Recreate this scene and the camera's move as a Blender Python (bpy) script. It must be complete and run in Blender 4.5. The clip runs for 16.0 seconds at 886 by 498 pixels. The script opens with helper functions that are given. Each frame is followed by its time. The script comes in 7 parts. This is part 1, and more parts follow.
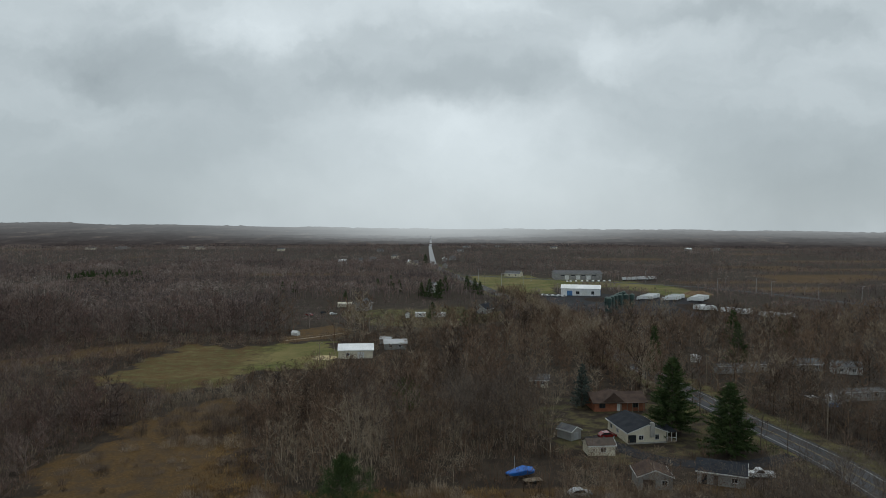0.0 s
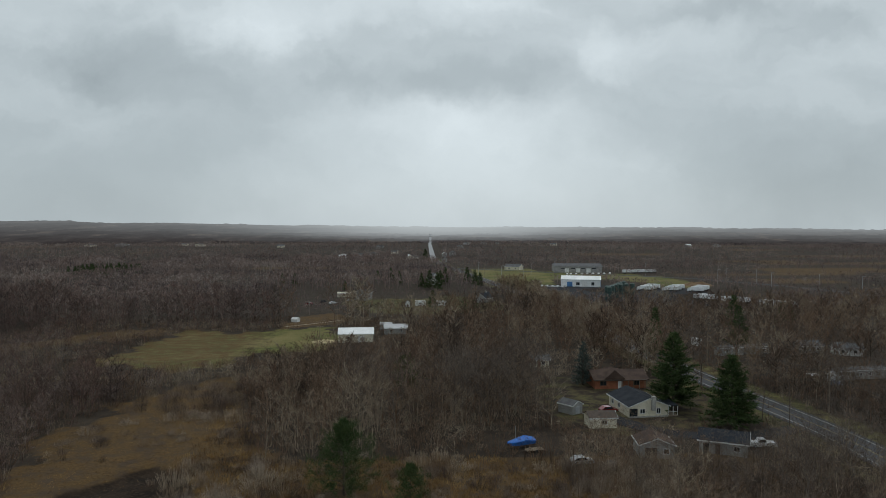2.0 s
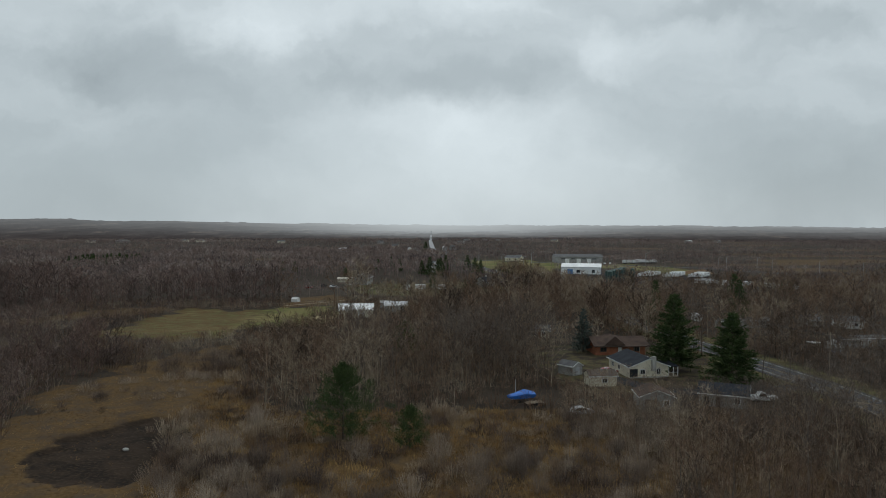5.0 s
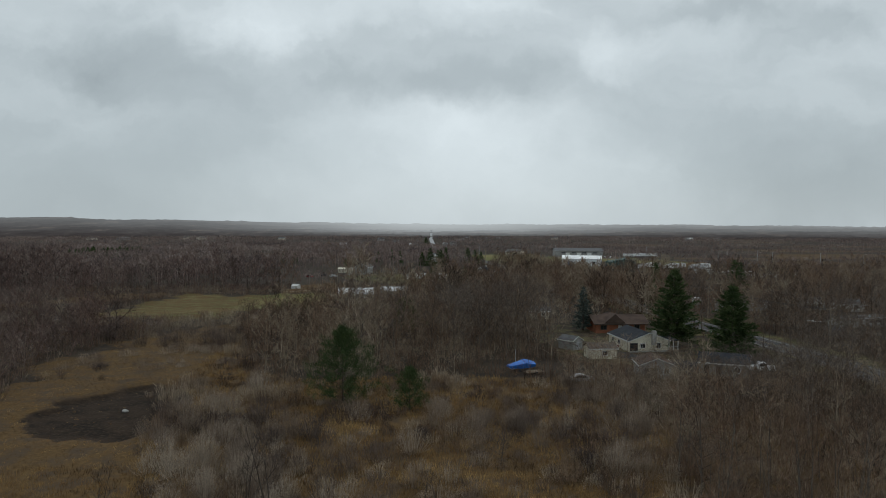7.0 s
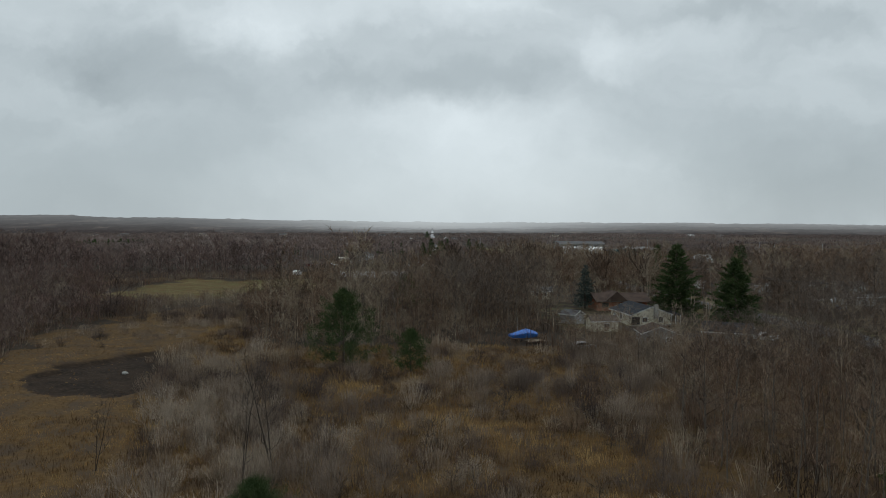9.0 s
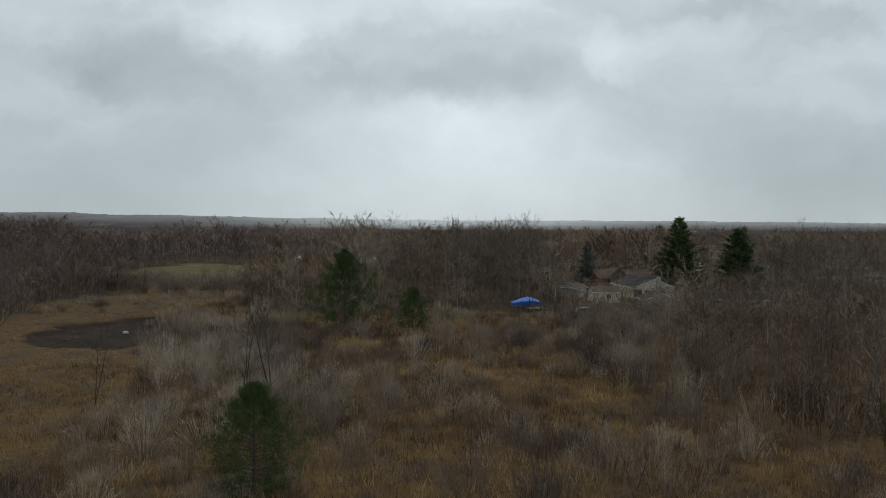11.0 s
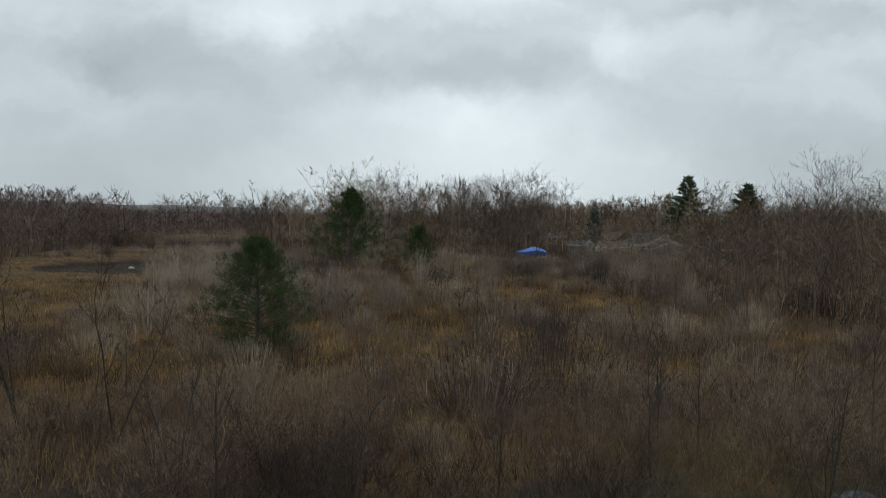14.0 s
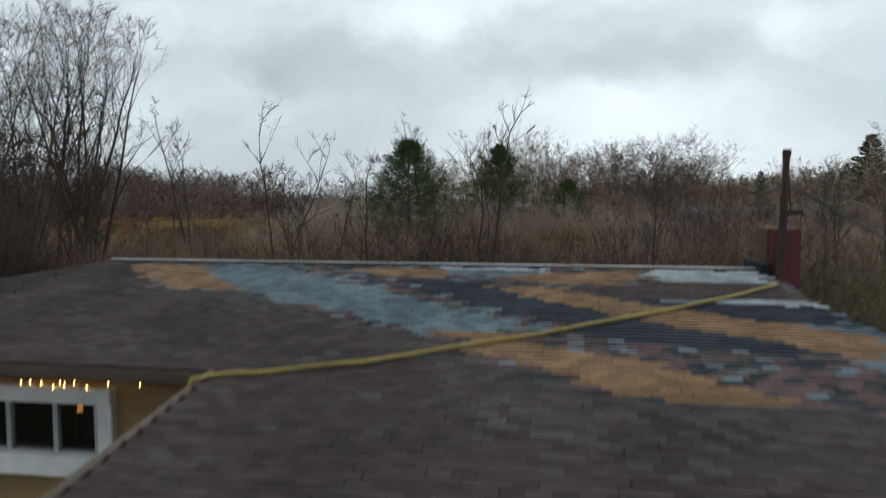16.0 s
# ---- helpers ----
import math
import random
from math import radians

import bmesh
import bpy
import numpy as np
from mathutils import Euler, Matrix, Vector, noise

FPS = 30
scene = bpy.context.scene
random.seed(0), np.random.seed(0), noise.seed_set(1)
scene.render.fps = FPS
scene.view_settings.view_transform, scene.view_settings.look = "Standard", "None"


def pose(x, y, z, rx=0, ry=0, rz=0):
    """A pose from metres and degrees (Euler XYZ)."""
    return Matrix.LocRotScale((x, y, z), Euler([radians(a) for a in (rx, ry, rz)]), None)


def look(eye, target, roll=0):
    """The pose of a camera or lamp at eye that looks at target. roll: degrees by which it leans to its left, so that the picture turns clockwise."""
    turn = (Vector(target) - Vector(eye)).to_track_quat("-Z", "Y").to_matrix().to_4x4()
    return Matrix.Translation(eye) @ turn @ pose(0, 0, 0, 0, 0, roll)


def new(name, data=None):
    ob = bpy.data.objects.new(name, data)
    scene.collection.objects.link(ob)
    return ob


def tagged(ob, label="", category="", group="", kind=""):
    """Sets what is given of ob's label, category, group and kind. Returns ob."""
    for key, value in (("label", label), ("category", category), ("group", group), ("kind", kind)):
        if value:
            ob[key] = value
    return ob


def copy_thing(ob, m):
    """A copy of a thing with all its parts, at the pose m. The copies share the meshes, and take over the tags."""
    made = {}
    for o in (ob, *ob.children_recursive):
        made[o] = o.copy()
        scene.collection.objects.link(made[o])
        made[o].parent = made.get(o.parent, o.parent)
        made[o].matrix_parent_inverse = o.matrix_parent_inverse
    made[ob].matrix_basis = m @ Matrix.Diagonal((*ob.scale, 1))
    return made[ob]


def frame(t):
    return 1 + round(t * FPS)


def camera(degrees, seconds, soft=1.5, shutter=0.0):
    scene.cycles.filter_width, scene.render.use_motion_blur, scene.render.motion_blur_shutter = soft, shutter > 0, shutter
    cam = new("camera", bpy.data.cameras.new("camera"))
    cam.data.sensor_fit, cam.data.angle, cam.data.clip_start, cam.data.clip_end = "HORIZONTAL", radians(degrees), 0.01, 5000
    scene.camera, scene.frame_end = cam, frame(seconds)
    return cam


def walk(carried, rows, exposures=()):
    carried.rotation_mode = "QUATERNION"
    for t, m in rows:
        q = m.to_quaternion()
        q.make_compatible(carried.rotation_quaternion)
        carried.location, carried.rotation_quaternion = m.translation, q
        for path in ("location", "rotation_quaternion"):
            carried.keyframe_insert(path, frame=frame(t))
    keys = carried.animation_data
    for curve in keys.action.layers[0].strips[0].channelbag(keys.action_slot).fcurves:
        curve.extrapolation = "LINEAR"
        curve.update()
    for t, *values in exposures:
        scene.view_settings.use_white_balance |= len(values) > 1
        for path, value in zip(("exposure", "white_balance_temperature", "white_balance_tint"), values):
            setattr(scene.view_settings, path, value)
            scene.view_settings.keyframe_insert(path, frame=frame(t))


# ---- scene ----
cam = camera(64.2, 16.0, soft=0.8, shutter=0.4)
# seconds, eye, a point on the line of sight, roll
PATH = [
    (0, (0.882, 1.264, 51.381), (1.035, 3.257, 51.318), 0.15),
    (0.5, (0.739, 1.440, 50.116), (0.894, 3.433, 50.050), 0.07),
    (1, (0.708, 1.436, 48.508), (0.863, 3.429, 48.444), 0.08),
    (1.5, (0.633, 1.589, 46.775), (0.788, 3.582, 46.711), 0.08),
    (2, (0.688, 1.591, 45.242), (0.842, 3.584, 45.177), 0.07),
    (2.5, (0.732, 1.502, 43.728), (0.886, 3.495, 43.664), 0.08),
    (3, (0.728, 1.392, 41.975), (0.882, 3.385, 41.912), 0.11),
    (3.5, (0.799, 1.324, 40.452), (0.952, 3.317, 40.390), 0.09),
    (4, (0.840, 1.369, 38.843), (0.993, 3.362, 38.780), 0.06),
    (6.5, (0.864, 1.452, 31.127), (1.015, 3.445, 31.062), 0.12),
    (7, (0.953, 1.331, 29.496), (1.104, 3.324, 29.432), 0.13),
    (7.5, (1.082, 1.452, 27.981), (1.230, 3.446, 27.917), 0.12),
    (8, (0.750, 1.527, 26.234), (0.902, 3.520, 26.172), 0.13),
    (8.5, (0.832, 1.668, 24.788), (0.982, 3.661, 24.725), 0.12),
    (9, (0.943, 1.796, 23.363), (1.091, 3.789, 23.297), 0.16),
    (11.5, (0.894, 2.110, 15.499), (1.036, 4.104, 15.429), 0.28),
    (12, (0.974, 2.077, 14.112), (1.110, 4.071, 14.036), 0.38),
    (12.5, (1.003, 2.098, 12.519), (1.135, 4.092, 12.440), 0.47),
    (13, (0.973, 2.183, 10.958), (1.103, 4.177, 10.877), 0.58),
    (13.5, (0.955, 2.302, 9.461), (1.083, 4.297, 9.377), 0.64),
    (14, (0.984, 2.380, 7.880), (1.110, 4.375, 7.795), 0.65),
    (14.5, (1.000, 2.399, 6.354), (1.085, 4.395, 6.265), 0.69),
    (15, (1.054, 2.392, 4.966), (1.058, 4.389, 4.867), 1.00),
    (15.5, (1.108, 2.395, 3.366), (0.942, 4.386, 3.262), 0.70),
    (16, (1.126, 2.421, 1.910), (0.832, 4.397, 1.801), 0.20),
]
EXPOSURES = [(0.0, 0.0), (9.0, 0.03), (12.0, 0.1), (14.5, 0.2), (15.5, 0.24), (16.0, 0.43)]
walk(cam, [(t, look(eye, target, roll)) for t, eye, target, roll in PATH], EXPOSURES)

# ---------------------------------------------------------------- sky and light
AHEAD = radians(4.2)          # the way the flight faces, to the right of +y


def make_sky():
    """An overcast sky: a pale layer of stratus over a dim clear sky, with heavier and thinner places."""
    world = bpy.data.worlds.new("overcast_sky")
    scene.world = world
    world.use_nodes = True
    nt = world.node_tree
    nt.nodes.clear()
    N, L = nt.nodes.new, nt.links.new

    def math_node(op, a, b=None, clamp=False):
        n = N("ShaderNodeMath")
        n.operation, n.use_clamp = op, clamp
        for k, v in enumerate((a, b)):
            if v is None:
                continue
            if isinstance(v, (int, float)):
                n.inputs[k].default_value = v
            else:
                L(v, n.inputs[k])
        return n.outputs[0]

    tc = N("ShaderNodeTexCoord")
    rot = N("ShaderNodeVectorRotate")
    rot.rotation_type = "Z_AXIS"
    rot.inputs["Angle"].default_value = AHEAD
    L(tc.outputs["Generated"], rot.inputs["Vector"])
    sep = N("ShaderNodeSeparateXYZ")
    L(rot.outputs[0], sep.inputs[0])
    ahead = math_node("MAXIMUM", math_node("ABSOLUTE", sep.outputs[1]), 0.25)
    u = math_node("DIVIDE", sep.outputs[0], ahead)
    v = math_node("DIVIDE", sep.outputs[2], ahead)
    flat = N("ShaderNodeCombineXYZ")
    L(u, flat.inputs[0])
    L(v, flat.inputs[1])
    # edges of the clouds wander
    warp = N("ShaderNodeTexNoise")
    warp.inputs["Scale"].default_value = 7.0
    warp.inputs["Detail"].default_value = 5.0
    warp.inputs["Roughness"].default_value = 0.62
    L(flat.outputs[0], warp.inputs["Vector"])
    off = N("ShaderNodeVectorMath")
    off.operation = "SUBTRACT"
    L(warp.outputs["Color"], off.inputs[0])
    off.inputs[1].default_value = (0.5, 0.5, 0.5)
    sc = N("ShaderNodeVectorMath")
    sc.operation = "MULTIPLY"
    L(off.outputs[0], sc.inputs[0])
    sc.inputs[1].default_value = (0.20, 0.13, 0.0)
    add = N("ShaderNodeVectorMath")
    add.operation = "ADD"
    L(flat.outputs[0], add.inputs[0])
    L(sc.outputs[0], add.inputs[1])
    # broad heavier (minus) and thinner (plus) places: across, up, half-widths, how much
    LUMPS = [(-0.47, 0.215, 0.24, 0.06, -0.15), (-0.36, 0.115, 0.20, 0.035, -0.07), (0.0, 0.205, 0.17, 0.04, -0.14),
             (0.02, 0.32, 0.10, 0.03, 0.09), (-0.25, 0.27, 0.07, 0.06, 0.12), (0.03, 0.135, 0.17, 0.06, 0.13),
             (0.10, 0.05, 0.30, 0.05, 0.06), (0.50, 0.16, 0.20, 0.12, -0.05), (0.22, 0.25, 0.06, 0.06, 0.10),
             (0.40, 0.30, 0.16, 0.02, -0.10), (-0.60, 0.30, 0.12, 0.05, 0.03), (-0.12, 0.31, 0.10, 0.03, 0.06),
             (-0.52, 0.04, 0.28, 0.07, -0.14), (0.56, 0.05, 0.26, 0.09, -0.13)]
    total = None
    for cu, cv, su, sv, amount in LUMPS:
        d = N("ShaderNodeVectorMath")
        d.operation = "SUBTRACT"
        L(add.outputs[0], d.inputs[0])
        d.inputs[1].default_value = (cu, cv, 0)
        e = N("ShaderNodeVectorMath")
        e.operation = "MULTIPLY"
        L(d.outputs[0], e.inputs[0])
        e.inputs[1].default_value = (1 / su, 1 / sv, 0)
        dot = N("ShaderNodeVectorMath")
        dot.operation = "DOT_PRODUCT"
        L(e.outputs[0], dot.inputs[0])
        L(e.outputs[0], dot.inputs[1])
        g = math_node("MULTIPLY", math_node("POWER", 0.36, dot.outputs["Value"]), 1.15 * amount)
        total = g if total is None else math_node("ADD", total, g)
    fine = N("ShaderNodeTexNoise")
    fine.inputs["Scale"].default_value = 4.2
    fine.inputs["Detail"].default_value = 7.0
    fine.inputs["Roughness"].default_value = 0.5
    fine.inputs["Distortion"].default_value = 0.4
    stretch = N("ShaderNodeVectorMath")
    stretch.operation = "MULTIPLY"
    L(add.outputs[0], stretch.inputs[0])
    stretch.inputs[1].default_value = (1.0, 2.1, 1.0)
    L(stretch.outputs[0], fine.inputs["Vector"])
    # the texture fades towards the misty horizon
    up = math_node("MULTIPLY", v, 5.0, clamp=True)
    grain = math_node("MULTIPLY", math_node("MULTIPLY", math_node("SUBTRACT", fine.outputs["Fac"], 0.5), 0.42), up)
    level = math_node("ADD", math_node("ADD", total, grain), 0.60, clamp=True)
    ramp = N("ShaderNodeValToRGB")
    cr = ramp.color_ramp
    cr.elements[0].position, cr.elements[0].color = 0.15, (0.195, 0.235, 0.258, 1)
    cr.elements[1].position, cr.elements[1].color = 0.85, (0.785, 0.87, 0.91, 1)
    mid = cr.elements.new(0.5)
    mid.color = (0.44, 0.505, 0.535, 1)
    L(level, ramp.inputs[0])
    clear = N("ShaderNodeTexSky")
    clear.sky_type = "NISHITA"
    clear.sun_disc = False
    clear.sun_elevation = radians(50)
    clear.sun_rotation = radians(20)
    dim = N("ShaderNodeMixRGB")
    dim.blend_type = "MULTIPLY"
    dim.inputs[0].default_value = 1.0
    L(clear.outputs[0], dim.inputs[1])
    dim.inputs[2].default_value = (0.06, 0.06, 0.06, 1)
    mix = N("ShaderNodeMixRGB")
    mix.inputs[0].default_value = 0.95
    L(dim.outputs[0], mix.inputs[1])
    L(ramp.outputs[0], mix.inputs[2])
    bg = N("ShaderNodeBackground")
    L(mix.outputs[0], bg.inputs["Color"])
    bg.inputs["Strength"].default_value = 1.0
    out = N("ShaderNodeOutputWorld")
    L(bg.outputs[0], out.inputs["Surface"])


make_sky()
sun_data = bpy.data.lights.new("sun", "SUN")
sun_data.energy, sun_data.angle, sun_data.color = 0.5, radians(40), (1.0, 0.97, 0.93)
sun = new("sun", sun_data)
sun.matrix_world = look((20, 60, 100), (0, 0, 0))

# ---------------------------------------------------------------- materials
def surface(name, a, b, scale=1.0, rough=0.8, c=None, fine=12.0, bump=0.3, metal=0.0, spread=0.35, random_by="", coat=0.0, depth=0.02, vary=0.4):
    """Two-scale procedural surface: colours a and b by coarse noise, tone by fine noise; c: a rarer third colour."""
    m = bpy.data.materials.new(name)
    m.use_nodes = True
    nt = m.node_tree
    N, L = nt.nodes.new, nt.links.new
    bsdf = nt.nodes["Principled BSDF"]
    geo = N("ShaderNodeNewGeometry")
    n1 = N("ShaderNodeTexNoise")
    n1.inputs["Scale"].default_value, n1.inputs["Detail"].default_value = scale, 4.0
    L(geo.outputs["Position"], n1.inputs["Vector"])
    r1 = N("ShaderNodeMapRange")
    r1.inputs[1].default_value, r1.inputs[2].default_value = 0.5 - spread / 2, 0.5 + spread / 2
    L(n1.outputs["Fac"], r1.inputs[0])
    mix = N("ShaderNodeMixRGB")
    mix.inputs[1].default_value, mix.inputs[2].default_value = (*a, 1), (*b, 1)
    L(r1.outputs[0], mix.inputs[0])
    col = mix.outputs[0]
    if c:
        n3 = N("ShaderNodeTexNoise")
        n3.inputs["Scale"].default_value, n3.inputs["Detail"].default_value = scale * 2.7, 3.0
        off = N("ShaderNodeVectorMath")
        off.operation = "ADD"
        L(geo.outputs["Position"], off.inputs[0])
        off.inputs[1].default_value = (31.0, 17.0, 5.0)
        L(off.outputs[0], n3.inputs["Vector"])
        r3 = N("ShaderNodeMapRange")
        r3.inputs[1].default_value, r3.inputs[2].default_value = 0.52, 0.68
        L(n3.outputs["Fac"], r3.inputs[0])
        m3 = N("ShaderNodeMixRGB")
        L(r3.outputs[0], m3.inputs[0])
        L(col, m3.inputs[1])
        m3.inputs[2].default_value = (*c, 1)
        col = m3.outputs[0]
    n2 = N("ShaderNodeTexNoise")
    n2.inputs["Scale"].default_value, n2.inputs["Detail"].default_value = fine, 3.0
    L(geo.outputs["Position"], n2.inputs["Vector"])
    tone = N("ShaderNodeMapRange")
    tone.inputs[3].default_value, tone.inputs[4].default_value = 0.72, 1.28
    L(n2.outputs["Fac"], tone.inputs[0])
    mul = N("ShaderNodeMixRGB")
    mul.blend_type = "MULTIPLY"
    mul.inputs[0].default_value = 1.0
    L(col, mul.inputs[1])
    L(tone.outputs[0], mul.inputs[2])
    col = mul.outputs[0]
    if random_by:
        if random_by == "object":
            info = N("ShaderNodeObjectInfo")
            both = N("ShaderNodeMath")
            both.operation = "ADD"
            L(info.outputs["Random"], both.inputs[0])
            L(geo.outputs["Random Per Island"], both.inputs[1])
            wrap = N("ShaderNodeMath")
            wrap.operation = "FRACT"
            L(both.outputs[0], wrap.inputs[0])
            fac = wrap.outputs[0]
        else:
            fac = geo.outputs["Random Per Island"]
        rr = N("ShaderNodeMapRange")
        rr.inputs[3].default_value, rr.inputs[4].default_value = 1.0 - vary, 1.0 + vary
        L(fac, rr.inputs[0])
        m4 = N("ShaderNodeMixRGB")
        m4.blend_type = "MULTIPLY"
        m4.inputs[0].default_value = 1.0
        L(col, m4.inputs[1])
        L(rr.outputs[0], m4.inputs[2])
        col = m4.outputs[0]
    L(col, bsdf.inputs["Base Color"])
    bsdf.inputs["Roughness"].default_value = rough
    bsdf.inputs["Metallic"].default_value = metal
    if rough >= 0.84:
        bsdf.inputs["Specular IOR Level"].default_value = 0.12
    if coat:
        bsdf.inputs["Coat Weight"].default_value = coat
    if bump:
        bp = N("ShaderNodeBump")
        bp.inputs["Strength"].default_value, bp.inputs["Distance"].default_value = bump, depth
        L(n2.outputs["Fac"], bp.inputs["Height"])
        L(bp.outputs[0], bsdf.inputs["Normal"])
    return m


def clear_glass(name, tint=(0.02, 0.025, 0.03)):
    m = bpy.data.materials.new(name)
    m.use_nodes = True
    b = m.node_tree.nodes["Principled BSDF"]
    b.inputs["Base Color"].default_value = (*tint, 1)
    b.inputs["Roughness"].default_value = 0.04
    b.inputs["IOR"].default_value = 1.5
    return m


def glowing(name, colour, strength):
    m = bpy.data.materials.new(name)
    m.use_nodes = True
    b = m.node_tree.nodes["Principled BSDF"]
    b.inputs["Base Color"].default_value = (*colour, 1)
    b.inputs["Emission Color"].default_value = (*colour, 1)
    b.inputs["Emission Strength"].default_value = strength
    return m


BARK = surface("grey_brown_bark", (0.085, 0.07, 0.058), (0.16, 0.135, 0.112), 0.08, 0.9, fine=9, c=(0.16, 0.14, 0.118))


def plant_surface(name, colours, source="tone", grain=0.3, scale=0.8):
    """Twigs or blades: a colour for each plant out of a few, with a fine change along it."""
    m = bpy.data.materials.new(name)
    m.use_nodes = True
    nt = m.node_tree
    N, L = nt.nodes.new, nt.links.new
    bsdf = nt.nodes["Principled BSDF"]
    geo = N("ShaderNodeNewGeometry")
    if source == "tone":
        at = N("ShaderNodeAttribute")
        at.attribute_name = "tone"
        pick = at.outputs["Fac"]
    else:
        pick = N("ShaderNodeObjectInfo").outputs["Random"]
    ramp = N("ShaderNodeValToRGB")
    cr = ramp.color_ramp
    cr.elements[0].color, cr.elements[1].color = (*colours[0], 1), (*colours[-1], 1)
    for k, c in enumerate(colours[1:-1]):
        cr.elements.new((k + 1) / (len(colours) - 1)).color = (*c, 1)
    L(pick, ramp.inputs[0])
    ns = N("ShaderNodeTexNoise")
    ns.inputs["Scale"].default_value, ns.inputs["Detail"].default_value = scale, 3.0
    L(geo.outputs["Position"], ns.inputs["Vector"])
    col = ramp.outputs[0]
    for src, amount in ((ns.outputs["Fac"], grain * 2), (geo.outputs["Random Per Island"], grain)):
        rr = N("ShaderNodeMapRange")
        rr.inputs[3].default_value, rr.inputs[4].default_value = 1.0 - amount, 1.0 + amount
        L(src, rr.inputs[0])
        mul = N("ShaderNodeMixRGB")
        mul.blend_type = "MULTIPLY"
        mul.inputs[0].default_value = 1.0
        L(col, mul.inputs[1])
        L(rr.outputs[0], mul.inputs[2])
        col = mul.outputs[0]
    L(col, bsdf.inputs["Base Color"])
    bsdf.inputs["Roughness"].default_value = 0.9
    bsdf.inputs["Specular IOR Level"].default_value = 0.12
    return m


WOOD_TONES = [(0.057, 0.040, 0.031), (0.143, 0.097, 0.070), (0.189, 0.120, 0.078), (0.244, 0.184, 0.133), (0.322, 0.262, 0.193)]
TWIG = plant_surface("bare_twigs", WOOD_TONES, scale=0.5)
TWIG_OBJECT = plant_surface("bare_twigs_of_single_trees", WOOD_TONES[:4], "object", scale=0.5)
TWIG_DARK = plant_surface("dark_bare_twigs", [(0.06, 0.043, 0.039), (0.125, 0.088, 0.076), (0.155, 0.098, 0.08), (0.21, 0.165, 0.142)], scale=0.5)
# greyer and paler than near twigs: distance haze put into the base colour
TWIG_HAZED = plant_surface("hazed_far_woods", [(0.117, 0.091, 0.085), (0.195, 0.153, 0.140), (0.221, 0.156, 0.135), (0.299, 0.247, 0.221)], grain=0.14, scale=0.05)
SKY_TWIG = plant_surface("grey_brown_limbs", [(0.090, 0.071, 0.059), (0.137, 0.108, 0.088), (0.180, 0.148, 0.122)], "object", scale=0.5)
BRUSH = plant_surface("brush_stems", [(0.055, 0.040, 0.036), (0.121, 0.086, 0.070), (0.209, 0.138, 0.088), (0.297, 0.226, 0.160), (0.396, 0.319, 0.237)])
BRUSH_GREY = plant_surface("grey_tan_shrub_stems", [(0.064, 0.050, 0.047), (0.138, 0.106, 0.090), (0.254, 0.196, 0.151), (0.392, 0.323, 0.254)])
BRUSH_DARK = plant_surface("dark_brush_stems", [(0.085, 0.056, 0.046), (0.155, 0.104, 0.078), (0.22, 0.15, 0.1), (0.29, 0.215, 0.15)])
# darker copy of the brush colours, with the shade behind the house painted in
BRUSH_SHADED = plant_surface("shaded_brush_stems", [(0.028, 0.02, 0.017), (0.052, 0.037, 0.03), (0.09, 0.063, 0.046)])
BRUSH_TAN = plant_surface("tan_brush_stems", [(0.075, 0.06, 0.036), (0.118, 0.097, 0.058), (0.175, 0.147, 0.094)])
DARK_TWIG = surface("dark_near_twigs", (0.05, 0.039, 0.032), (0.095, 0.075, 0.061), 0.4, 0.9, fine=4, bump=0)
DRY_GRASS = plant_surface("dry_grass", [(0.085, 0.051, 0.027), (0.185, 0.107, 0.044), (0.30, 0.18, 0.07), (0.42, 0.28, 0.122)], scale=0.3)
NEEDLES = surface("pine_needles", (0.032, 0.054, 0.02), (0.072, 0.1, 0.036), 0.5, 0.9, fine=3, bump=0, random_by="island", vary=0.2)
NEEDLES_BLUE = surface("blue_spruce_needles", (0.04, 0.058, 0.05), (0.065, 0.085, 0.07), 0.5, 0.75, fine=3, bump=0, random_by="island")
NEEDLES_BRIGHT = surface("young_pine_needles", (0.04, 0.07, 0.015), (0.08, 0.11, 0.025), 0.5, 0.9, fine=3, bump=0, random_by="island")
ASPHALT = surface("worn_asphalt", (0.05, 0.051, 0.055), (0.08, 0.08, 0.084), 0.12, 0.85, fine=3, bump=0.2)
WET = surface("wet_asphalt", (0.05, 0.05, 0.055), (0.08, 0.08, 0.085), 0.05, 0.34, fine=2, bump=0.0)
DARK_ASPHALT = surface("dark_asphalt", (0.02, 0.021, 0.024), (0.038, 0.038, 0.042), 0.2, 0.9, fine=4, bump=0.2)
LINE = surface("white_road_paint", (0.24, 0.24, 0.235), (0.36, 0.36, 0.35), 0.5, 0.7, fine=4, bump=0)
YELLOW_LINE = surface("yellow_road_paint", (0.15, 0.11, 0.045), (0.22, 0.16, 0.06), 0.5, 0.7, fine=4, bump=0)
WHITE = surface("white_paint", (0.62, 0.63, 0.62), (0.78, 0.78, 0.76), 0.6, 0.55, fine=5, bump=0.05)
WHITE_METAL = surface("white_sheet_metal", (0.66, 0.68, 0.68), (0.8, 0.81, 0.81), 0.2, 0.4, fine=2, bump=0.05)
GREY_METAL = surface("grey_sheet_metal", (0.3, 0.31, 0.32), (0.45, 0.46, 0.47), 0.2, 0.45, fine=2, bump=0.05)
CREAM = surface("cream_siding", (0.58, 0.53, 0.41), (0.7, 0.65, 0.52), 0.4, 0.7, fine=6, bump=0.1)
GREY_SIDING = surface("grey_siding", (0.22, 0.215, 0.205), (0.34, 0.335, 0.32), 0.4, 0.7, fine=6, bump=0.1)
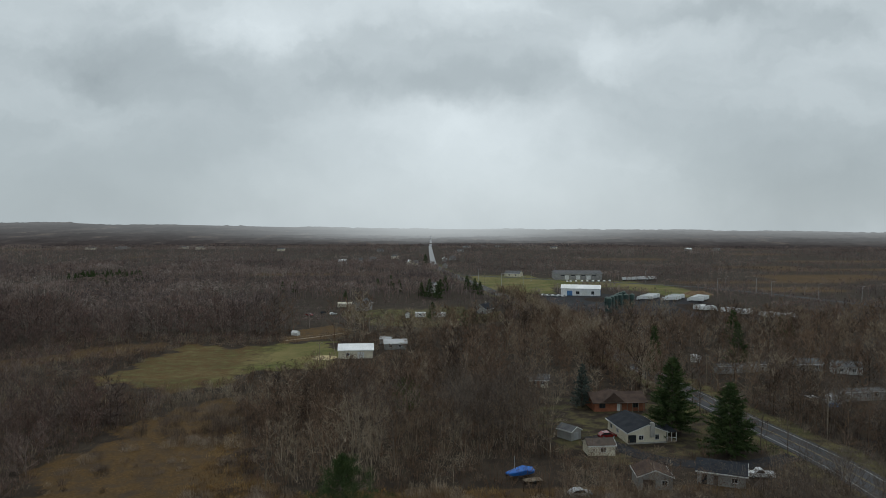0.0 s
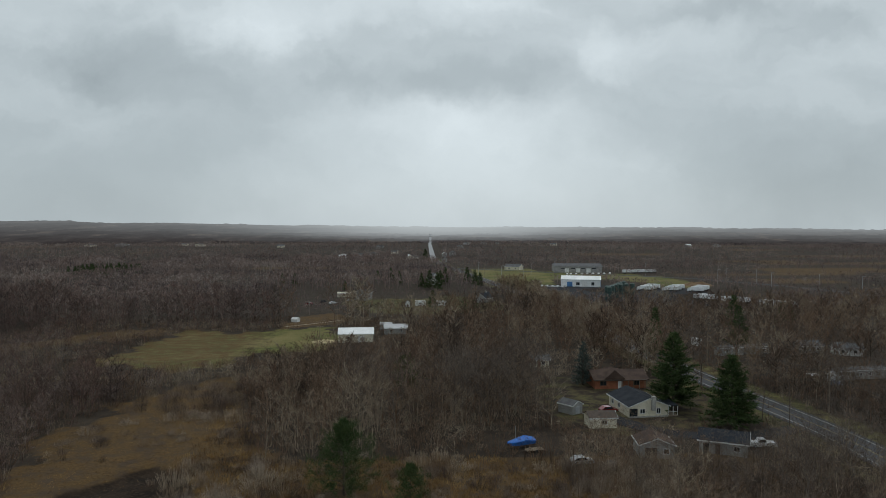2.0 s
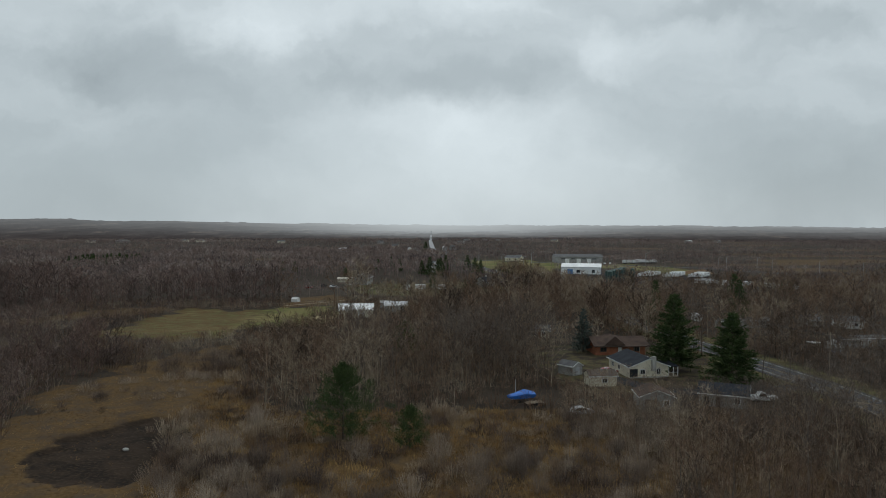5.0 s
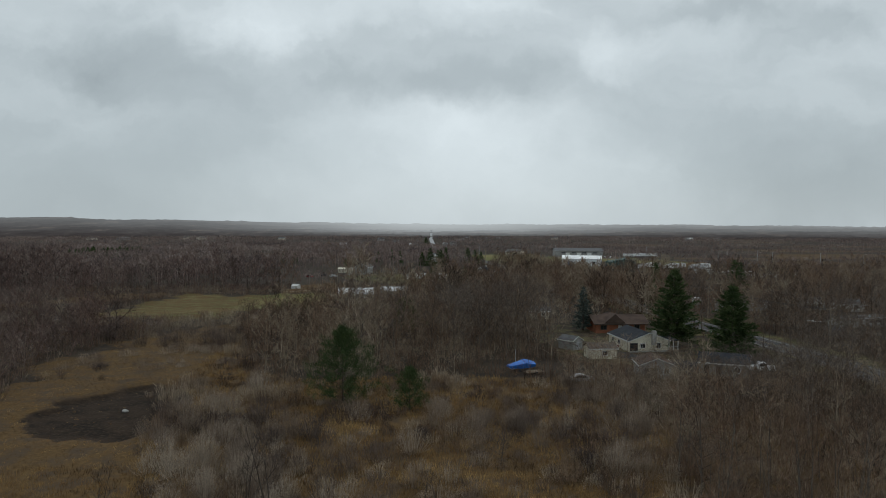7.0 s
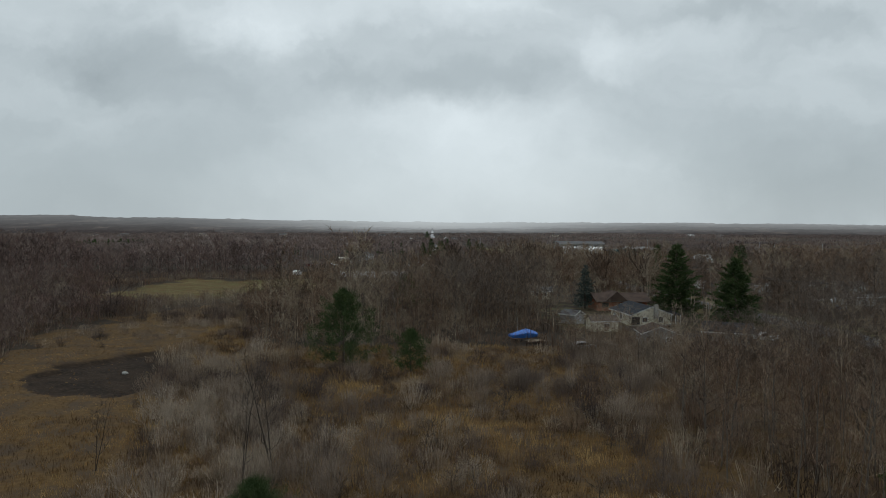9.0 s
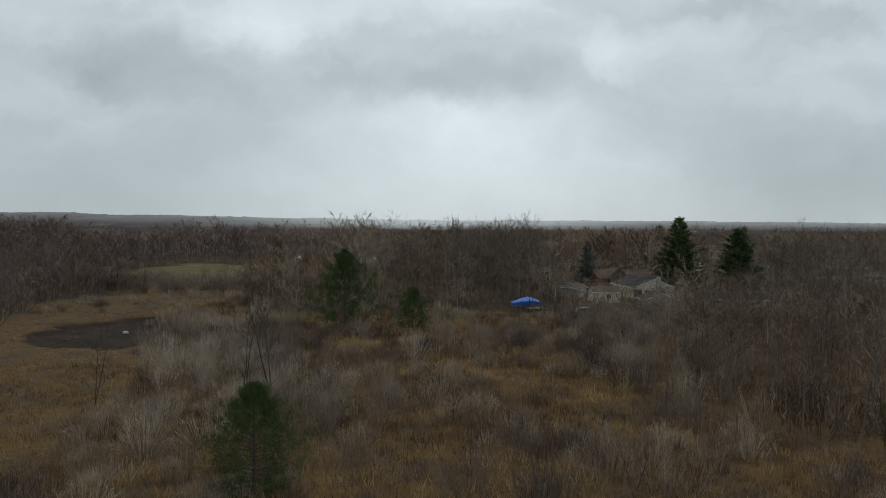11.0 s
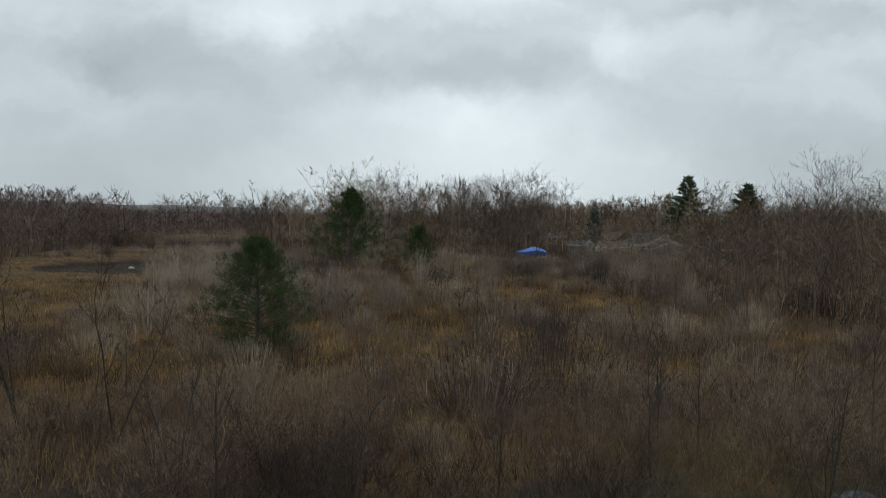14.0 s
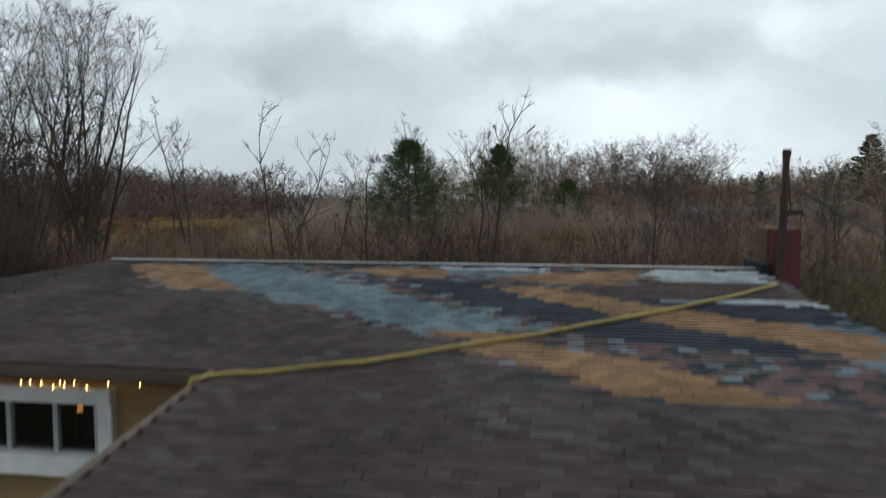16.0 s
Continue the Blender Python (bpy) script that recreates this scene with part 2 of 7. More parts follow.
BRICK = surface("red_brick_wall", (0.22, 0.085, 0.05), (0.32, 0.13, 0.075), 0.8, 0.85, fine=9, bump=0.3)
DARK_ROOF = surface("charcoal_shingles", (0.018, 0.021, 0.027), (0.034, 0.038, 0.045), 0.5, 0.85, fine=11, bump=0.4)
BROWN_ROOF = surface("brown_shingles", (0.058, 0.04, 0.033), (0.10, 0.068, 0.054), 0.5, 0.85, fine=7, bump=0.4)
GREY_ROOF = surface("grey_shingles", (0.085, 0.085, 0.09), (0.15, 0.15, 0.152), 0.5, 0.85, fine=7, bump=0.4)
WOOD = surface("weathered_wood", (0.21, 0.165, 0.12), (0.34, 0.28, 0.215), 1.0, 0.85, fine=14, bump=0.3)
DARK_WOOD = surface("dark_wood", (0.045, 0.032, 0.024), (0.09, 0.065, 0.05), 1.0, 0.8, fine=14, bump=0.3)
GLASS = clear_glass("window_glass")
BLUE_TARP = surface("blue_tarpaulin", (0.008, 0.10, 0.42), (0.015, 0.17, 0.6), 1.2, 0.5, fine=6, bump=0.5)
RED_PAINT = surface("dark_red_car_paint", (0.16, 0.012, 0.014), (0.22, 0.02, 0.02), 1.0, 0.25, fine=6, bump=0, coat=0.5)
WHITE_CAR = surface("white_car_paint", (0.62, 0.63, 0.64), (0.72, 0.73, 0.73), 1.0, 0.3, fine=6, bump=0, coat=0.4)
BLACK = surface("black_rubber", (0.015, 0.015, 0.015), (0.03, 0.03, 0.03), 2.0, 0.8, fine=9, bump=0.1)
CONCRETE = surface("concrete", (0.3, 0.29, 0.27), (0.42, 0.41, 0.38), 0.8, 0.85, fine=9, bump=0.2)
GREEN_TANK = surface("dark_green_tank", (0.02, 0.05, 0.045), (0.035, 0.075, 0.065), 0.5, 0.5, fine=4, bump=0.05)
BLUE_PAINT = surface("blue_paint", (0.05, 0.16, 0.36), (0.08, 0.22, 0.45), 0.5, 0.5, fine=4, bump=0.05)
STRAW = surface("straw_heap", (0.45, 0.36, 0.2), (0.6, 0.5, 0.3), 0.5, 0.9, fine=4, bump=0.5)

# ---------------------------------------------------------------- helpers for building
class Shape:
    """Collects vertices, faces and material slots for one mesh."""

    def __init__(self):
        self.v, self.f, self.m = [], [], []

    def add(self, verts, faces, slot=0):
        n = len(self.v)
        self.v += [tuple(p) for p in verts]
        self.f += [tuple(n + i for i in f) for f in faces]
        self.m += [slot] * len(faces)
        return self

    def box(self, x0, y0, z0, x1, y1, z1, slot=0):
        v = [(x, y, z) for z in (z0, z1) for y in (y0, y1) for x in (x0, x1)]
        return self.add(v, [(0, 2, 3, 1), (4, 5, 7, 6), (0, 1, 5, 4), (2, 6, 7, 3), (0, 4, 6, 2), (1, 3, 7, 5)], slot)

    def rounded(self, x0, y0, z0, x1, y1, z1, r=0.02, slot=0):
        """A box with chamfered edges."""
        bm = bmesh.new()
        bmesh.ops.create_cube(bm, size=1.0)
        bmesh.ops.scale(bm, vec=(x1 - x0, y1 - y0, z1 - z0), verts=bm.verts)
        bmesh.ops.translate(bm, vec=((x0 + x1) / 2, (y0 + y1) / 2, (z0 + z1) / 2), verts=bm.verts)
        bmesh.ops.bevel(bm, geom=bm.edges[:], offset=r, segments=2, affect="EDGES")
        bm.verts.index_update()
        self.add([p.co for p in bm.verts], [[p.index for p in f.verts] for f in bm.faces], slot)
        bm.free()
        return self

    def prism(self, outline, y0, y1, slot=0):
        """An outline in x and z, drawn out from y0 to y1."""
        n = len(outline)
        v = [(x, y0, z) for x, z in outline] + [(x, y1, z) for x, z in outline]
        f = [tuple(range(n)), tuple(range(2 * n - 1, n - 1, -1))]
        f += [(i, i + n, (i + 1) % n + n, (i + 1) % n) for i in range(n)]
        return self.add(v, f, slot)

    def tube(self, p, q, r0, r1, sides=6, slot=0, caps=True):
        p, q = Vector(p), Vector(q)
        turn = (q - p).to_track_quat("Z", "Y")
        v = []
        for c, r in ((p, r0), (q, r1)):
            v += [c + turn @ Vector((r * math.cos(2 * math.pi * k / sides), r * math.sin(2 * math.pi * k / sides), 0)) for k in range(sides)]
        f = [(k, (k + 1) % sides, sides + (k + 1) % sides, sides + k) for k in range(sides)]
        if caps:
            f += [tuple(range(sides - 1, -1, -1)), tuple(range(sides, 2 * sides))]
        return self.add(v, f, slot)

    def sweep(self, points, r, sides=6, slot=0):
        """One tube along a bent line."""
        pts = [Vector(p) for p in points]
        v, f = [], []
        for i, p in enumerate(pts):
            d = pts[min(i + 1, len(pts) - 1)] - pts[max(i - 1, 0)]
            turn = d.to_track_quat("Z", "Y")
            v += [p + turn @ Vector((r * math.cos(2 * math.pi * k / sides), r * math.sin(2 * math.pi * k / sides), 0)) for k in range(sides)]
        for i in range(len(pts) - 1):
            f += [(i * sides + k, i * sides + (k + 1) % sides, (i + 1) * sides + (k + 1) % sides, (i + 1) * sides + k) for k in range(sides)]
        f += [tuple(range(sides - 1, -1, -1)), tuple(range((len(pts) - 1) * sides, len(pts) * sides))]
        return self.add(v, f, slot)

    def mesh(self, name, *materials):
        me = bpy.data.meshes.new(name)
        me.from_pydata(self.v, [], self.f)
        for mt in materials:
            me.materials.append(mt)
        if len(materials) > 1:
            me.polygons.foreach_set("material_index", self.m)
        me.validate()
        me.update()
        return me


def part(name, shape, material, parent, label=""):
    mats = material if isinstance(material, (list, tuple)) else [material]
    me = shape.mesh(name, *mats) if isinstance(shape, Shape) else shape
    ob = new(name, me)
    ob.parent = parent
    if label:
        tagged(ob, label)
    return ob


def thing(name, label, category, m=None, group="", kind="", shape=None, material=None):
    if shape is None:
        ob = new(name)
    else:
        mats = material if isinstance(material, (list, tuple)) else [material]
        ob = new(name, shape.mesh(name, *mats) if isinstance(shape, Shape) else shape)
    if m is not None:
        ob.matrix_basis = m
    return tagged(ob, label, category, group, kind)


def big_mesh(name, verts, tris, tone=None, materials=(), slots=None):
    """A mesh of triangles from arrays; tone: a number for each vertex, one for each plant."""
    me = bpy.data.meshes.new(name)
    me.vertices.add(len(verts))
    me.vertices.foreach_set("co", np.asarray(verts, np.float32).ravel())
    me.loops.add(len(tris) * 3)
    me.loops.foreach_set("vertex_index", np.asarray(tris, np.int32).ravel())
    me.polygons.add(len(tris))
    me.polygons.foreach_set("loop_start", np.arange(0, len(tris) * 3, 3, dtype=np.int32))
    for mt in materials:
        me.materials.append(mt)
    if slots is not None:
        me.polygons.foreach_set("material_index", np.asarray(slots, np.int32))
    if tone is not None:
        me.attributes.new("tone", "FLOAT", "POINT").data.foreach_set("value", np.asarray(tone, np.float32))
    me.update(calc_edges=True)
    return me


# ---------------------------------------------------------------- the lie of the land
def smooth(a, b, x):
    t = np.clip((np.asarray(x, float) - a) / (b - a), 0, 1)
    return t * t * (3 - 2 * t)


PIT = (-43.2, 117.3, 12.3, 18.2)


def pit_depth(x, y):
    r = np.hypot((x - PIT[0]) / PIT[2], (y - PIT[1]) / PIT[3])
    a = np.arctan2(y - PIT[1], x - PIT[0])
    r = r + 0.08 * np.sin(a * 3 + 1) + 0.05 * np.sin(a * 7) + 0.035 * np.sin(a * 13 + 2) + 0.06 * np.sin(x * 0.9) * np.sin(y * 0.7)
    return 1 - smooth(0.86, 1.0, r)


def height(x, y):
    x, y = np.asarray(x, float), np.asarray(y, float)
    z = 1.6 * smooth(4, 118, y) - 1.6
    z = z + 0.25 * np.sin(x * 0.061 + 1.3) * np.sin(y * 0.047) * smooth(30, 70, y) * (1 - smooth(300, 600, y))
    z = z - 0.9 * pit_depth(x, y) - 6.0 * smooth(1500, 2100, np.hypot(x, y))
    return z


def inside(poly, x, y):
    x, y = np.asarray(x, float), np.asarray(y, float)
    hit = np.zeros(np.broadcast(x, y).shape, bool)
    for (x0, y0), (x1, y1) in zip(poly, poly[1:] + poly[:1]):
        cross = (y0 > y) != (y1 > y)
        hit ^= cross & (x < (x1 - x0) * (y - y0) / ((y1 - y0) if y1 != y0 else 1e-9) + x0)
    return hit


def near_line(line, x, y):
    """The distance from a bent line."""
    best = np.full(np.broadcast(x, y).shape, 1e9)
    for (x0, y0), (x1, y1) in zip(line, line[1:]):
        t = np.clip(((x - x0) * (x1 - x0) + (y - y0) * (y1 - y0)) / ((x1 - x0) ** 2 + (y1 - y0) ** 2), 0, 1)
        best = np.minimum(best, np.hypot(x - x0 - t * (x1 - x0), y - y0 - t * (y1 - y0)))
    return best


MEADOW = [(-97, 240), (-96, 252), (-84, 312), (-62, 306), (-44, 312), (-26, 326), (-17, 284), (-18, 270), (-25, 260), (-39, 255), (-47, 246), (-54, 230), (-67, 226), (-83, 230)]
FIELD = [(-60, 94), (-64, 120), (-68, 139), (-72, 152), (-68, 180), (-59, 206), (-47, 213), (-38, 192), (-34, 167), (-27, 158), (-24, 130), (-25, 100), (-22, 80), (-16, 62), (-22, 40), (-45, 36), (-52, 60)]
LAWN = [(39.6, 154.3), (51.8, 148.1), (62, 151.3), (75.3, 154.5), (84.6, 162.8), (86.9, 181.6), (83.1, 202.6), (64.8, 210.9), (50.4, 209.7), (40, 193.9), (37.7, 170.9)]
GREEN = [(81.2, 651.5), (84.9, 604.5), (94, 498.5), (99.9, 466.8), (108.9, 492), (107.6, 535.5), (129.2, 536.1), (135.1, 614.4), (125.9, 700.9), (87.2, 759.9)]
VERGE = [(99.4, 757.6), (139.0, 738.4), (169.4, 688.6), (207.7, 664.9), (236.6, 623.5), (251.0, 540.2), (225.0, 493.3), (200.5, 552.4), (186.2, 595.7), (144.4, 586.4), (108.5, 528.7), (88.3, 477.5), (90.2, 578.1)]
LOT = [(108.2, 450.1), (112, 427.7), (160.4, 400.8), (212.8, 368.5), (229.3, 382.1), (227.3, 419), (216.4, 481.1), (212.8, 503.9), (179.5, 514.5), (163.8, 537.1), (122.6, 533.6), (109.1, 501.2)]
YARD = [(19.2, 141.8), (35.4, 140.8), (37.6, 154.3), (21.4, 154.2)]
BACKYARD = [(-10.6, 369.9), (22.7, 359.5), (64.8, 379), (71.6, 421.3), (44.5, 454.2), (2.2, 442), (-20.9, 447.1), (-29.3, 419.1)]
PASTURE = [(-47, 316), (-45, 352), (-28, 370), (-16, 352), (-22, 328)]
ROAD = [(128.7, 10.2), (106.1, 56.8), (95, 96.5), (98.1, 147.3), (95.5, 175.4), (94, 204.8), (92.6, 248.2), (92.6, 278.2), (92.5, 333.4), (92.6, 376.2), (91.1, 444.1), (86.8, 516.6), (78.6, 617.2), (69.3, 747), (62.5, 852.6), (61.1, 952.8)]
STREET = [(67.2, 759.1), (113, 718.5), (167.2, 672.5), (221.3, 632.7), (264.1, 592.7), (299.7, 517.8), (323.1, 431.3), (355.4, 315.6)]
HIGHWAY = [(61.1, 952.8), (93.5, 1570.6), (145.4, 2499.5), (200.7, 3446.5)]
CLEARINGS = [MEADOW, LAWN, GREEN, VERGE, LOT, YARD, BACKYARD, PASTURE]
# far open fields: middle, half-sizes
OPEN_FAR = [(350, 640, 90, 30), (470, 700, 110, 26), (620, 820, 120, 40), (330, 560, 60, 22), (-100.1, 764, 40, 22), (-29.4, 755, 34, 14), (-459.8, 1165, 60, 40), (-602.2, 977.7, 90, 26), (479.4, 858.9, 70, 40), (648, 1031.6, 90, 50), (381.3, 1116.2, 70, 60),
            (838.4, 1658.9, 160, 90), (302.2, 1764.9, 120, 60), (-343.6, 2000.5, 160, 60), (-792, 1717.7, 150, 50), (531.8, 571.4, 60, 40), (435.7, 664.2, 50, 30), (717.4, 1338.7, 90, 60), (1068.6, 1353.8, 120, 60)]


def far_open(x, y):
    r = np.full(np.broadcast(x, y).shape, 9.0)
    for cx, cy, a, b in OPEN_FAR:
        r = np.minimum(r, np.hypot((x - cx) / a, (y - cy) / b))
    return r < 1 + 0.25 * np.sin(x * 0.05) * np.sin(y * 0.03)


def make_ground():
    def lines(lo, hi, step, far_lo, far_hi):
        mid = list(np.arange(lo, hi + 0.1, step))
        out, d = mid[:], step
        while out[-1] < far_hi:
            d *= 1.12
            out.append(min(out[-1] + d, far_hi))
        d = step
        while out[0] > far_lo:
            d *= 1.12
            out.insert(0, max(out[0] - d, far_lo))
        return np.array(out)

    xs, ys = lines(-110, 130, 2.0, -4800, 4800), lines(0, 340, 2.0, -4800, 4800)
    X, Y = np.meshgrid(xs, ys)
    x, y = X.ravel(), Y.ravel()
    z = height(x, y)
    nx, ny = len(xs), len(ys)
    i = (np.arange(ny - 1)[:, None] * nx + np.arange(nx - 1)[None, :]).ravel()
    tris = np.concatenate([np.stack([i, i + 1, i + nx + 1], 1), np.stack([i, i + nx + 1, i + nx], 1)])
    # cover: red is dry golden grass, green is lawn or pasture, blue is bare wet soil
    wob_x, wob_y = x + 3 * np.sin(y * 0.21) + 2 * np.sin(y * 0.53 + x * 0.3), y + 3 * np.sin(x * 0.17) + 2.5 * np.sin(x * 0.47 + 1)
    gold = inside(FIELD, wob_x, wob_y).astype(float)
    scrub = (wob_y > 28) & (y < 138) & (x > -60) & (x < 40 + 0.25 * y)
    gold = np.maximum(gold, 0.75 * scrub)
    gold = np.maximum(gold, 0.5 * inside(VERGE, wob_x, wob_y))
    gold = np.maximum(gold, 0.7 * far_open(x, y))
    gold = np.maximum(gold, 0.75 * inside(PASTURE, x, y))
    strip = near_line([(-151, 260.2), (-121.1, 292.4), (-101, 308.8)], wob_x, wob_y) < 12
    gold = np.maximum(gold, 0.6 * strip)
    green = np.zeros(len(x))
    for poly, w in ((LAWN, 0.3), (GREEN, 0.75), (BACKYARD, 0.4), (VERGE, 0.75)):
        green = np.maximum(green, w * inside(poly, x, y))
    mead = inside(MEADOW, wob_x, wob_y)
    green = np.maximum(green, mead * (0.36 + 0.5 * smooth(-60, -30, x)))
    gold = np.maximum(gold, mead * (0.95 - 0.8 * smooth(-70, -35, x)))
    road_side = near_line(ROAD, x, y)
    green = np.maximum(green, 0.4 * (road_side < 11))
    bare = pit_depth(x, y)
    gold, green = gold * (1 - bare), green * (1 - bare)
    bare = np.maximum(bare, 0.6 * (inside(LOT, x, y)))
    me = big_mesh("ground", np.stack([x, y, z], 1), tris)
    layer = me.color_attributes.new("cover", "FLOAT_COLOR", "POINT")
    layer.data.foreach_set("color", np.stack([gold, green, bare, np.ones(len(x))], 1).astype(np.float32).ravel())
    me.polygons.foreach_set("use_smooth", [True] * len(tris))
    m = bpy.data.materials.new("open_ground")
    m.use_nodes = True
    nt = m.node_tree
    N, L = nt.nodes.new, nt.links.new
    bsdf = nt.nodes["Principled BSDF"]
    at = N("ShaderNodeAttribute")
    at.attribute_name = "cover"
    sep = N("ShaderNodeSeparateColor")
    L(at.outputs["Color"], sep.inputs[0])
    geo = N("ShaderNodeNewGeometry")

    def noise_of(scale, detail=5.0):
        n = N("ShaderNodeTexNoise")
        n.inputs["Scale"].default_value, n.inputs["Detail"].default_value = scale, detail
        n.inputs["Roughness"].default_value = 0.62
        L(geo.outputs["Position"], n.inputs["Vector"])
        return n.outputs["Fac"]

    def blend(fac, a, b):
        n = N("ShaderNodeMixRGB")
        L(fac, n.inputs[0])
        for k, v in ((1, a), (2, b)):
            if isinstance(v, tuple):
                n.inputs[k].default_value = (*v, 1)
            else:
                L(v, n.inputs[k])
        return n.outputs[0]

    def ramp(fac, lo, hi):
        n = N("ShaderNodeMapRange")
        n.inputs[1].default_value, n.inputs[2].default_value = lo, hi
        L(fac, n.inputs[0])
        return n.outputs[0]

    broad, mid, small = noise_of(0.035), noise_of(0.22), noise_of(1.6)
    litter = blend(ramp(mid, 0.35, 0.65), (0.032, 0.024, 0.018), (0.06, 0.046, 0.034))
    golden = blend(ramp(small, 0.35, 0.65), (0.08, 0.047, 0.019), (0.132, 0.083, 0.036))
    golden = blend(ramp(mid, 0.45, 0.62), golden, (0.075, 0.052, 0.034))
    grass = blend(ramp(mid, 0.35, 0.65), (0.075, 0.085, 0.026), (0.145, 0.142, 0.046))
    grass = blend(ramp(broad, 0.42, 0.62), grass, (0.175, 0.145, 0.06))
    soil = blend(ramp(mid, 0.4, 0.6), (0.016, 0.011, 0.008), (0.036, 0.024, 0.016))
    soil = blend(ramp(small, 0.52, 0.7), soil, (0.06, 0.042, 0.026))

    def cover_fac(ch, lo=0.25, hi=0.6):
        s = N("ShaderNodeMath")
        s.operation = "ADD"
        L(sep.outputs[ch], s.inputs[0])
        w = N("ShaderNodeMath")
        w.operation = "MULTIPLY_ADD"
        L(mid, w.inputs[0])
        w.inputs[1].default_value, w.inputs[2].default_value = 0.9, -0.45
        L(w.outputs[0], s.inputs[1])
        return ramp(s.outputs[0], lo, hi)

    col = blend(cover_fac(0), litter, golden)
    col = blend(cover_fac(1), col, grass)
    col = blend(cover_fac(2), col, soil)
    tone = N("ShaderNodeMapRange")
    tone.inputs[3].default_value, tone.inputs[4].default_value = 0.7, 1.3
    L(broad, tone.inputs[0])
    mul = N("ShaderNodeMixRGB")
    mul.blend_type = "MULTIPLY"
    mul.inputs[0].default_value = 1.0
    L(col, mul.inputs[1])
    L(tone.outputs[0], mul.inputs[2])
    L(mul.outputs[0], bsdf.inputs["Base Color"])
    bsdf.inputs["Roughness"].default_value = 0.95
    bsdf.inputs["Specular IOR Level"].default_value = 0.1
    bp = N("ShaderNodeBump")
    bp.inputs["Strength"].default_value, bp.inputs["Distance"].default_value = 0.5, 0.25
    L(small, bp.inputs["Height"])
    L(bp.outputs[0], bsdf.inputs["Normal"])
    me.materials.append(m)
    return tagged(new("ground", me), "flat winter countryside of leaf litter, dry grass and meadow", "ground", kind="structure")


make_ground()


def ribbon(line, width, lift, step=6.0, shift=0.0):
    """A strip of surface along a bent line, draped on the ground."""
    pts = []
    for (x0, y0), (x1, y1) in zip(line, line[1:]):
        n = max(1, int(math.hypot(x1 - x0, y1 - y0) / step))
        pts += [(x0 + (x1 - x0) * k / n, y0 + (y1 - y0) * k / n) for k in range(n)]
    pts = np.array(pts + [line[-1]])
    for _ in range(3):
        pts[1:-1] = (pts[:-2] + 2 * pts[1:-1] + pts[2:]) / 4
    d = np.gradient(pts, axis=0)
    d /= np.linalg.norm(d, axis=1)[:, None]
    side = np.stack([d[:, 1], -d[:, 0]], 1)
    s = Shape()
    verts = []
    for (x, y), (sx, sy) in zip(pts, side):
        z = float(height(x, y)) + lift
        for w, dz in ((-width / 2 - 0.3, -0.25), (-width / 2, 0), (width / 2, 0), (width / 2 + 0.3, -0.25)):
            verts.append((x + sx * (w + shift), y + sy * (w + shift), z + dz))
    faces = [(4 * i + k, 4 * i + k + 1, 4 * i + k + 5, 4 * i + k + 4) for i in range(len(pts) - 1) for k in range(3)]
    return s.add(verts, faces)


road = thing("road", "two-lane asphalt country road with white edge lines", "road", kind="structure", shape=ribbon(ROAD, 9.5, 0.12), material=ASPHALT)
for off in (-3.5, 3.5):
    part("edge_line", ribbon(ROAD, 0.22, 0.135, shift=off), LINE, road)
for off in (-0.15, 0.15):
    part("centre_line", ribbon(ROAD, 0.13, 0.135, shift=off), YELLOW_LINE, road)
thing("highway", "straight wet road shining towards the misty horizon", "road", kind="structure", shape=ribbon(HIGHWAY, 7.5, 0.3, 40), material=WET)
thing("side_street", "grey asphalt side road past the business lots", "road", kind="structure", shape=ribbon(STREET, 7.5, 0.10), material=ASPHALT)
DRIVE = [(91.6, 151.4), (80.3, 147.2), (68, 147.7), (59.9, 152.3), (55, 160.6), (51, 171)]
thing("driveway", "dark asphalt driveway curving past the cream house", "driveway", kind="structure", shape=ribbon(DRIVE, 5.0, 0.10, 2), material=DARK_ASPHALT)
thing("farm_lane", "pale gravel lane along the pasture", "lane", kind="structure", shape=ribbon([(-45.7, 322.5), (-29.2, 333.6), (-21, 342.4)], 1.2, 0.08), material=WOOD)


def slab(poly, lift):
    top = [(x, y, float(height(x, y)) + lift) for x, y in poly]
    low = [(x, y, z - 0.3) for x, y, z in top]
    n = len(poly)
    return Shape().add(top + low, [tuple(range(n))] + [(i, i + n, (i + 1) % n + n, (i + 1) % n) for i in range(n)])


thing("parking_lot", "dark wet asphalt lot round the white building", "parking lot", kind="structure", shape=slab(LOT, 0.08), material=DARK_ASPHALT)


FAR_EDGE = 2100.0
RIM = 3700.0


def far_height(r, az):
    """The height of the misty far land at a distance and bearing."""
    turn = (np.asarray(az) + np.pi) % (2 * np.pi) - np.pi
    rim = np.interp(turn, [-3.2, -0.9, -0.55, -0.47, -0.41, -0.365, -0.29, -0.2, -0.1, 0.06, 0.2, 0.376, 0.58, 0.9, 3.2], [45, 55, 61, 62, 66, 57, 60, 53, 46, 41, 39, 38, 31, 28, 45])
    g = np.clip((r - FAR_EDGE) / (RIM - FAR_EDGE), 0, 1)
    return -6.0 + (rim + 6.0) * g ** 1.2 - 60 * np.clip((r - RIM) / 900, 0, 1)


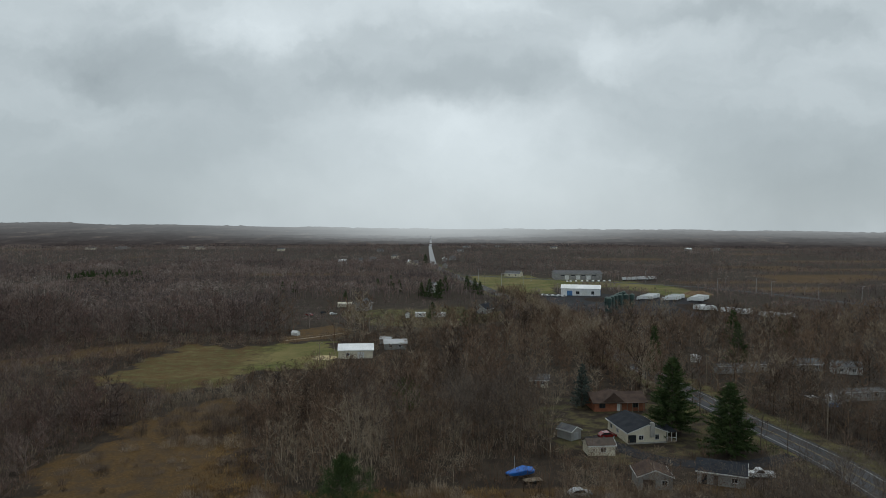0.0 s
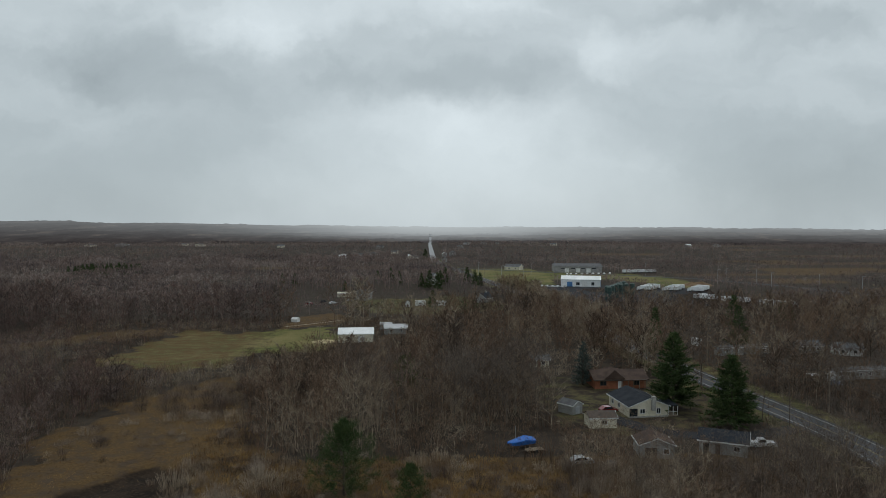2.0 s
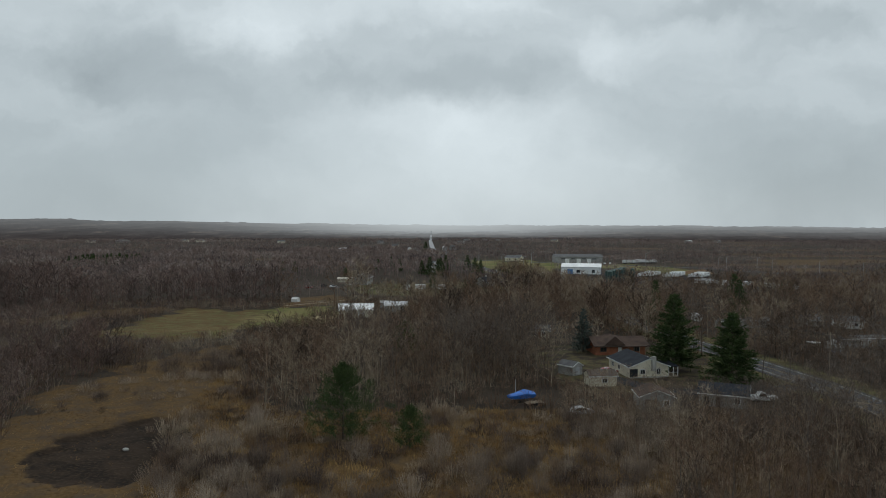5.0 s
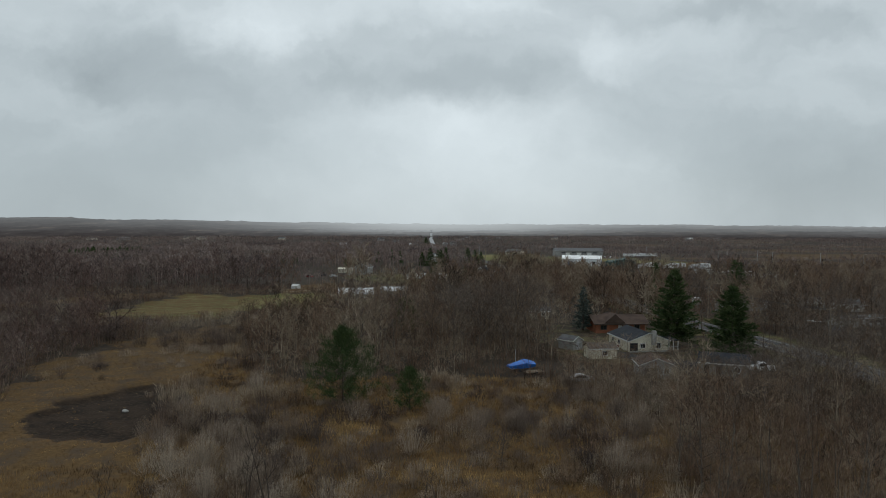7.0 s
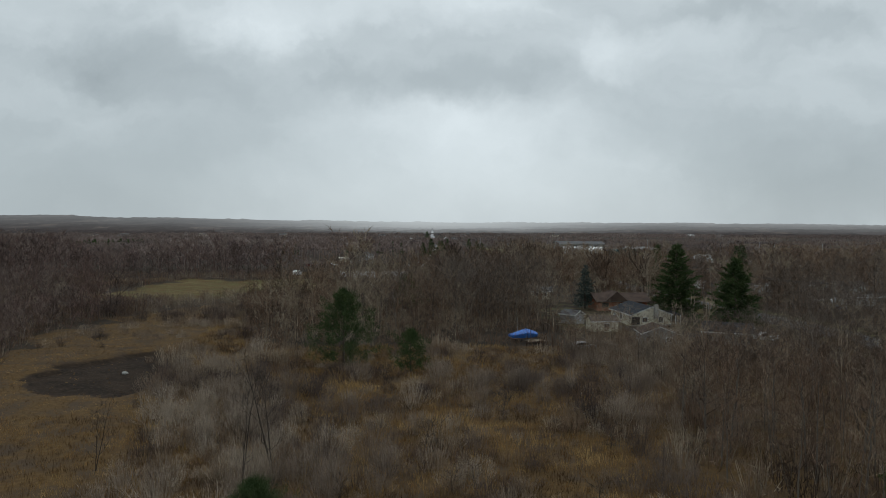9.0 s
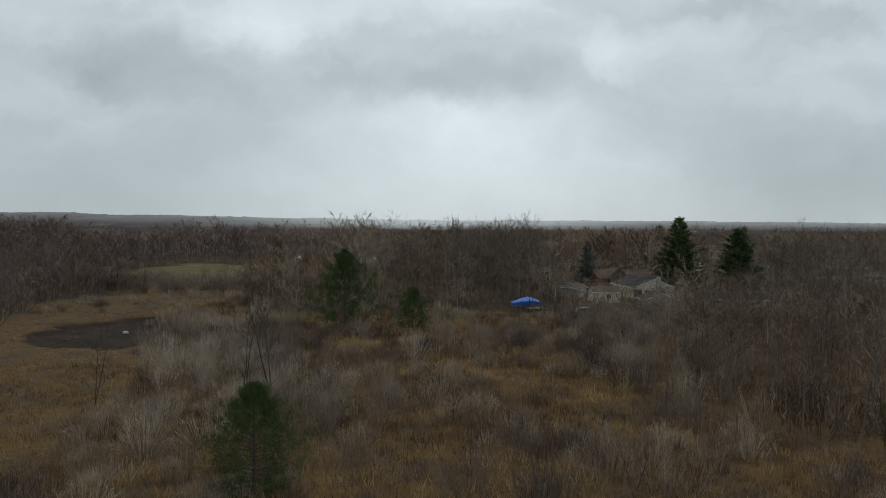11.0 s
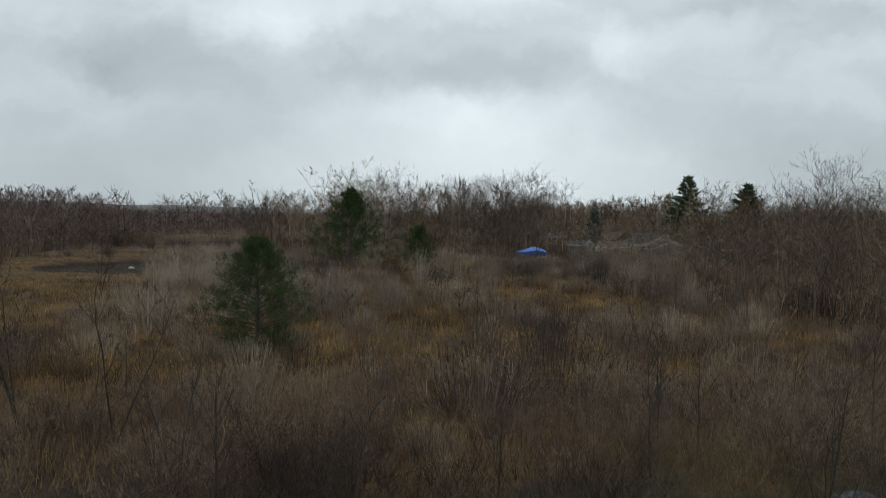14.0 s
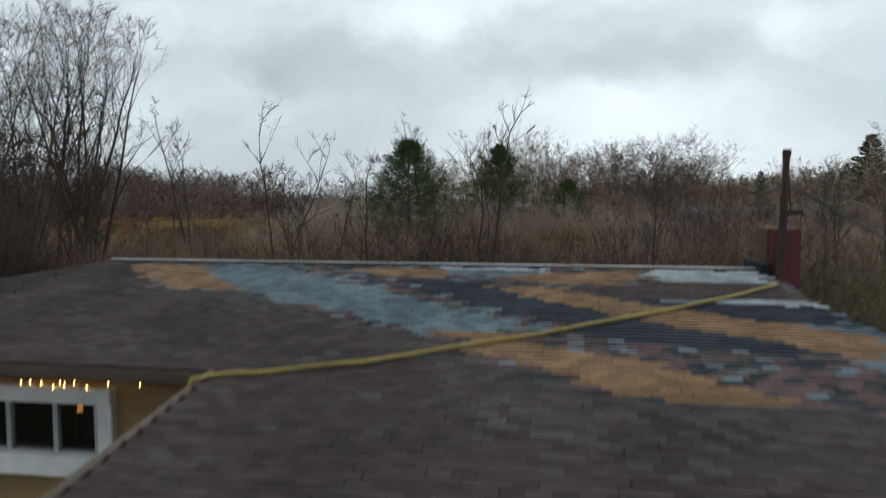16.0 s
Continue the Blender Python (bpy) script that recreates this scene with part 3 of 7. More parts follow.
def make_backdrop():
    """The misty distance: far woods and hills as one low glowing sheet; haze painted into the glow pales it with
    distance.
    """
    rb = np.random.default_rng(31)
    az = np.concatenate([np.linspace(-0.85, 0.85, 1700), np.linspace(0.87, 2 * np.pi - 0.87, 100)])
    n, m_ = len(az), 26
    rows = []
    for k in range(m_):
        f = k / (m_ - 1)
        r = FAR_EDGE + (RIM - FAR_EDGE) * (f / 0.93) ** 1.25 if f < 0.93 else RIM + 900 * (f - 0.93) / 0.07
        # crowns of single trees and whole woods along each row
        bumps = np.convolve(rb.random(n), np.ones(5) / 5, "same") * 5.0
        stands = np.convolve(rb.normal(size=n), np.ones(61) / 8.0, "same")
        z = far_height(r, az) + bumps * (0.4 + 0.6 * (stands > 0)) + 2.0 * np.clip(stands, -0.5, 1.5)
        if k == 0:
            z = z - 5
        rows.append(np.stack([r * np.sin(az), r * np.cos(az), z], 1))
    i = np.arange(n)
    j = (i + 1) % n
    tris = np.concatenate([np.concatenate([np.stack([i, j, j + n], 1), np.stack([i, j + n, i + n], 1)]) + k * n for k in range(m_ - 1)])
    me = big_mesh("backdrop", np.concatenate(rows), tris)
    m = bpy.data.materials.new("hazed_distance_glow")
    m.use_nodes = True
    nt = m.node_tree
    N, L = nt.nodes.new, nt.links.new
    nt.nodes.clear()

    def calc(op, a, b=None, c=None, clamp=False):
        q = N("ShaderNodeMath")
        q.operation, q.use_clamp = op, clamp
        for slot, val in enumerate((a, b, c)):
            if val is None:
                continue
            if isinstance(val, (int, float)):
                q.inputs[slot].default_value = val
            else:
                L(val, q.inputs[slot])
        return q.outputs[0]

    geo = N("ShaderNodeNewGeometry")
    xyz = N("ShaderNodeSeparateXYZ")
    L(geo.outputs["Position"], xyz.inputs[0])
    east, north = xyz.outputs[0], xyz.outputs[1]
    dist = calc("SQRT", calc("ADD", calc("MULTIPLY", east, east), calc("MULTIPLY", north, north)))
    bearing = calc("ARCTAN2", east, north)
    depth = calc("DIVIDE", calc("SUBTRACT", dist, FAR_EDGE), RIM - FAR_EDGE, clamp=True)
    # rain haze painted into the glow: thickest over the straight road ahead, thinning towards the western hills
    rain_haze = calc("POWER", 2.718, calc("MULTIPLY", calc("POWER", calc("ABSOLUTE", calc("DIVIDE", calc("SUBTRACT", bearing, 0.07), 0.21)), 2.0), -1.0))
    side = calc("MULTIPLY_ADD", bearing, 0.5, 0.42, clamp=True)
    haze_mix = calc("ADD", calc("MULTIPLY", calc("POWER", depth, 1.3), calc("MULTIPLY_ADD", side, 0.5, 0.17)), calc("MULTIPLY", calc("MULTIPLY", rain_haze, 0.62), calc("MULTIPLY", depth, 1.9, clamp=True)), clamp=True)
    st = N("ShaderNodeVectorMath")
    st.operation = "MULTIPLY"
    L(geo.outputs["Position"], st.inputs[0])
    st.inputs[1].default_value = (1.0, 0.35, 3.0)
    ns = N("ShaderNodeTexNoise")
    ns.inputs["Scale"].default_value, ns.inputs["Detail"].default_value, ns.inputs["Roughness"].default_value = 0.012, 8.0, 0.7
    L(st.outputs[0], ns.inputs["Vector"])
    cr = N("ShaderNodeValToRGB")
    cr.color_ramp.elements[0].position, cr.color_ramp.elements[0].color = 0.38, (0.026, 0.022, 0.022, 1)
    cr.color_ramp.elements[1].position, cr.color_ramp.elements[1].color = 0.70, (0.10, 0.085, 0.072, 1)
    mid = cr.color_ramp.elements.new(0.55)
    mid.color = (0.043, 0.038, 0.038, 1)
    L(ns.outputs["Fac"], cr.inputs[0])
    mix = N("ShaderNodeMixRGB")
    L(haze_mix, mix.inputs[0])
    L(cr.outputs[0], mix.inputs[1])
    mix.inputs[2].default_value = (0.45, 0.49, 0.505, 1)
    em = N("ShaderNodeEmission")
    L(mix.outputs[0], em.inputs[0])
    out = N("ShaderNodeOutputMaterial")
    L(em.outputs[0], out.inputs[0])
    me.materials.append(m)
    tagged(new("backdrop", me), "low wooded hills towards the horizon, paled by painted mist", "backdrop", kind="structure")


make_backdrop()
far_road = []
for k in range(13):
    r = 2080 + 60 * k
    ba = math.atan2(HIGHWAY[1][0], HIGHWAY[1][1])
    far_road.append((r * math.sin(ba), r * math.cos(ba), float(far_height(r, ba)) + 3.5 if k else -5.6))
strip = Shape()
strip.add([(x + s, y, z) for x, y, z in far_road for s in (-3.5, 3.5)], [(2 * k, 2 * k + 1, 2 * k + 3, 2 * k + 2) for k in range(12)])
part("far_stretch", strip, WET, bpy.data.objects["highway"], "wet far stretch of the road")

# ---------------------------------------------------------------- plants
def perp(d, rng):
    a = np.cross(d, rng.normal(size=3))
    n = np.linalg.norm(a)
    return a / n if n > 1e-6 else np.array([1.0, 0, 0])


class Twigs:
    """Triangles for branches and twigs, gathered as arrays."""

    def __init__(self):
        self.v, self.t, self.n = [], [], 0

    def put(self, verts, tris):
        self.v.append(np.asarray(verts, float))
        self.t.append(np.asarray(tris, int) + self.n)
        self.n += len(verts)

    def sliver(self, p, q, w, rng):
        d = q - p
        s = perp(d, rng) * w / 2
        self.put([p - s, p + s, q], [(0, 1, 2)])

    def limb(self, p, q, r0, r1, sides=3):
        d = q - p
        d = d / (np.linalg.norm(d) + 1e-9)
        a = np.cross(d, [0.3, 0.1, 0.9] if abs(d[2]) < 0.9 else [1, 0, 0.2])
        a /= np.linalg.norm(a)
        b = np.cross(d, a)
        k = np.arange(sides) * 2 * np.pi / sides
        ring = np.cos(k)[:, None] * a + np.sin(k)[:, None] * b
        i = np.arange(sides)
        j = (i + 1) % sides
        self.put(np.concatenate([p + ring * r0, q + ring * r1]), np.concatenate([np.stack([i, j, j + sides], 1), np.stack([i, j + sides, i + sides], 1)]))

    def arrays(self):
        if not self.v:
            return np.zeros((0, 3)), np.zeros((0, 3), int)
        return np.concatenate(self.v), np.concatenate(self.t)


def shrub(seed, h, spread, stems=22, twigs=3, w=0.022, bend=0.25):
    """Many stems from one root, each with short twigs."""
    rng = np.random.default_rng(seed)
    tw = Twigs()
    for _ in range(stems):
        az, tilt = rng.uniform(0, 2 * np.pi), abs(rng.normal()) * spread
        root = np.array([math.cos(az), math.sin(az), 0]) * rng.uniform(0, 0.35)
        d = np.array([math.cos(az) * tilt, math.sin(az) * tilt, 1.0])
        d /= np.linalg.norm(d)
        ln = h * rng.uniform(0.55, 1.05)
        mid = root + d * ln * 0.55
        tip = mid + (d + np.array([math.cos(az), math.sin(az), 0]) * bend * rng.uniform(-0.4, 1)) * ln * 0.45
        s = perp(d, rng) * w / 2
        tw.put([root - s - [0, 0, 0.1], root + s - [0, 0, 0.1], mid - s * 0.7, mid + s * 0.7, tip], [(0, 1, 3), (0, 3, 2), (2, 3, 4)])
        for _ in range(twigs):
            g = rng.uniform(0.25, 1.0)
            o = root + (mid - root) * g if rng.random() < 0.4 else mid + (tip - mid) * g
            dd = d + rng.normal(size=3) * 0.6
            dd /= np.linalg.norm(dd)
            tw.sliver(o, o + dd * ln * rng.uniform(0.15, 0.35), w * 0.8, rng)
    return tw.arrays()


def tuft(seed, h, blades=9, w=0.03, spread=0.35, wide=0.3):
    rng = np.random.default_rng(seed)
    tw = Twigs()
    for _ in range(blades):
        p = np.append(rng.normal(size=2) * wide, -0.05)
        d = np.append(rng.normal(size=2) * spread, 1.0)
        tw.sliver(p, p + d * h * rng.uniform(0.6, 1.1), w, rng)
    return tw.arrays()


def slivers(p, q, w, rng):
    """One thin triangle from each p to its q."""
    s = np.cross(q - p, rng.normal(size=p.shape))
    s *= (np.asarray(w) / 2 / (np.linalg.norm(s, axis=1) + 1e-9)).reshape(-1, 1)
    return np.stack([p - s, p + s, q], 1).reshape(-1, 3), np.arange(3 * len(p)).reshape(-1, 3)


def strips(p, q, w0, w1, rng):
    """One thin quad, as two triangles, from each p to its q."""
    s = np.cross(q - p, rng.normal(size=p.shape))
    s /= np.linalg.norm(s, axis=1)[:, None] + 1e-9
    a, b = s * (w0 / 2).reshape(-1, 1), s * (w1 / 2).reshape(-1, 1)
    k = 4 * np.arange(len(p))[:, None]
    return np.stack([p - a, p + a, q + b, q - b], 1).reshape(-1, 3), np.concatenate([k + [0, 1, 2], k + [0, 2, 3]])


def joined_arrays(*sets):
    n, vs, ts = 0, [], []
    for v, t in sets:
        vs.append(v)
        ts.append(t + n)
        n += len(v)
    return np.concatenate(vs), np.concatenate(ts)


def unit(v):
    return v / (np.linalg.norm(v, axis=-1, keepdims=True) + 1e-9)


def forked_tree(seed, h, wide, limbs=16, levels=3, twigs=3, tw=0.03, low=0.25, stems=1, thick=1.0, solid=1, rise=1.0):
    """Trunk and crown of a leafless tree: limbs along the stem that fork again and again into a rounded outline."""
    rng = np.random.default_rng(seed)
    P, Q, R0, R1, LV = [], [], [], [], []

    def seg(p, q, r0, r1, lv):
        P.append(p)
        Q.append(q)
        R0.append(r0)
        R1.append(r1)
        LV.append(lv)

    for st in range(stems):
        lean = rng.normal(size=2) * (0.03 if stems == 1 else 0.13)
        hs = h * (1.0 if st == 0 else rng.uniform(0.75, 0.97))
        r = (0.0075 * hs + 0.02) * thick * (1.0 if stems == 1 else 0.75)
        nodes = max(5, limbs // 2 // stems)
        zs = np.concatenate([[-0.3], hs * (low + (0.94 - low) * np.linspace(0, 1, nodes) ** 0.9)])
        pts = [np.array([lean[0] * z, lean[1] * z, z]) + np.append(rng.normal(size=2) * 0.008 * z, 0) for z in zs]
        rad = r * (1 - 0.93 * (np.maximum(zs, 0) / hs)) + 0.006
        az = rng.uniform(0, 6.28)
        for k in range(1, len(pts)):
            seg(pts[k - 1], pts[k], rad[k - 1], rad[k], 0)
            f = (zs[k] / hs - low) / (1 - low)
            span = wide / 2 * math.sin(math.pi * (0.26 + 0.68 * f)) ** 0.75 * (1.0 if stems == 1 else 0.8)
            for _ in range(2):
                az += 2.4 + rng.uniform(-0.5, 0.5)
                up = rise * (0.55 + 1.1 * f) * rng.uniform(0.7, 1.35)
                d = unit(np.array([math.cos(az), math.sin(az), up]))
                ln = span * rng.uniform(0.75, 1.2) * math.hypot(1, up) * 0.5
                stack = [(pts[k], d, ln, max(rad[k] * 0.5, 0.008), 1)]
                while stack:
                    p, d, ln, rr, lv = stack.pop()
                    q = p + d * ln + rng.normal(size=3) * 0.05 * ln
                    seg(p, q, rr, rr * 0.75, lv)
                    if lv > levels:
                        continue
                    side = perp(d, rng)
                    other = np.cross(d, side)
                    kids = 3 if rng.random() < 0.35 else 2
                    for j in range(kids):
                        bend = rng.uniform(0.1, 0.35) if j == 0 else rng.uniform(0.5, 0.95)
                        turn = rng.uniform(0, 6.28)
                        nd = d * math.cos(bend) + (side * math.cos(turn) + other * math.sin(turn)) * math.sin(bend) + np.array([0, 0, 0.1])
                        stack.append((q, unit(nd), ln * (rng.uniform(0.6, 0.8) if j == 0 else rng.uniform(0.45, 0.7)), rr * (0.72 if j == 0 else 0.55), lv + 1))
    P, Q, R0, R1, LV = np.array(P), np.array(Q), np.array(R0), np.array(R1), np.array(LV)
    P[:, 2] *= np.where(P[:, 2] > 0, h / Q[:, 2].max(), 1.0)
    Q[:, 2] *= h / Q[:, 2].max()
    wood = Twigs()
    for k in np.nonzero(LV < solid)[0]:
        wood.limb(P[k], Q[k], max(R0[k], 0.014), max(R1[k], 0.01), 4 if LV[k] == 0 else 3)
    thin = LV >= solid
    sets = [strips(P[thin], Q[thin], np.maximum(2 * R0[thin], tw * 1.25), np.maximum(2 * R1[thin], tw), rng)]
    src = np.repeat(np.nonzero(LV >= levels)[0], twigs)
    g = rng.uniform(0.15, 1.0, len(src))[:, None]
    o = P[src] + (Q[src] - P[src]) * g
    d = unit(unit(Q[src] - P[src]) + rng.normal(size=(len(src), 3)) * 0.6 + np.array([0, 0, 0.12]))
    ln = np.linalg.norm(Q[src] - P[src], axis=1)[:, None] * rng.uniform(0.6, 1.4, (len(src), 1))
    sets.append(slivers(o, o + d * ln, tw * 0.9, rng))
    return wood.arrays(), joined_arrays(*sets)


def dome(seed, h, r, stems, w, twigs=2, upright=0.6):
    """A rounded shrub: fine stems that fan out from the ground up to a domed outline."""
    rng = np.random.default_rng(seed)
    az, rho = rng.uniform(0, 2 * np.pi, stems), r * np.sqrt(rng.random(stems))
    lump = 1 + 0.18 * np.sin(az * 3 + seed) + 0.12 * np.sin(az * 5 + 2 * seed)
    tip = np.stack([np.cos(az) * rho * lump, np.sin(az) * rho * lump, h * np.sqrt(np.clip(1.03 - (rho / r) ** 2, 0.05, 1)) * rng.uniform(0.7, 1.08, stems)], 1)
    root = np.stack([tip[:, 0] * upright, tip[:, 1] * upright, np.full(stems, -0.1)], 1) + rng.normal(size=(stems, 3)) * [0.06, 0.06, 0]
    src = np.repeat(np.arange(stems), twigs)
    g = rng.uniform(0.4, 0.95, len(src))[:, None]
    o = root[src] + (tip[src] - root[src]) * g
    d = unit(unit(tip[src] - root[src]) + rng.normal(size=(len(src), 3)) * 0.5)
    return joined_arrays(strips(root, tip, np.full(stems, w), np.full(stems, w * 0.4), rng), slivers(o, o + d * h * rng.uniform(0.14, 0.36, (len(src), 1)), w * 0.85, rng))


def far_tree(seed, h, wide, n, w, ln=0.2):
    """A coarse leafless crown for woods far away: clumps of twigs in a rounded outline."""
    rng = np.random.default_rng(seed)
    clumps = 7
    az, rr = rng.uniform(0, 2 * np.pi, clumps), np.sqrt(rng.random(clumps)) * wide * 0.36
    mid = np.stack([np.cos(az) * rr, np.sin(az) * rr, h * (0.82 - 0.5 * (rr / (wide * 0.5)) ** 2) * rng.uniform(0.75, 1.05, clumps)], 1)
    pick = rng.integers(0, clumps, n)
    off = unit(rng.normal(size=(n, 3)) + [0, 0, 0.25])
    p = mid[pick] + off * rng.uniform(0, 0.1, (n, 1)) * wide
    q = p + unit(off + rng.normal(size=(n, 3)) * 0.4 + [0, 0, 0.2]) * h * ln * rng.uniform(0.6, 1.3, (n, 1))
    stem = strips(np.array([[0, 0, -0.5]]), np.array([[0, 0, h * 0.7]]), np.array([w]), np.array([w * 0.5]), rng)
    return joined_arrays(slivers(p, q, w * rng.uniform(0.6, 1.3, n), rng), stem)


def scatter(variants, x, y, scale, rng, sink=0.0, tone=None, wide=None):
    """Joins copies of the variants, turned and scaled, at the places given, into one set of arrays."""
    z = height(x, y) - sink
    turn = rng.uniform(0, 2 * np.pi, len(x))
    pick = rng.integers(0, len(variants), len(x))
    tone = rng.random(len(x)) if tone is None else np.clip(tone, 0, 1)
    wide = np.ones(len(x)) if wide is None else wide
    vs, ts, cs, n = [], [], [], 0
    for k, (v, t) in enumerate(variants):
        idx = np.nonzero(pick == k)[0]
        if not len(idx):
            continue
        c, s, sc = np.cos(turn[idx])[:, None], np.sin(turn[idx])[:, None], scale[idx][:, None]
        wd = sc * wide[idx][:, None]
        vx = (v[None, :, 0] * c - v[None, :, 1] * s) * wd + x[idx][:, None]
        vy = (v[None, :, 0] * s + v[None, :, 1] * c) * wd + y[idx][:, None]
        vz = v[None, :, 2] * sc + z[idx][:, None]
        vs.append(np.stack([vx, vy, vz], 2).reshape(-1, 3))
        ts.append((t[None] + (np.arange(len(idx)) * len(v))[:, None, None]).reshape(-1, 3) + n)
        cs.append(np.repeat(tone[idx], len(v)))
        n += len(idx) * len(v)
    if not vs:
        return np.zeros((0, 3)), np.zeros((0, 3), int), np.zeros(0)
    return np.concatenate(vs), np.concatenate(ts), np.concatenate(cs)


def spots(x0, x1, y0, y1, step, rng, jitter=0.8):
    gx, gy = np.meshgrid(np.arange(x0, x1, step), np.arange(y0, y1, step))
    n = gx.size
    return gx.ravel() + rng.uniform(-0.5, 0.5, n) * step * jitter, gy.ravel() + rng.uniform(-0.5, 0.5, n) * step * jitter


def in_view(x, y, margin=0.06, back=8.0):
    """The wedge of land that lies ahead."""
    a = np.arctan2(x, y + back)
    return (a > -0.66 - margin) & (a < 0.66 + margin)


def clear_of(x, y, grow=0.0):
    """True where no road, yard, lot or meadow lies."""
    ok = np.ones(len(x), bool)
    for poly in CLEARINGS:
        ok &= ~inside(poly, x, y)
    ok &= near_line(ROAD, x, y) > np.where((y > 225) & (y < 480), 5.6, 8.0) + grow
    ok &= near_line(STREET, x, y) > 7 + grow
    ok &= near_line(HIGHWAY, x, y) > np.where(y > 1200, 22, 13)
    ok &= near_line(DRIVE, x, y) > 4
    ok &= ~((x > -13.5) & (x < 7.2) & (y < 17.8)) & ~((x > 7) & (x < 8.1) & (y < 16.2))
    for hx, hy, r in KEEP_CLEAR:
        ok &= np.hypot(x - hx, y - hy) > r
    return ok


KEEP_CLEAR = [(49.0, 224.6, 5), (27.4, 144.9, 6), (48.8, 156.4, 6), (44.8, 167.8, 5), (62.2, 167.9, 11), (65.6, 195.1, 11), (53.7, 136.8, 6), (67.9, 137.9, 8), (77.1, 140, 5), (117.2, 260.3, 4), (123.1, 241.1, 9), (156.3, 238.3, 9),
              (136.7, 199.9, 13), (-11.8, 279, 12), (3.7, 295.3, 8), (-15.7, 433.8, 9), (34.6, 542.6, 8), (54.7, 417.6, 9), (23, 402.5, 10), (129.7, 725.2, 14), (185.1, 679.1, 34), (-42.7, 337.7, 4),
              (-7.1, 119.9, 4), (3.1, 107.5, 3), (71.4, 171.1, 4), (76.2, 151.4, 4), (55.4, 201.3, 3)]


def woods(x, y):
    """Where trees, not brush or grass, grow."""
    ok = clear_of(x, y) & ~inside(FIELD, x, y)
    scrubland = (y < 138) & (x > -66 + 0.0 * y) & (x < np.interp(y, [0, 35, 52, 72, 100, 125, 138], [60, 50, 37, 29, 40, 34, 20]))
    ok &= ~scrubland
    strip = near_line([(-151, 260.2), (-121.1, 292.4), (-101, 308.8)], x, y) < 9
    return ok & ~strip


def golden_field(x, y):
    """The open grass round the pit, where no brush grows."""
    return inside(FIELD, x, y) & (x < np.interp(y, [36, 73, 92, 127, 170, 210], [-24, -25, -31, -38, -40, -40]))


def patchy(x, y, scale, seed):
    return np.array([noise.fractal(Vector((a * scale + seed, b * scale, seed)), 1.0, 2.0, 3) for a, b in zip(x, y)])


rng = np.random.default_rng(7)
# single leafless trees that stand out: place, height, spread, stems
tree_kinds = [forked_tree(100 + k, 15, wd, limbs=16, levels=2, twigs=3, tw=0.034, stems=st, low=lo) for k, (st, lo, wd) in
              enumerate([(1, 0.22, 7.0), (1, 0.18, 8.0), (2, 0.12, 8.5), (1, 0.25, 6.5), (3, 0.1, 8.0), (2, 0.15, 7.5), (1, 0.15, 7.5), (1, 0.22, 7.0)])]
tree_meshes = [(big_mesh("trunk", *w, None, [BARK]), big_mesh("crown", *f, None, [TWIG_OBJECT])) for w, f in tree_kinds]
near_kinds_ = [forked_tree(140 + k, 12, 3.6, limbs=28, levels=3, twigs=3, tw=0.013, low=0.2, stems=1 + k % 2, solid=2, rise=1.9, thick=1.3) for k in range(4)]
sap_kinds = [forked_tree(150 + k, 6, 1.8, limbs=16, levels=2, twigs=3, tw=0.012, low=0.25, stems=1 + k % 2, thick=0.95, solid=2, rise=1.7) for k in range(4)]
near_meshes = [(big_mesh("trunk", *w, None, [DARK_TWIG]), big_mesh("crown", *f, None, [DARK_TWIG])) for w, f in near_kinds_]
sap_meshes = [(big_mesh("trunk", *w, None, [DARK_TWIG]), big_mesh("crown", *f, None, [DARK_TWIG])) for w, f in sap_kinds]
sky_kinds = [forked_tree(170 + k, 15, 7.0 + 0.4 * k, limbs=26, levels=3, twigs=3, tw=0.016, low=0.2, stems=1 + k // 3, solid=2, rise=1.35) for k in range(5)]
sky_meshes = [(big_mesh("trunk", *w, None, [SKY_TWIG]), big_mesh("crown", *f, None, [SKY_TWIG])) for w, f in sky_kinds]


def plant_tree(kind, x, y, h, turn, wide=1.0, label="tall leafless grey-brown tree in the winter wood", group="bare trees"):
    s = h / 15 if y > 45 else h / 12
    if group == "saplings":
        s, wide = h / 6, 1.0
    root = thing("bare_tree", label, "tree", Matrix.Translation((x, y, float(height(x, y)))) @ Matrix.Rotation(turn, 4, "Z") @ Matrix.Diagonal((s * wide, s * wide, s, 1)), group)
    pair = tree_meshes[kind]
    if group == "saplings":
        pair = sap_meshes[kind % 4]
    elif group == "tall bare trees":
        pair = sky_meshes[kind % 5]
    elif y < 45:
        pair = near_meshes[kind % 4]
    for me, nm in zip(pair, ("trunk", "crown")):
        ob = new(nm, me)
        ob.parent = root
    return root


# trees of the near wood, one by one
px, py = spots(-110, 130, 16, 195, 4.0, rng)
keep = in_view(px, py) & woods(px, py)
px, py = px[keep], py[keep]
order = np.argsort(np.hypot(px, py))
single = order[:62]
rest_x, rest_y = px[order[62:]], py[order[62:]]


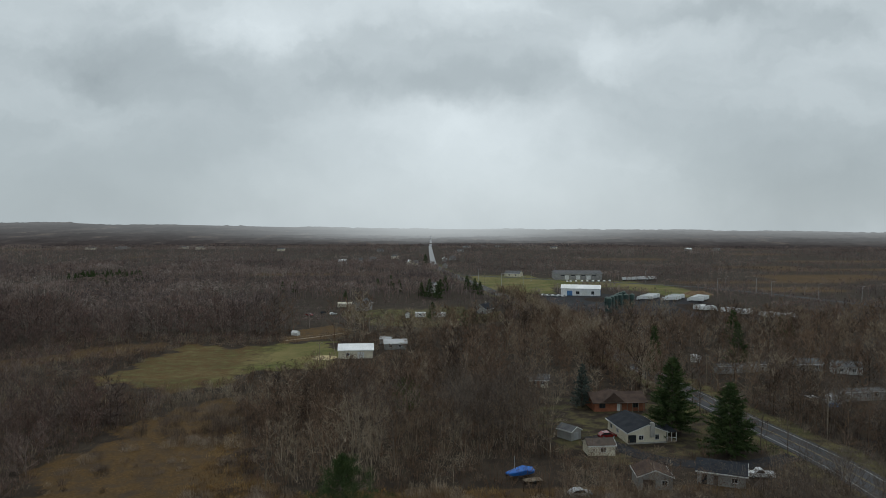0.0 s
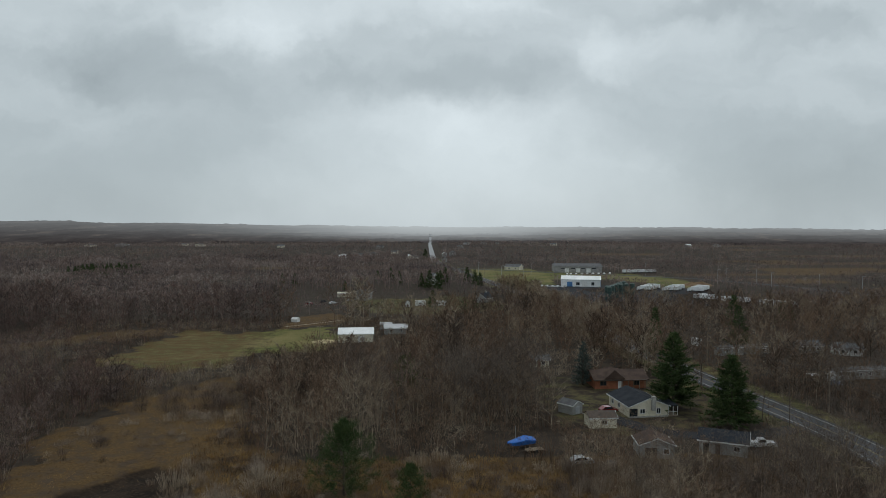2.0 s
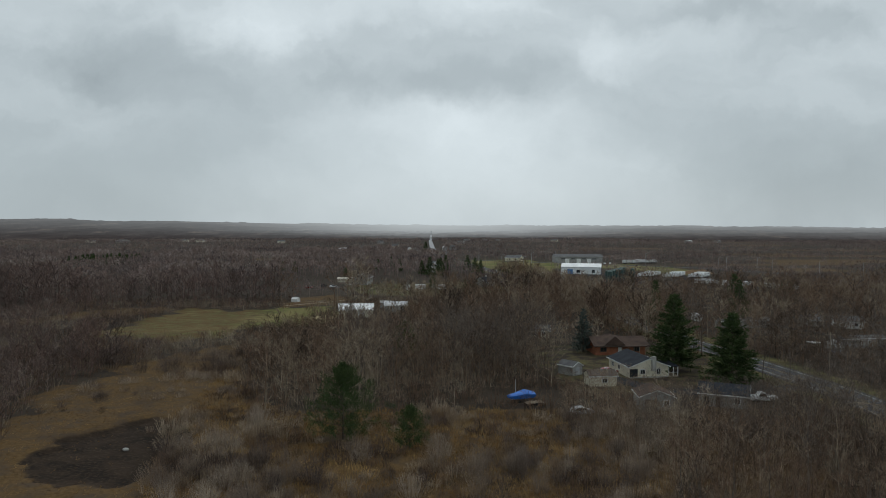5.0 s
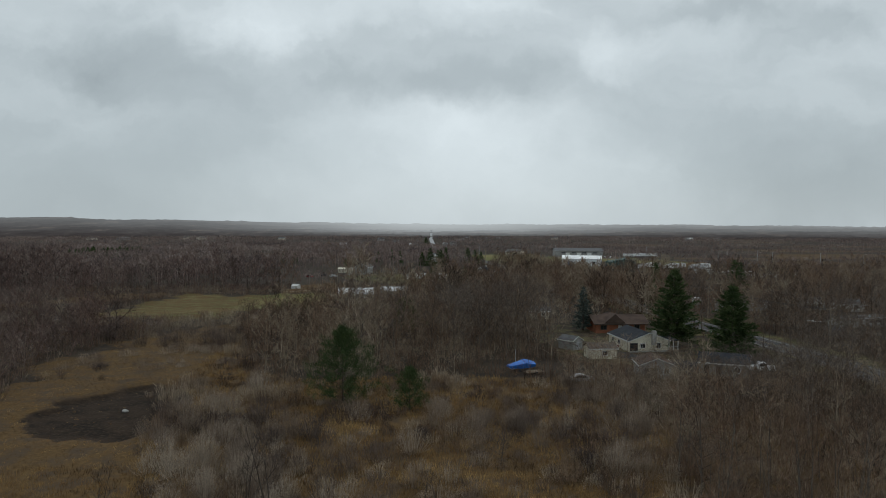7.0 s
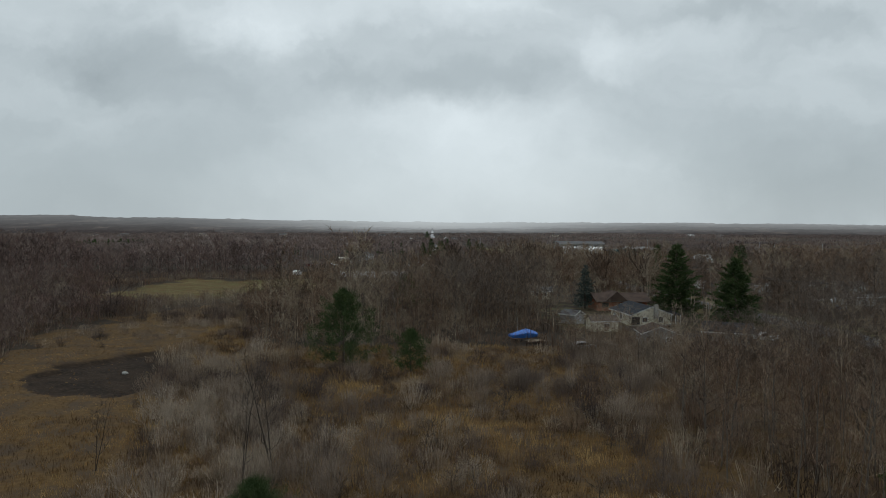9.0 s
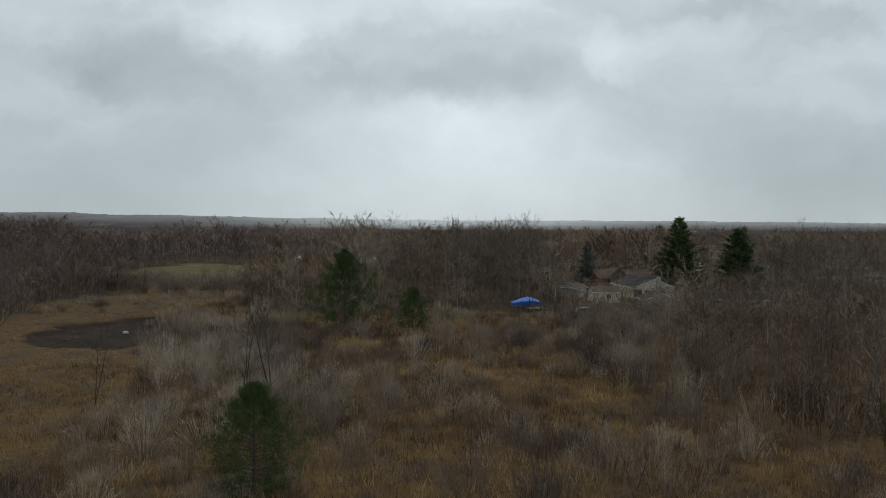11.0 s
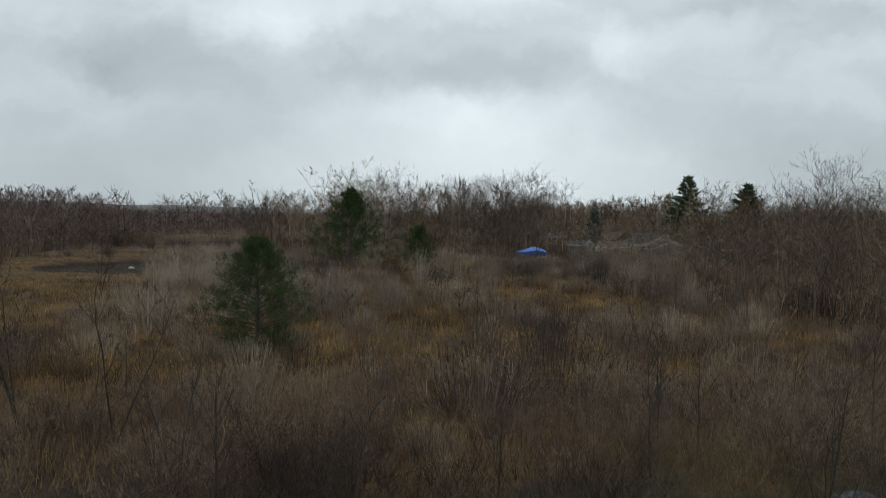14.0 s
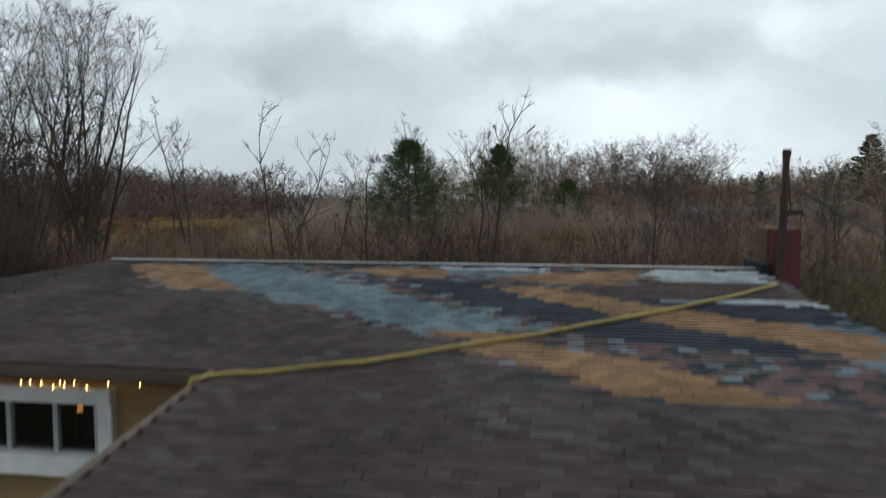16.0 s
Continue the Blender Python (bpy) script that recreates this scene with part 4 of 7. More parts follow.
def tree_height(x, y, rng):
    """The right-hand and middle woods are older than the left-hand one."""
    base = np.where(x < -55, 11.8, np.where(x > 25, np.where(y < 95, 9.5, 12.0), 11.0))
    base = np.where((x > -15) & (x < 75) & (y > 138) & (y < 205), 15.0, base)
    base = np.where(y > 205, np.where(x > 20, 13.0, np.where((y > 322) & (x < -10), 17.0, 9.5)), base)
    # low growth: the hedges round the meadow and the yards before the houses
    low = (x < 8) & (x > -110) & (y > 186) & (y < 322) & ((x < -28) | (y > 232))
    base = np.where(low, np.where((y < 232) & (x > -62), 5.0, 4.2), base)
    base = np.where((x > 30) & (x < 88) & (y > 100) & (y < 151), np.where(y < 128, 8.2, 6.0), base)
    base = np.where((x > 0) & (x < 46) & (y > 130) & (y < 152), 6.5, base)
    return base * np.where(x < -55, rng.uniform(0.8, 1.1, len(x)), rng.uniform(0.65, 1.15, len(x))) * np.clip(1.0 + 0.75 * patchy(x, y, 0.02, 8.0), 0.62, 1.18)


hh = tree_height(px, py, rng)
for i in single:
    plant_tree(int(rng.integers(0, 8)), float(px[i]), float(py[i]), float(hh[i]), float(rng.uniform(0, 6.28)))
SAPLINGS = [(-0.4, 18, 6.0, 0.5), (-15.7, 34.2, 8.4, 0.55), (-10.3, 31.2, 7.6, 0.5), (-6.8, 27.2, 5.6, 0.5), (-4.3, 23.2, 5.2, 0.5), (4.2, 24.2, 4.6, 0.5), (10.2, 27.2, 5.2, 0.5), (-13.3, 26.2, 5.0, 0.5),
            (-27.4, 71.3, 8.0, 0.6), (-12.7, 67.1, 11, 0.6), (-10.5, 70.6, 12, 0.6), (16.9, 47, 5.0, 0.7), (6.7, 53.2, 4.5, 0.8), (20.7, 30.2, 5.2, 0.6), (-24.7, 48.3, 6.5, 0.5)]
_r = np.random.default_rng(77)
SAPLINGS += [(float(_r.uniform(-22, 22)), float(_r.uniform(19, 44)), float(_r.uniform(3.2, 5.2)), 0.5) for _ in range(22)]
for x, y, h, wide in SAPLINGS:
    plant_tree((0, 1, 3, 6, 7)[int(rng.integers(0, 5))], x, y, h, float(rng.uniform(0, 6.28)), wide, "slender leafless sapling standing in the brush", "saplings")
for x, y, h, wide in [(-17.5, 29.6, 10.5, 0.75), (-19.3, 27.7, 11.5, 0.8), (-21.3, 28.2, 12.5, 0.9), (-23.3, 29.7, 13, 1.0), (-20.3, 24.2, 11, 0.9), (-24.3, 25.2, 12, 1.0), (-27.3, 31.2, 13, 1.0), (-23.3, 33.2, 12, 0.9), (-26.3, 27.2, 12.5, 1.0), (-12.5, 17.6, 5.6, 1.7), (-13.8, 16.4, 4.6, 1.7), (-15.3, 19.2, 6.0, 1.4), (-29.3, 36.2, 12, 1.1), (-32.3, 33.2, 13, 1.1), (-25.3, 37.2, 11, 1.0), (-18.8, 23.2, 9, 1.1), (-21.8, 31.2, 12, 1.0), (-16.3, 22.2, 7, 1.2), (-22.3, 21.2, 9, 1.3), (-28.3, 28.2, 13, 1.1), (-16.8, 28.8, 11, 1.0), (-18.3, 30.7, 12.5, 1.0), (-19.8, 31.7, 12, 1.0), (-21.3, 33.7, 13, 1.1), (-18.9, 29.2, 12, 1.0), (-16.3, 27.2, 8.5, 1.1)]:
    plant_tree(int(rng.integers(0, 8)), x - 0.3, y, h, float(rng.uniform(0, 6.28)), wide * 0.85, "dark leafless tree with many fine twigs near the house")
tall = [(57.5, 92, 17.0, 0.8), (61, 97, 17, 0.8), (53, 95, 14.5, 0.7),
                      (33.6, 162.5, 19.5, 1.0), (-1.4, 152, 18.8, 0.9), (-5, 154, 17, 0.9), (2.1, 153, 16, 0.8), (27.5, 160.4, 18, 1.0), (21.4, 159.4, 17.5, 1.0),
                      (15.3, 158.3, 16.5, 1.0), (10.2, 156.2, 15.5, 1.0), (24.5, 164.6, 18, 1.0), (30.6, 165.6, 18.5, 1.0), (37.7, 163.6, 17, 1.0), (18.4, 165.6, 17, 1.0), (13.3, 168.6, 17, 1.0), (6.2, 162.4, 15.5, 0.9), (39.8, 175.1, 16, 1.0), (35.8, 179.2, 17, 1.0), (-10, 158.1, 14, 0.9), (87.1, 190, 17, 1.0), (90.6, 152.5, 15, 0.9), (83, 194.2, 17, 1.0)]
tx = np.concatenate([rng.uniform(-14, 62, 34), rng.uniform(78, 125, 26), rng.uniform(-135, -64, 34), rng.uniform(34, 82, 20), rng.uniform(50, 112, 44), rng.uniform(84, 93, 8), rng.uniform(92, 160, 30)])
ty = np.concatenate([rng.uniform(150, 200, 34), rng.uniform(112, 190, 26), rng.uniform(118, 215, 34), rng.uniform(104, 126, 20), rng.uniform(94, 132, 44), rng.uniform(106, 136, 8), rng.uniform(150, 235, 30)])
th = np.concatenate([rng.uniform(13, 17.5, 34), rng.uniform(13, 17.5, 26), rng.uniform(8, 11.5, 34), rng.uniform(6.5, 9.5, 20), rng.uniform(7, 10.5, 44), rng.uniform(11, 15, 8), rng.uniform(14, 18, 30)])
kt = woods(tx, ty)
tall = [(a, b, 1.07 * c, d) for a, b, c, d in tall]
tall += [(float(a), float(b), float(c), 0.95) for a, b, c in zip(tx[kt], ty[kt], 1.05 * th[kt])]
for x, y, h, wide in tall:
    plant_tree(int(rng.integers(0, 8)), x, y, h, float(rng.uniform(0, 6.28)), wide, "tall leafless tree with a rounded crown of fine twigs", "tall bare trees")

# the rest of the wood
def plant_tone(x, y, rng, spread=0.29, scale=0.03):
    """The place of a plant between the dark and the pale of its kind: stands differ, and plants within a stand."""
    return 0.5 + 0.75 * patchy(x, y, scale, 14.0) + rng.normal(size=len(x)) * spread


def whole(pair):
    (wv, wt), (fv, ft) = pair
    return np.concatenate([wv, fv]), np.concatenate([wt, ft + len(wv)])


lod1 = [whole(forked_tree(200 + k, 14, 8.6 + 0.5 * (k % 3), limbs=12, levels=1, twigs=4, tw=0.09, stems=1 + k % 2, low=0.08, solid=0)) for k in range(7)]
lod0 = [whole(forked_tree(220 + k, 14, 7.4 + 0.5 * (k % 3), limbs=14, levels=2, twigs=3, tw=0.034, stems=1 + k % 2, low=0.08, solid=0)) for k in range(7)]
x1, y1 = spots(-260, 300, 186, 360, 5.8, rng)
k1 = in_view(x1, y1) & woods(x1, y1) & ~far_open(x1, y1)
x1, y1 = np.concatenate([x1[k1], rest_x]), np.concatenate([y1[k1], rest_y])
# a belt of taller trees along the road
rx, ry = spots(60, 92, 200, 470, 4.0, rng)
gap = near_line(ROAD, rx, ry)
kr = (gap > 6.0) & (gap < 17) & clear_of(rx, ry, -4) & (rx < np.interp(ry, [200, 359, 484], [90, 86, 78]))
h1 = np.concatenate([tree_height(x1, y1, rng), rng.uniform(12, 16.5, int(kr.sum()))])
x1, y1 = np.concatenate([x1, rx[kr]]), np.concatenate([y1, ry[kr]])
west = x1 < -52
for dark, nm, lab in ((False, "woodland", "dense leafless grey-brown woodland of the middle distance"), (True, "west_woodland", "dark young leafless woodland beyond the dry field")):
    close, off = (west == dark) & (y1 < 185) & (x1 > -58), (west == dark) & ((y1 >= 185) | (x1 <= -58))
    v, t, tone = scatter(lod0, x1[close], y1[close], h1[close] / 14, rng, tone=plant_tone(x1[close], y1[close], rng), wide=np.clip(9 / h1[close], 0.9, 1.9))
    v2, t2, tone2 = scatter(lod1, x1[off], y1[off], h1[off] / 14, rng, tone=plant_tone(x1[off], y1[off], rng), wide=np.clip(9 / h1[off], 1.0, 2.4))
    v, t, tone = np.concatenate([v, v2]), np.concatenate([t, t2 + len(v)]), np.concatenate([tone, tone2])
    thing(nm, lab, "woodland", kind="stuff", shape=big_mesh(nm, v, t, tone, [TWIG_DARK if dark else TWIG]))
lod2 = [far_tree(300 + k, 8.2, 9.8, 28, 0.42, 0.16) for k in range(7)]
x2, y2 = spots(-680, 780, 352, 930, 7.8, rng)
k2 = in_view(x2, y2) & woods(x2, y2) & ~far_open(x2, y2)
x2, y2 = x2[k2], y2[k2]
v, t, tone = scatter(lod2, x2, y2, rng.uniform(0.65, 1.0, len(x2)) * np.clip(1 + 1.3 * patchy(x2, y2, 0.016, 5.0), 0.45, 1.05) * np.where((x2 < 60) & ((x2 < -75) | (y2 > 500)), 1.6, 1.0), rng, tone=plant_tone(x2, y2, rng, 0.2, 0.012))
thing("far_woodland", "leafless brown woods beyond the farm", "woodland", kind="stuff", shape=big_mesh("far_woodland", v, t, tone, [TWIG_HAZED]))
lod3 = [far_tree(400 + k, 7.5, 19.0, 24, 0.7, 0.2) for k in range(6)]
x3, y3 = spots(-1800, 1900, 926, 2150, 17.5, rng)
k3 = (np.hypot(x3, y3) < 2150) & in_view(x3, y3) & woods(x3, y3) & ~far_open(x3, y3)
x3, y3 = x3[k3], y3[k3]
v, t, tone = scatter(lod3, x3, y3, rng.uniform(0.6, 1.2, len(x3)) * np.clip(1 + 0.8 * patchy(x3, y3, 0.006, 2.0), 0.35, 1.25), rng, tone=plant_tone(x3, y3, rng, 0.18, 0.004))
thing("horizon_woodland", "distant leafless woods in haze-paled colours towards the horizon", "woodland", kind="stuff", shape=big_mesh("horizon_woodland", v, t, tone, [TWIG_HAZED]))

# brush and dry grass of the overgrown field
brush_kinds = [dome(500 + k, 1.7, 1.35, 46, 0.036, 2) for k in range(7)]


bx, by = spots(-70, 95, 29, 142, 1.8, rng)
kb = in_view(bx, by) & ~woods(bx, by) & clear_of(bx, by, -3)
bx, by = bx[kb], by[kb]
ex, ey = spots(-75, -20, 142, 212, 2.4, rng)
ke = inside(FIELD, ex, ey)
bx, by = np.concatenate([bx, ex[ke]]), np.concatenate([by, ey[ke]])
dens = patchy(bx, by, 0.06, 3.0) - np.where(golden_field(bx, by), np.where(by > 140, 0.35, np.where(by < 50, 0.1, 0.9)), 0.0) + np.where((bx > -42) & (bx < -6) & (by > 62), 0.2, 0.0)
kb = dens > np.where(by < 60, 0.03, np.where((bx > -6) & (bx < 45), 0.16, 0.05))
bx, by, dens = bx[kb], by[kb], dens[kb]
v, t, tone = scatter(brush_kinds, bx, by, rng.uniform(0.55, 1.0, len(bx)) * (0.75 + 1.1 * np.clip(dens + 0.1, 0, 1)), rng, tone=plant_tone(bx, by, rng, 0.24, 0.05), wide=rng.uniform(0.8, 1.35, len(bx)))
thing("brush", "overgrown thicket of leafless grey-brown shrubs", "brush", kind="stuff", shape=big_mesh("brush", v, t, tone, [BRUSH]))
mound_kinds = [dome(560 + k, 2.1, 1.9, 120, 0.022, 2, 0.68) for k in range(6)]
mx, my = spots(-42, 45, 30, 140, 4.8, rng, 1.0)
km = in_view(mx, my) & ~woods(mx, my) & clear_of(mx, my, -3) & ~golden_field(mx, my)
mx, my = mx[km], my[km]
mx = np.concatenate([mx, rng.uniform(-66, -26, 90)])
my = np.concatenate([my, rng.uniform(150, 205, 90)])
km = (pit_depth(mx, my) < 0.1) & ~(golden_field(mx, my) & (my < 140)) & (mx > -70)
mx, my = mx[km], my[km]
v, t, tone = scatter(mound_kinds, mx, my, rng.uniform(0.45, 1.15, len(mx)) * np.clip(1.0 + 1.2 * patchy(mx, my, 0.03, 4.0), 0.5, 1.7), rng, tone=plant_tone(mx, my, rng, 0.25, 0.04), wide=rng.uniform(0.85, 1.4, len(mx)))
thing("shrub_mounds", "rounded grey-tan leafless shrubs dotting the field", "brush", kind="stuff", shape=big_mesh("shrub_mounds", v, t, tone, [BRUSH_GREY]))
ux, uy = spots(-110, 130, 20, 215, 3.3, rng)
ux2, uy2 = spots(28, 90, 60, 132, 2.9, rng)
ux3, uy3 = spots(-150, 20, 190, 345, 3.9, rng)
ux, uy = np.concatenate([ux, ux2, ux3]), np.concatenate([uy, uy2, uy3])
ku = in_view(ux, uy) & woods(ux, uy)
under_kinds = [dome(530 + k, 2.4, 1.9, 20, 0.066, 2) for k in range(6)]
v, t, tone = scatter(under_kinds, ux[ku], uy[ku], rng.uniform(0.7, 1.5, int(ku.sum())), rng, tone=plant_tone(ux[ku], uy[ku], rng))
thing("undergrowth", "leafless shrubs growing under and before the trees", "brush", kind="stuff", shape=big_mesh("undergrowth", v, t, tone, [TWIG]))
# taller grey thickets in the field
tall_kinds = [dome(590 + k, 4.2, 2.3, 115, 0.026, 3, 0.4) for k in range(5)]
qx = np.concatenate([rng.uniform(28, 82, 80), rng.normal(19.6, 2.2, 12), rng.normal(-27, 4.5, 44), rng.normal(-15, 6.5, 46), rng.normal(-6, 6, 26), rng.normal(20, 7, 22), rng.normal(34, 6, 22), rng.uniform(4, 46, 30), rng.uniform(30, 62, 40)])
qy = np.concatenate([rng.uniform(104, 122, 80), rng.normal(105, 2.5, 12), rng.normal(104, 15, 44), rng.normal(88, 12, 46), rng.normal(72, 9, 26), rng.normal(112, 10, 22), rng.normal(84, 12, 22), rng.uniform(94, 111, 30), rng.uniform(108, 130, 40)])
kq = ~golden_field(qx, qy) & ~((qx > 15) & (qx < 24) & (qy > 111)) & (np.hypot(qx - 2.6, qy - 109) > 4) & (qy > 50) & (qy < 134) & clear_of(qx, qy, -3)
v, t, tone = scatter(tall_kinds, qx[kq], qy[kq], np.where((qx > 14) & (qy > 102) & (qy < 123), rng.uniform(0.45, 0.75, len(qx)), rng.uniform(0.6, 1.1, len(qx)))[kq], rng, tone=plant_tone(qx[kq], qy[kq], rng, 0.25))
thing("tall_thicket", "tall grey leafless thicket in the middle of the field", "brush", kind="stuff", shape=big_mesh("tall_thicket", v, t, tone, [BRUSH_GREY]))
# tall thicket close behind the house
near_kinds = [shrub(520 + k, 3.4, 0.6, stems=28, twigs=10, w=0.016, bend=0.9) for k in range(6)]
nx_, ny_ = spots(-34, 36, 10.0, 40, 1.12, rng)
kn = clear_of(nx_, ny_, -3) & (abs(nx_) < 4 + 0.8 * ny_) & (ny_ < 30 + 10 * rng.random(len(nx_)) ** 1.5)
nx_, ny_ = nx_[kn], ny_[kn]
olive = (nx_ > 5 + 0.12 * ny_) & (nx_ < 3.5 + 0.55 * ny_) & (ny_ < 27 + 4 * patchy(nx_, ny_, 0.2, 2.0))
v, t, tone = scatter(near_kinds, nx_[olive], ny_[olive], rng.uniform(0.4, 0.75, int(olive.sum())), rng)
thing("tan_thicket", "olive-tan thicket of thin stems beside the yard", "brush", kind="stuff", shape=big_mesh("tan_thicket", v, t, tone, [BRUSH_TAN]))
nx_, ny_ = nx_[~olive], ny_[~olive]
gold = (ny_ > 24) & (patchy(nx_, ny_, 0.12, 6.0) > 0.05)
# rows nearest the house take the darkened stems, their shade put into the colour
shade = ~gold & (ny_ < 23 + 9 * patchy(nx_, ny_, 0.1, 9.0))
for sel, nm, lab, mt in ((shade, "dark_thicket", "dense thicket behind the house with shade painted into its colour", BRUSH_SHADED), (~gold & ~shade, "thicket", "dense thicket of thin reddish-brown stems", BRUSH_DARK), (gold, "golden_thicket", "stands of golden-brown dry stems in the thicket", BRUSH_DARK)):
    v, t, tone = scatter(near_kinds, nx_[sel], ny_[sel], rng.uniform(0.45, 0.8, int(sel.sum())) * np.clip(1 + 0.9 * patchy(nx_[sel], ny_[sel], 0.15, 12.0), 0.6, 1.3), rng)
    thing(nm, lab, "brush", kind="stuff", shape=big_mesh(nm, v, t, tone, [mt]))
mass = [dome(610 + k, 4.4, 2.0, 150, 0.016, 4, 0.45) for k in range(3)]
wx, wy = rng.uniform(-24, -12.6, 60), rng.uniform(15.5, 27, 60)
kw = wx < -0.72 * (wy - 2) - 1.2
v, t, tone = scatter(mass, wx[kw], wy[kw], rng.uniform(0.7, 1.15, int(kw.sum())), rng)
thing("dark_shrubs", "tangled dark leafless shrubs beside the house", "brush", kind="stuff", shape=big_mesh("dark_shrubs", v, t, tone, [DARK_TWIG]))
grass_kinds = [tuft(540 + k, 0.85, 12, 0.055, 0.28, 0.35) for k in range(6)]
gx, gy = spots(-72, 90, 27, 142, 0.95, rng)
kg = in_view(gx, gy) & ~woods(gx, gy) & clear_of(gx, gy, -5) & (pit_depth(gx, gy) < np.where(rng.random(len(gx)) < 0.08, 2.0, 0.4))
gx, gy = gx[kg], gy[kg]
fx, fy = spots(-75, -20, 140, 212, 1.3, rng)
kf = inside(FIELD, fx, fy)
gx, gy = np.concatenate([gx, fx[kf]]), np.concatenate([gy, fy[kf]])
v, t, tone = scatter(grass_kinds, gx, gy, rng.uniform(0.6, 1.25, len(gx)) * np.where(golden_field(gx, gy), np.where(gy > 90, 0.34, 0.75), 1.0), rng, tone=np.where(golden_field(gx, gy), 0.33, 0.47) + 0.9 * patchy(gx, gy, 0.09, 20.0) + 0.8 * patchy(gx, gy, 0.35, 24.0) + rng.normal(size=len(gx)) * 0.2)
thing("dry_grass", "golden-brown dry grass of the overgrown field", "grass", kind="stuff", shape=big_mesh("dry_grass", v, t, tone, [DRY_GRASS]))


# low crooked shrubs that stand out dark in the field
sumac_kinds = [forked_tree(650 + k, 3.2, 4.2, limbs=10, levels=1, twigs=2, tw=0.03, stems=2, low=0.2, thick=1.8, solid=2, rise=0.7) for k in range(3)]
sumac_meshes = [(big_mesh("trunk", *w, None, [DARK_TWIG]), big_mesh("crown", *f, None, [DARK_TWIG])) for w, f in sumac_kinds]
for k, (x, y, s) in enumerate([(4.7, 76.9, 1.0), (6, 78.6, 0.9), (24.4, 75, 1.0), (6.4, 64.4, 0.8), (8.7, 66.1, 0.75), (14.9, 88.4, 1.2), (30.9, 68.7, 1.0), (-3.5, 63, 0.8), (18.6, 60.3, 0.8)]):
    root = thing("sumac_shrub", "dark leafless shrub with crooked forking branches", "shrub", Matrix.Translation((x, y, float(height(x, y)))) @ Matrix.Rotation(k * 1.9, 4, "Z") @ Matrix.Diagonal((s, s, s, 1)), "sumac shrubs")
    for nm, me in zip(("trunk", "crown"), sumac_meshes[k % 3]):
        ob = new(nm, me)
        ob.parent = root


# evergreens
def conifer(seed, h, wide, whorls, per, rough, dense=18, needle=0.5, w=0.1, top=1.0):
    """Trunk and boughs: sprays of needles along drooping branches, in whorls."""
    rng = np.random.default_rng(seed)
    wood, leaf = Twigs(), Twigs()
    wood.limb(np.array([0, 0, -0.3]), np.array([0, 0, h * 0.97]), 0.018 * h + 0.03, 0.02, 6)
    for i in range(whorls):
        f = (i + 0.4) / whorls
        level = h * (0.06 + 0.92 * f)
        reach = wide * (1 - f) ** top * rng.uniform(0.85, 1.15) + 0.12
        n = max(3, int(per * (1.15 - 0.7 * f)))
        for k in range(n):
            az = k * 2 * np.pi / n + rng.uniform(-0.35, 0.35) + i
            ln = reach * rng.uniform(1 - rough, 1 + rough * 0.6)
            d = np.array([math.cos(az), math.sin(az), rng.uniform(-0.05, 0.35) + 0.35 * f])
            p, q = np.array([0, 0, level]), np.array([0, 0, level]) + d * ln
            wood.limb(p, q, 0.02 + 0.006 * ln, 0.01)
            m = max(6, int(dense * (0.4 + ln / wide)))
            for _ in range(m):
                g = rng.uniform(0.25, 1.05)
                o = p + (q - p) * g
                dd = d * 0.6 + rng.normal(size=3) * np.array([0.6, 0.6, 0.38])
                dd /= np.linalg.norm(dd)
                leaf.sliver(o, o + dd * needle * rng.uniform(0.6, 1.3), w, rng)
    return wood.arrays(), leaf.arrays()


def pine(seed, h, wide, limbs, per, needle, w, foot=0.08, cone=0.62, tiers=0.16):
    """Trunk, and limbs that end in rounded tufts of needles, in a full uneven outline."""
    rng = np.random.default_rng(seed)
    wood = Twigs()
    wood.limb(np.array([0, 0, -0.3]), np.array([0, 0, h * 0.95]), 0.016 * h + 0.02, 0.02, 6)
    sets = []
    for i in range(limbs):
        f = foot + (1 - foot) * ((i + rng.random()) / limbs)
        az = i * 2.399 + rng.uniform(-0.3, 0.3)
        full = min(1.0, 0.75 + 1.4 * (f - foot)) * (1 - max(0.0, f - 0.3) / 0.74) ** cone
        reach = max(0.15, wide * full * rng.uniform(0.62, 1.18) * (1 + 0.2 * math.sin(az * 2 + seed) + tiers * math.sin(f * 38 + seed)))
        base = np.array([0, 0, h * f * 0.94])
        tip = base + np.array([math.cos(az) * reach, math.sin(az) * reach, reach * (0.12 + 0.5 * f) + 0.02 * h])
        wood.limb(base, tip, 0.012 + 0.006 * reach, 0.008)
        for g in (0.45, 0.68, 0.86, 1.0):
            o = base + (tip - base) * g + rng.normal(size=3) * 0.06 * reach
            out = unit(tip - base) * 0.6 + np.array([0, 0, 0.45])
            d = unit(rng.normal(size=(per, 3)) * 0.75 + out)
            p = o + rng.normal(size=(per, 3)) * needle * 0.5
            sets.append(slivers(p, p + d * needle * rng.uniform(0.6, 1.3, (per, 1)), w, rng))
    return wood.arrays(), joined_arrays(*sets)


def evergreen(name, label, x, y, arrays, mat=NEEDLES):
    wd, lf = arrays
    root = thing(name, label, "conifer", Matrix.Translation((x, y, float(height(x, y)))), "evergreens")
    part("trunk", big_mesh("trunk", *wd, None, [DARK_WOOD]), None, root)
    part("crown", big_mesh("crown", *lf, None, [mat]), None, root)
    return root


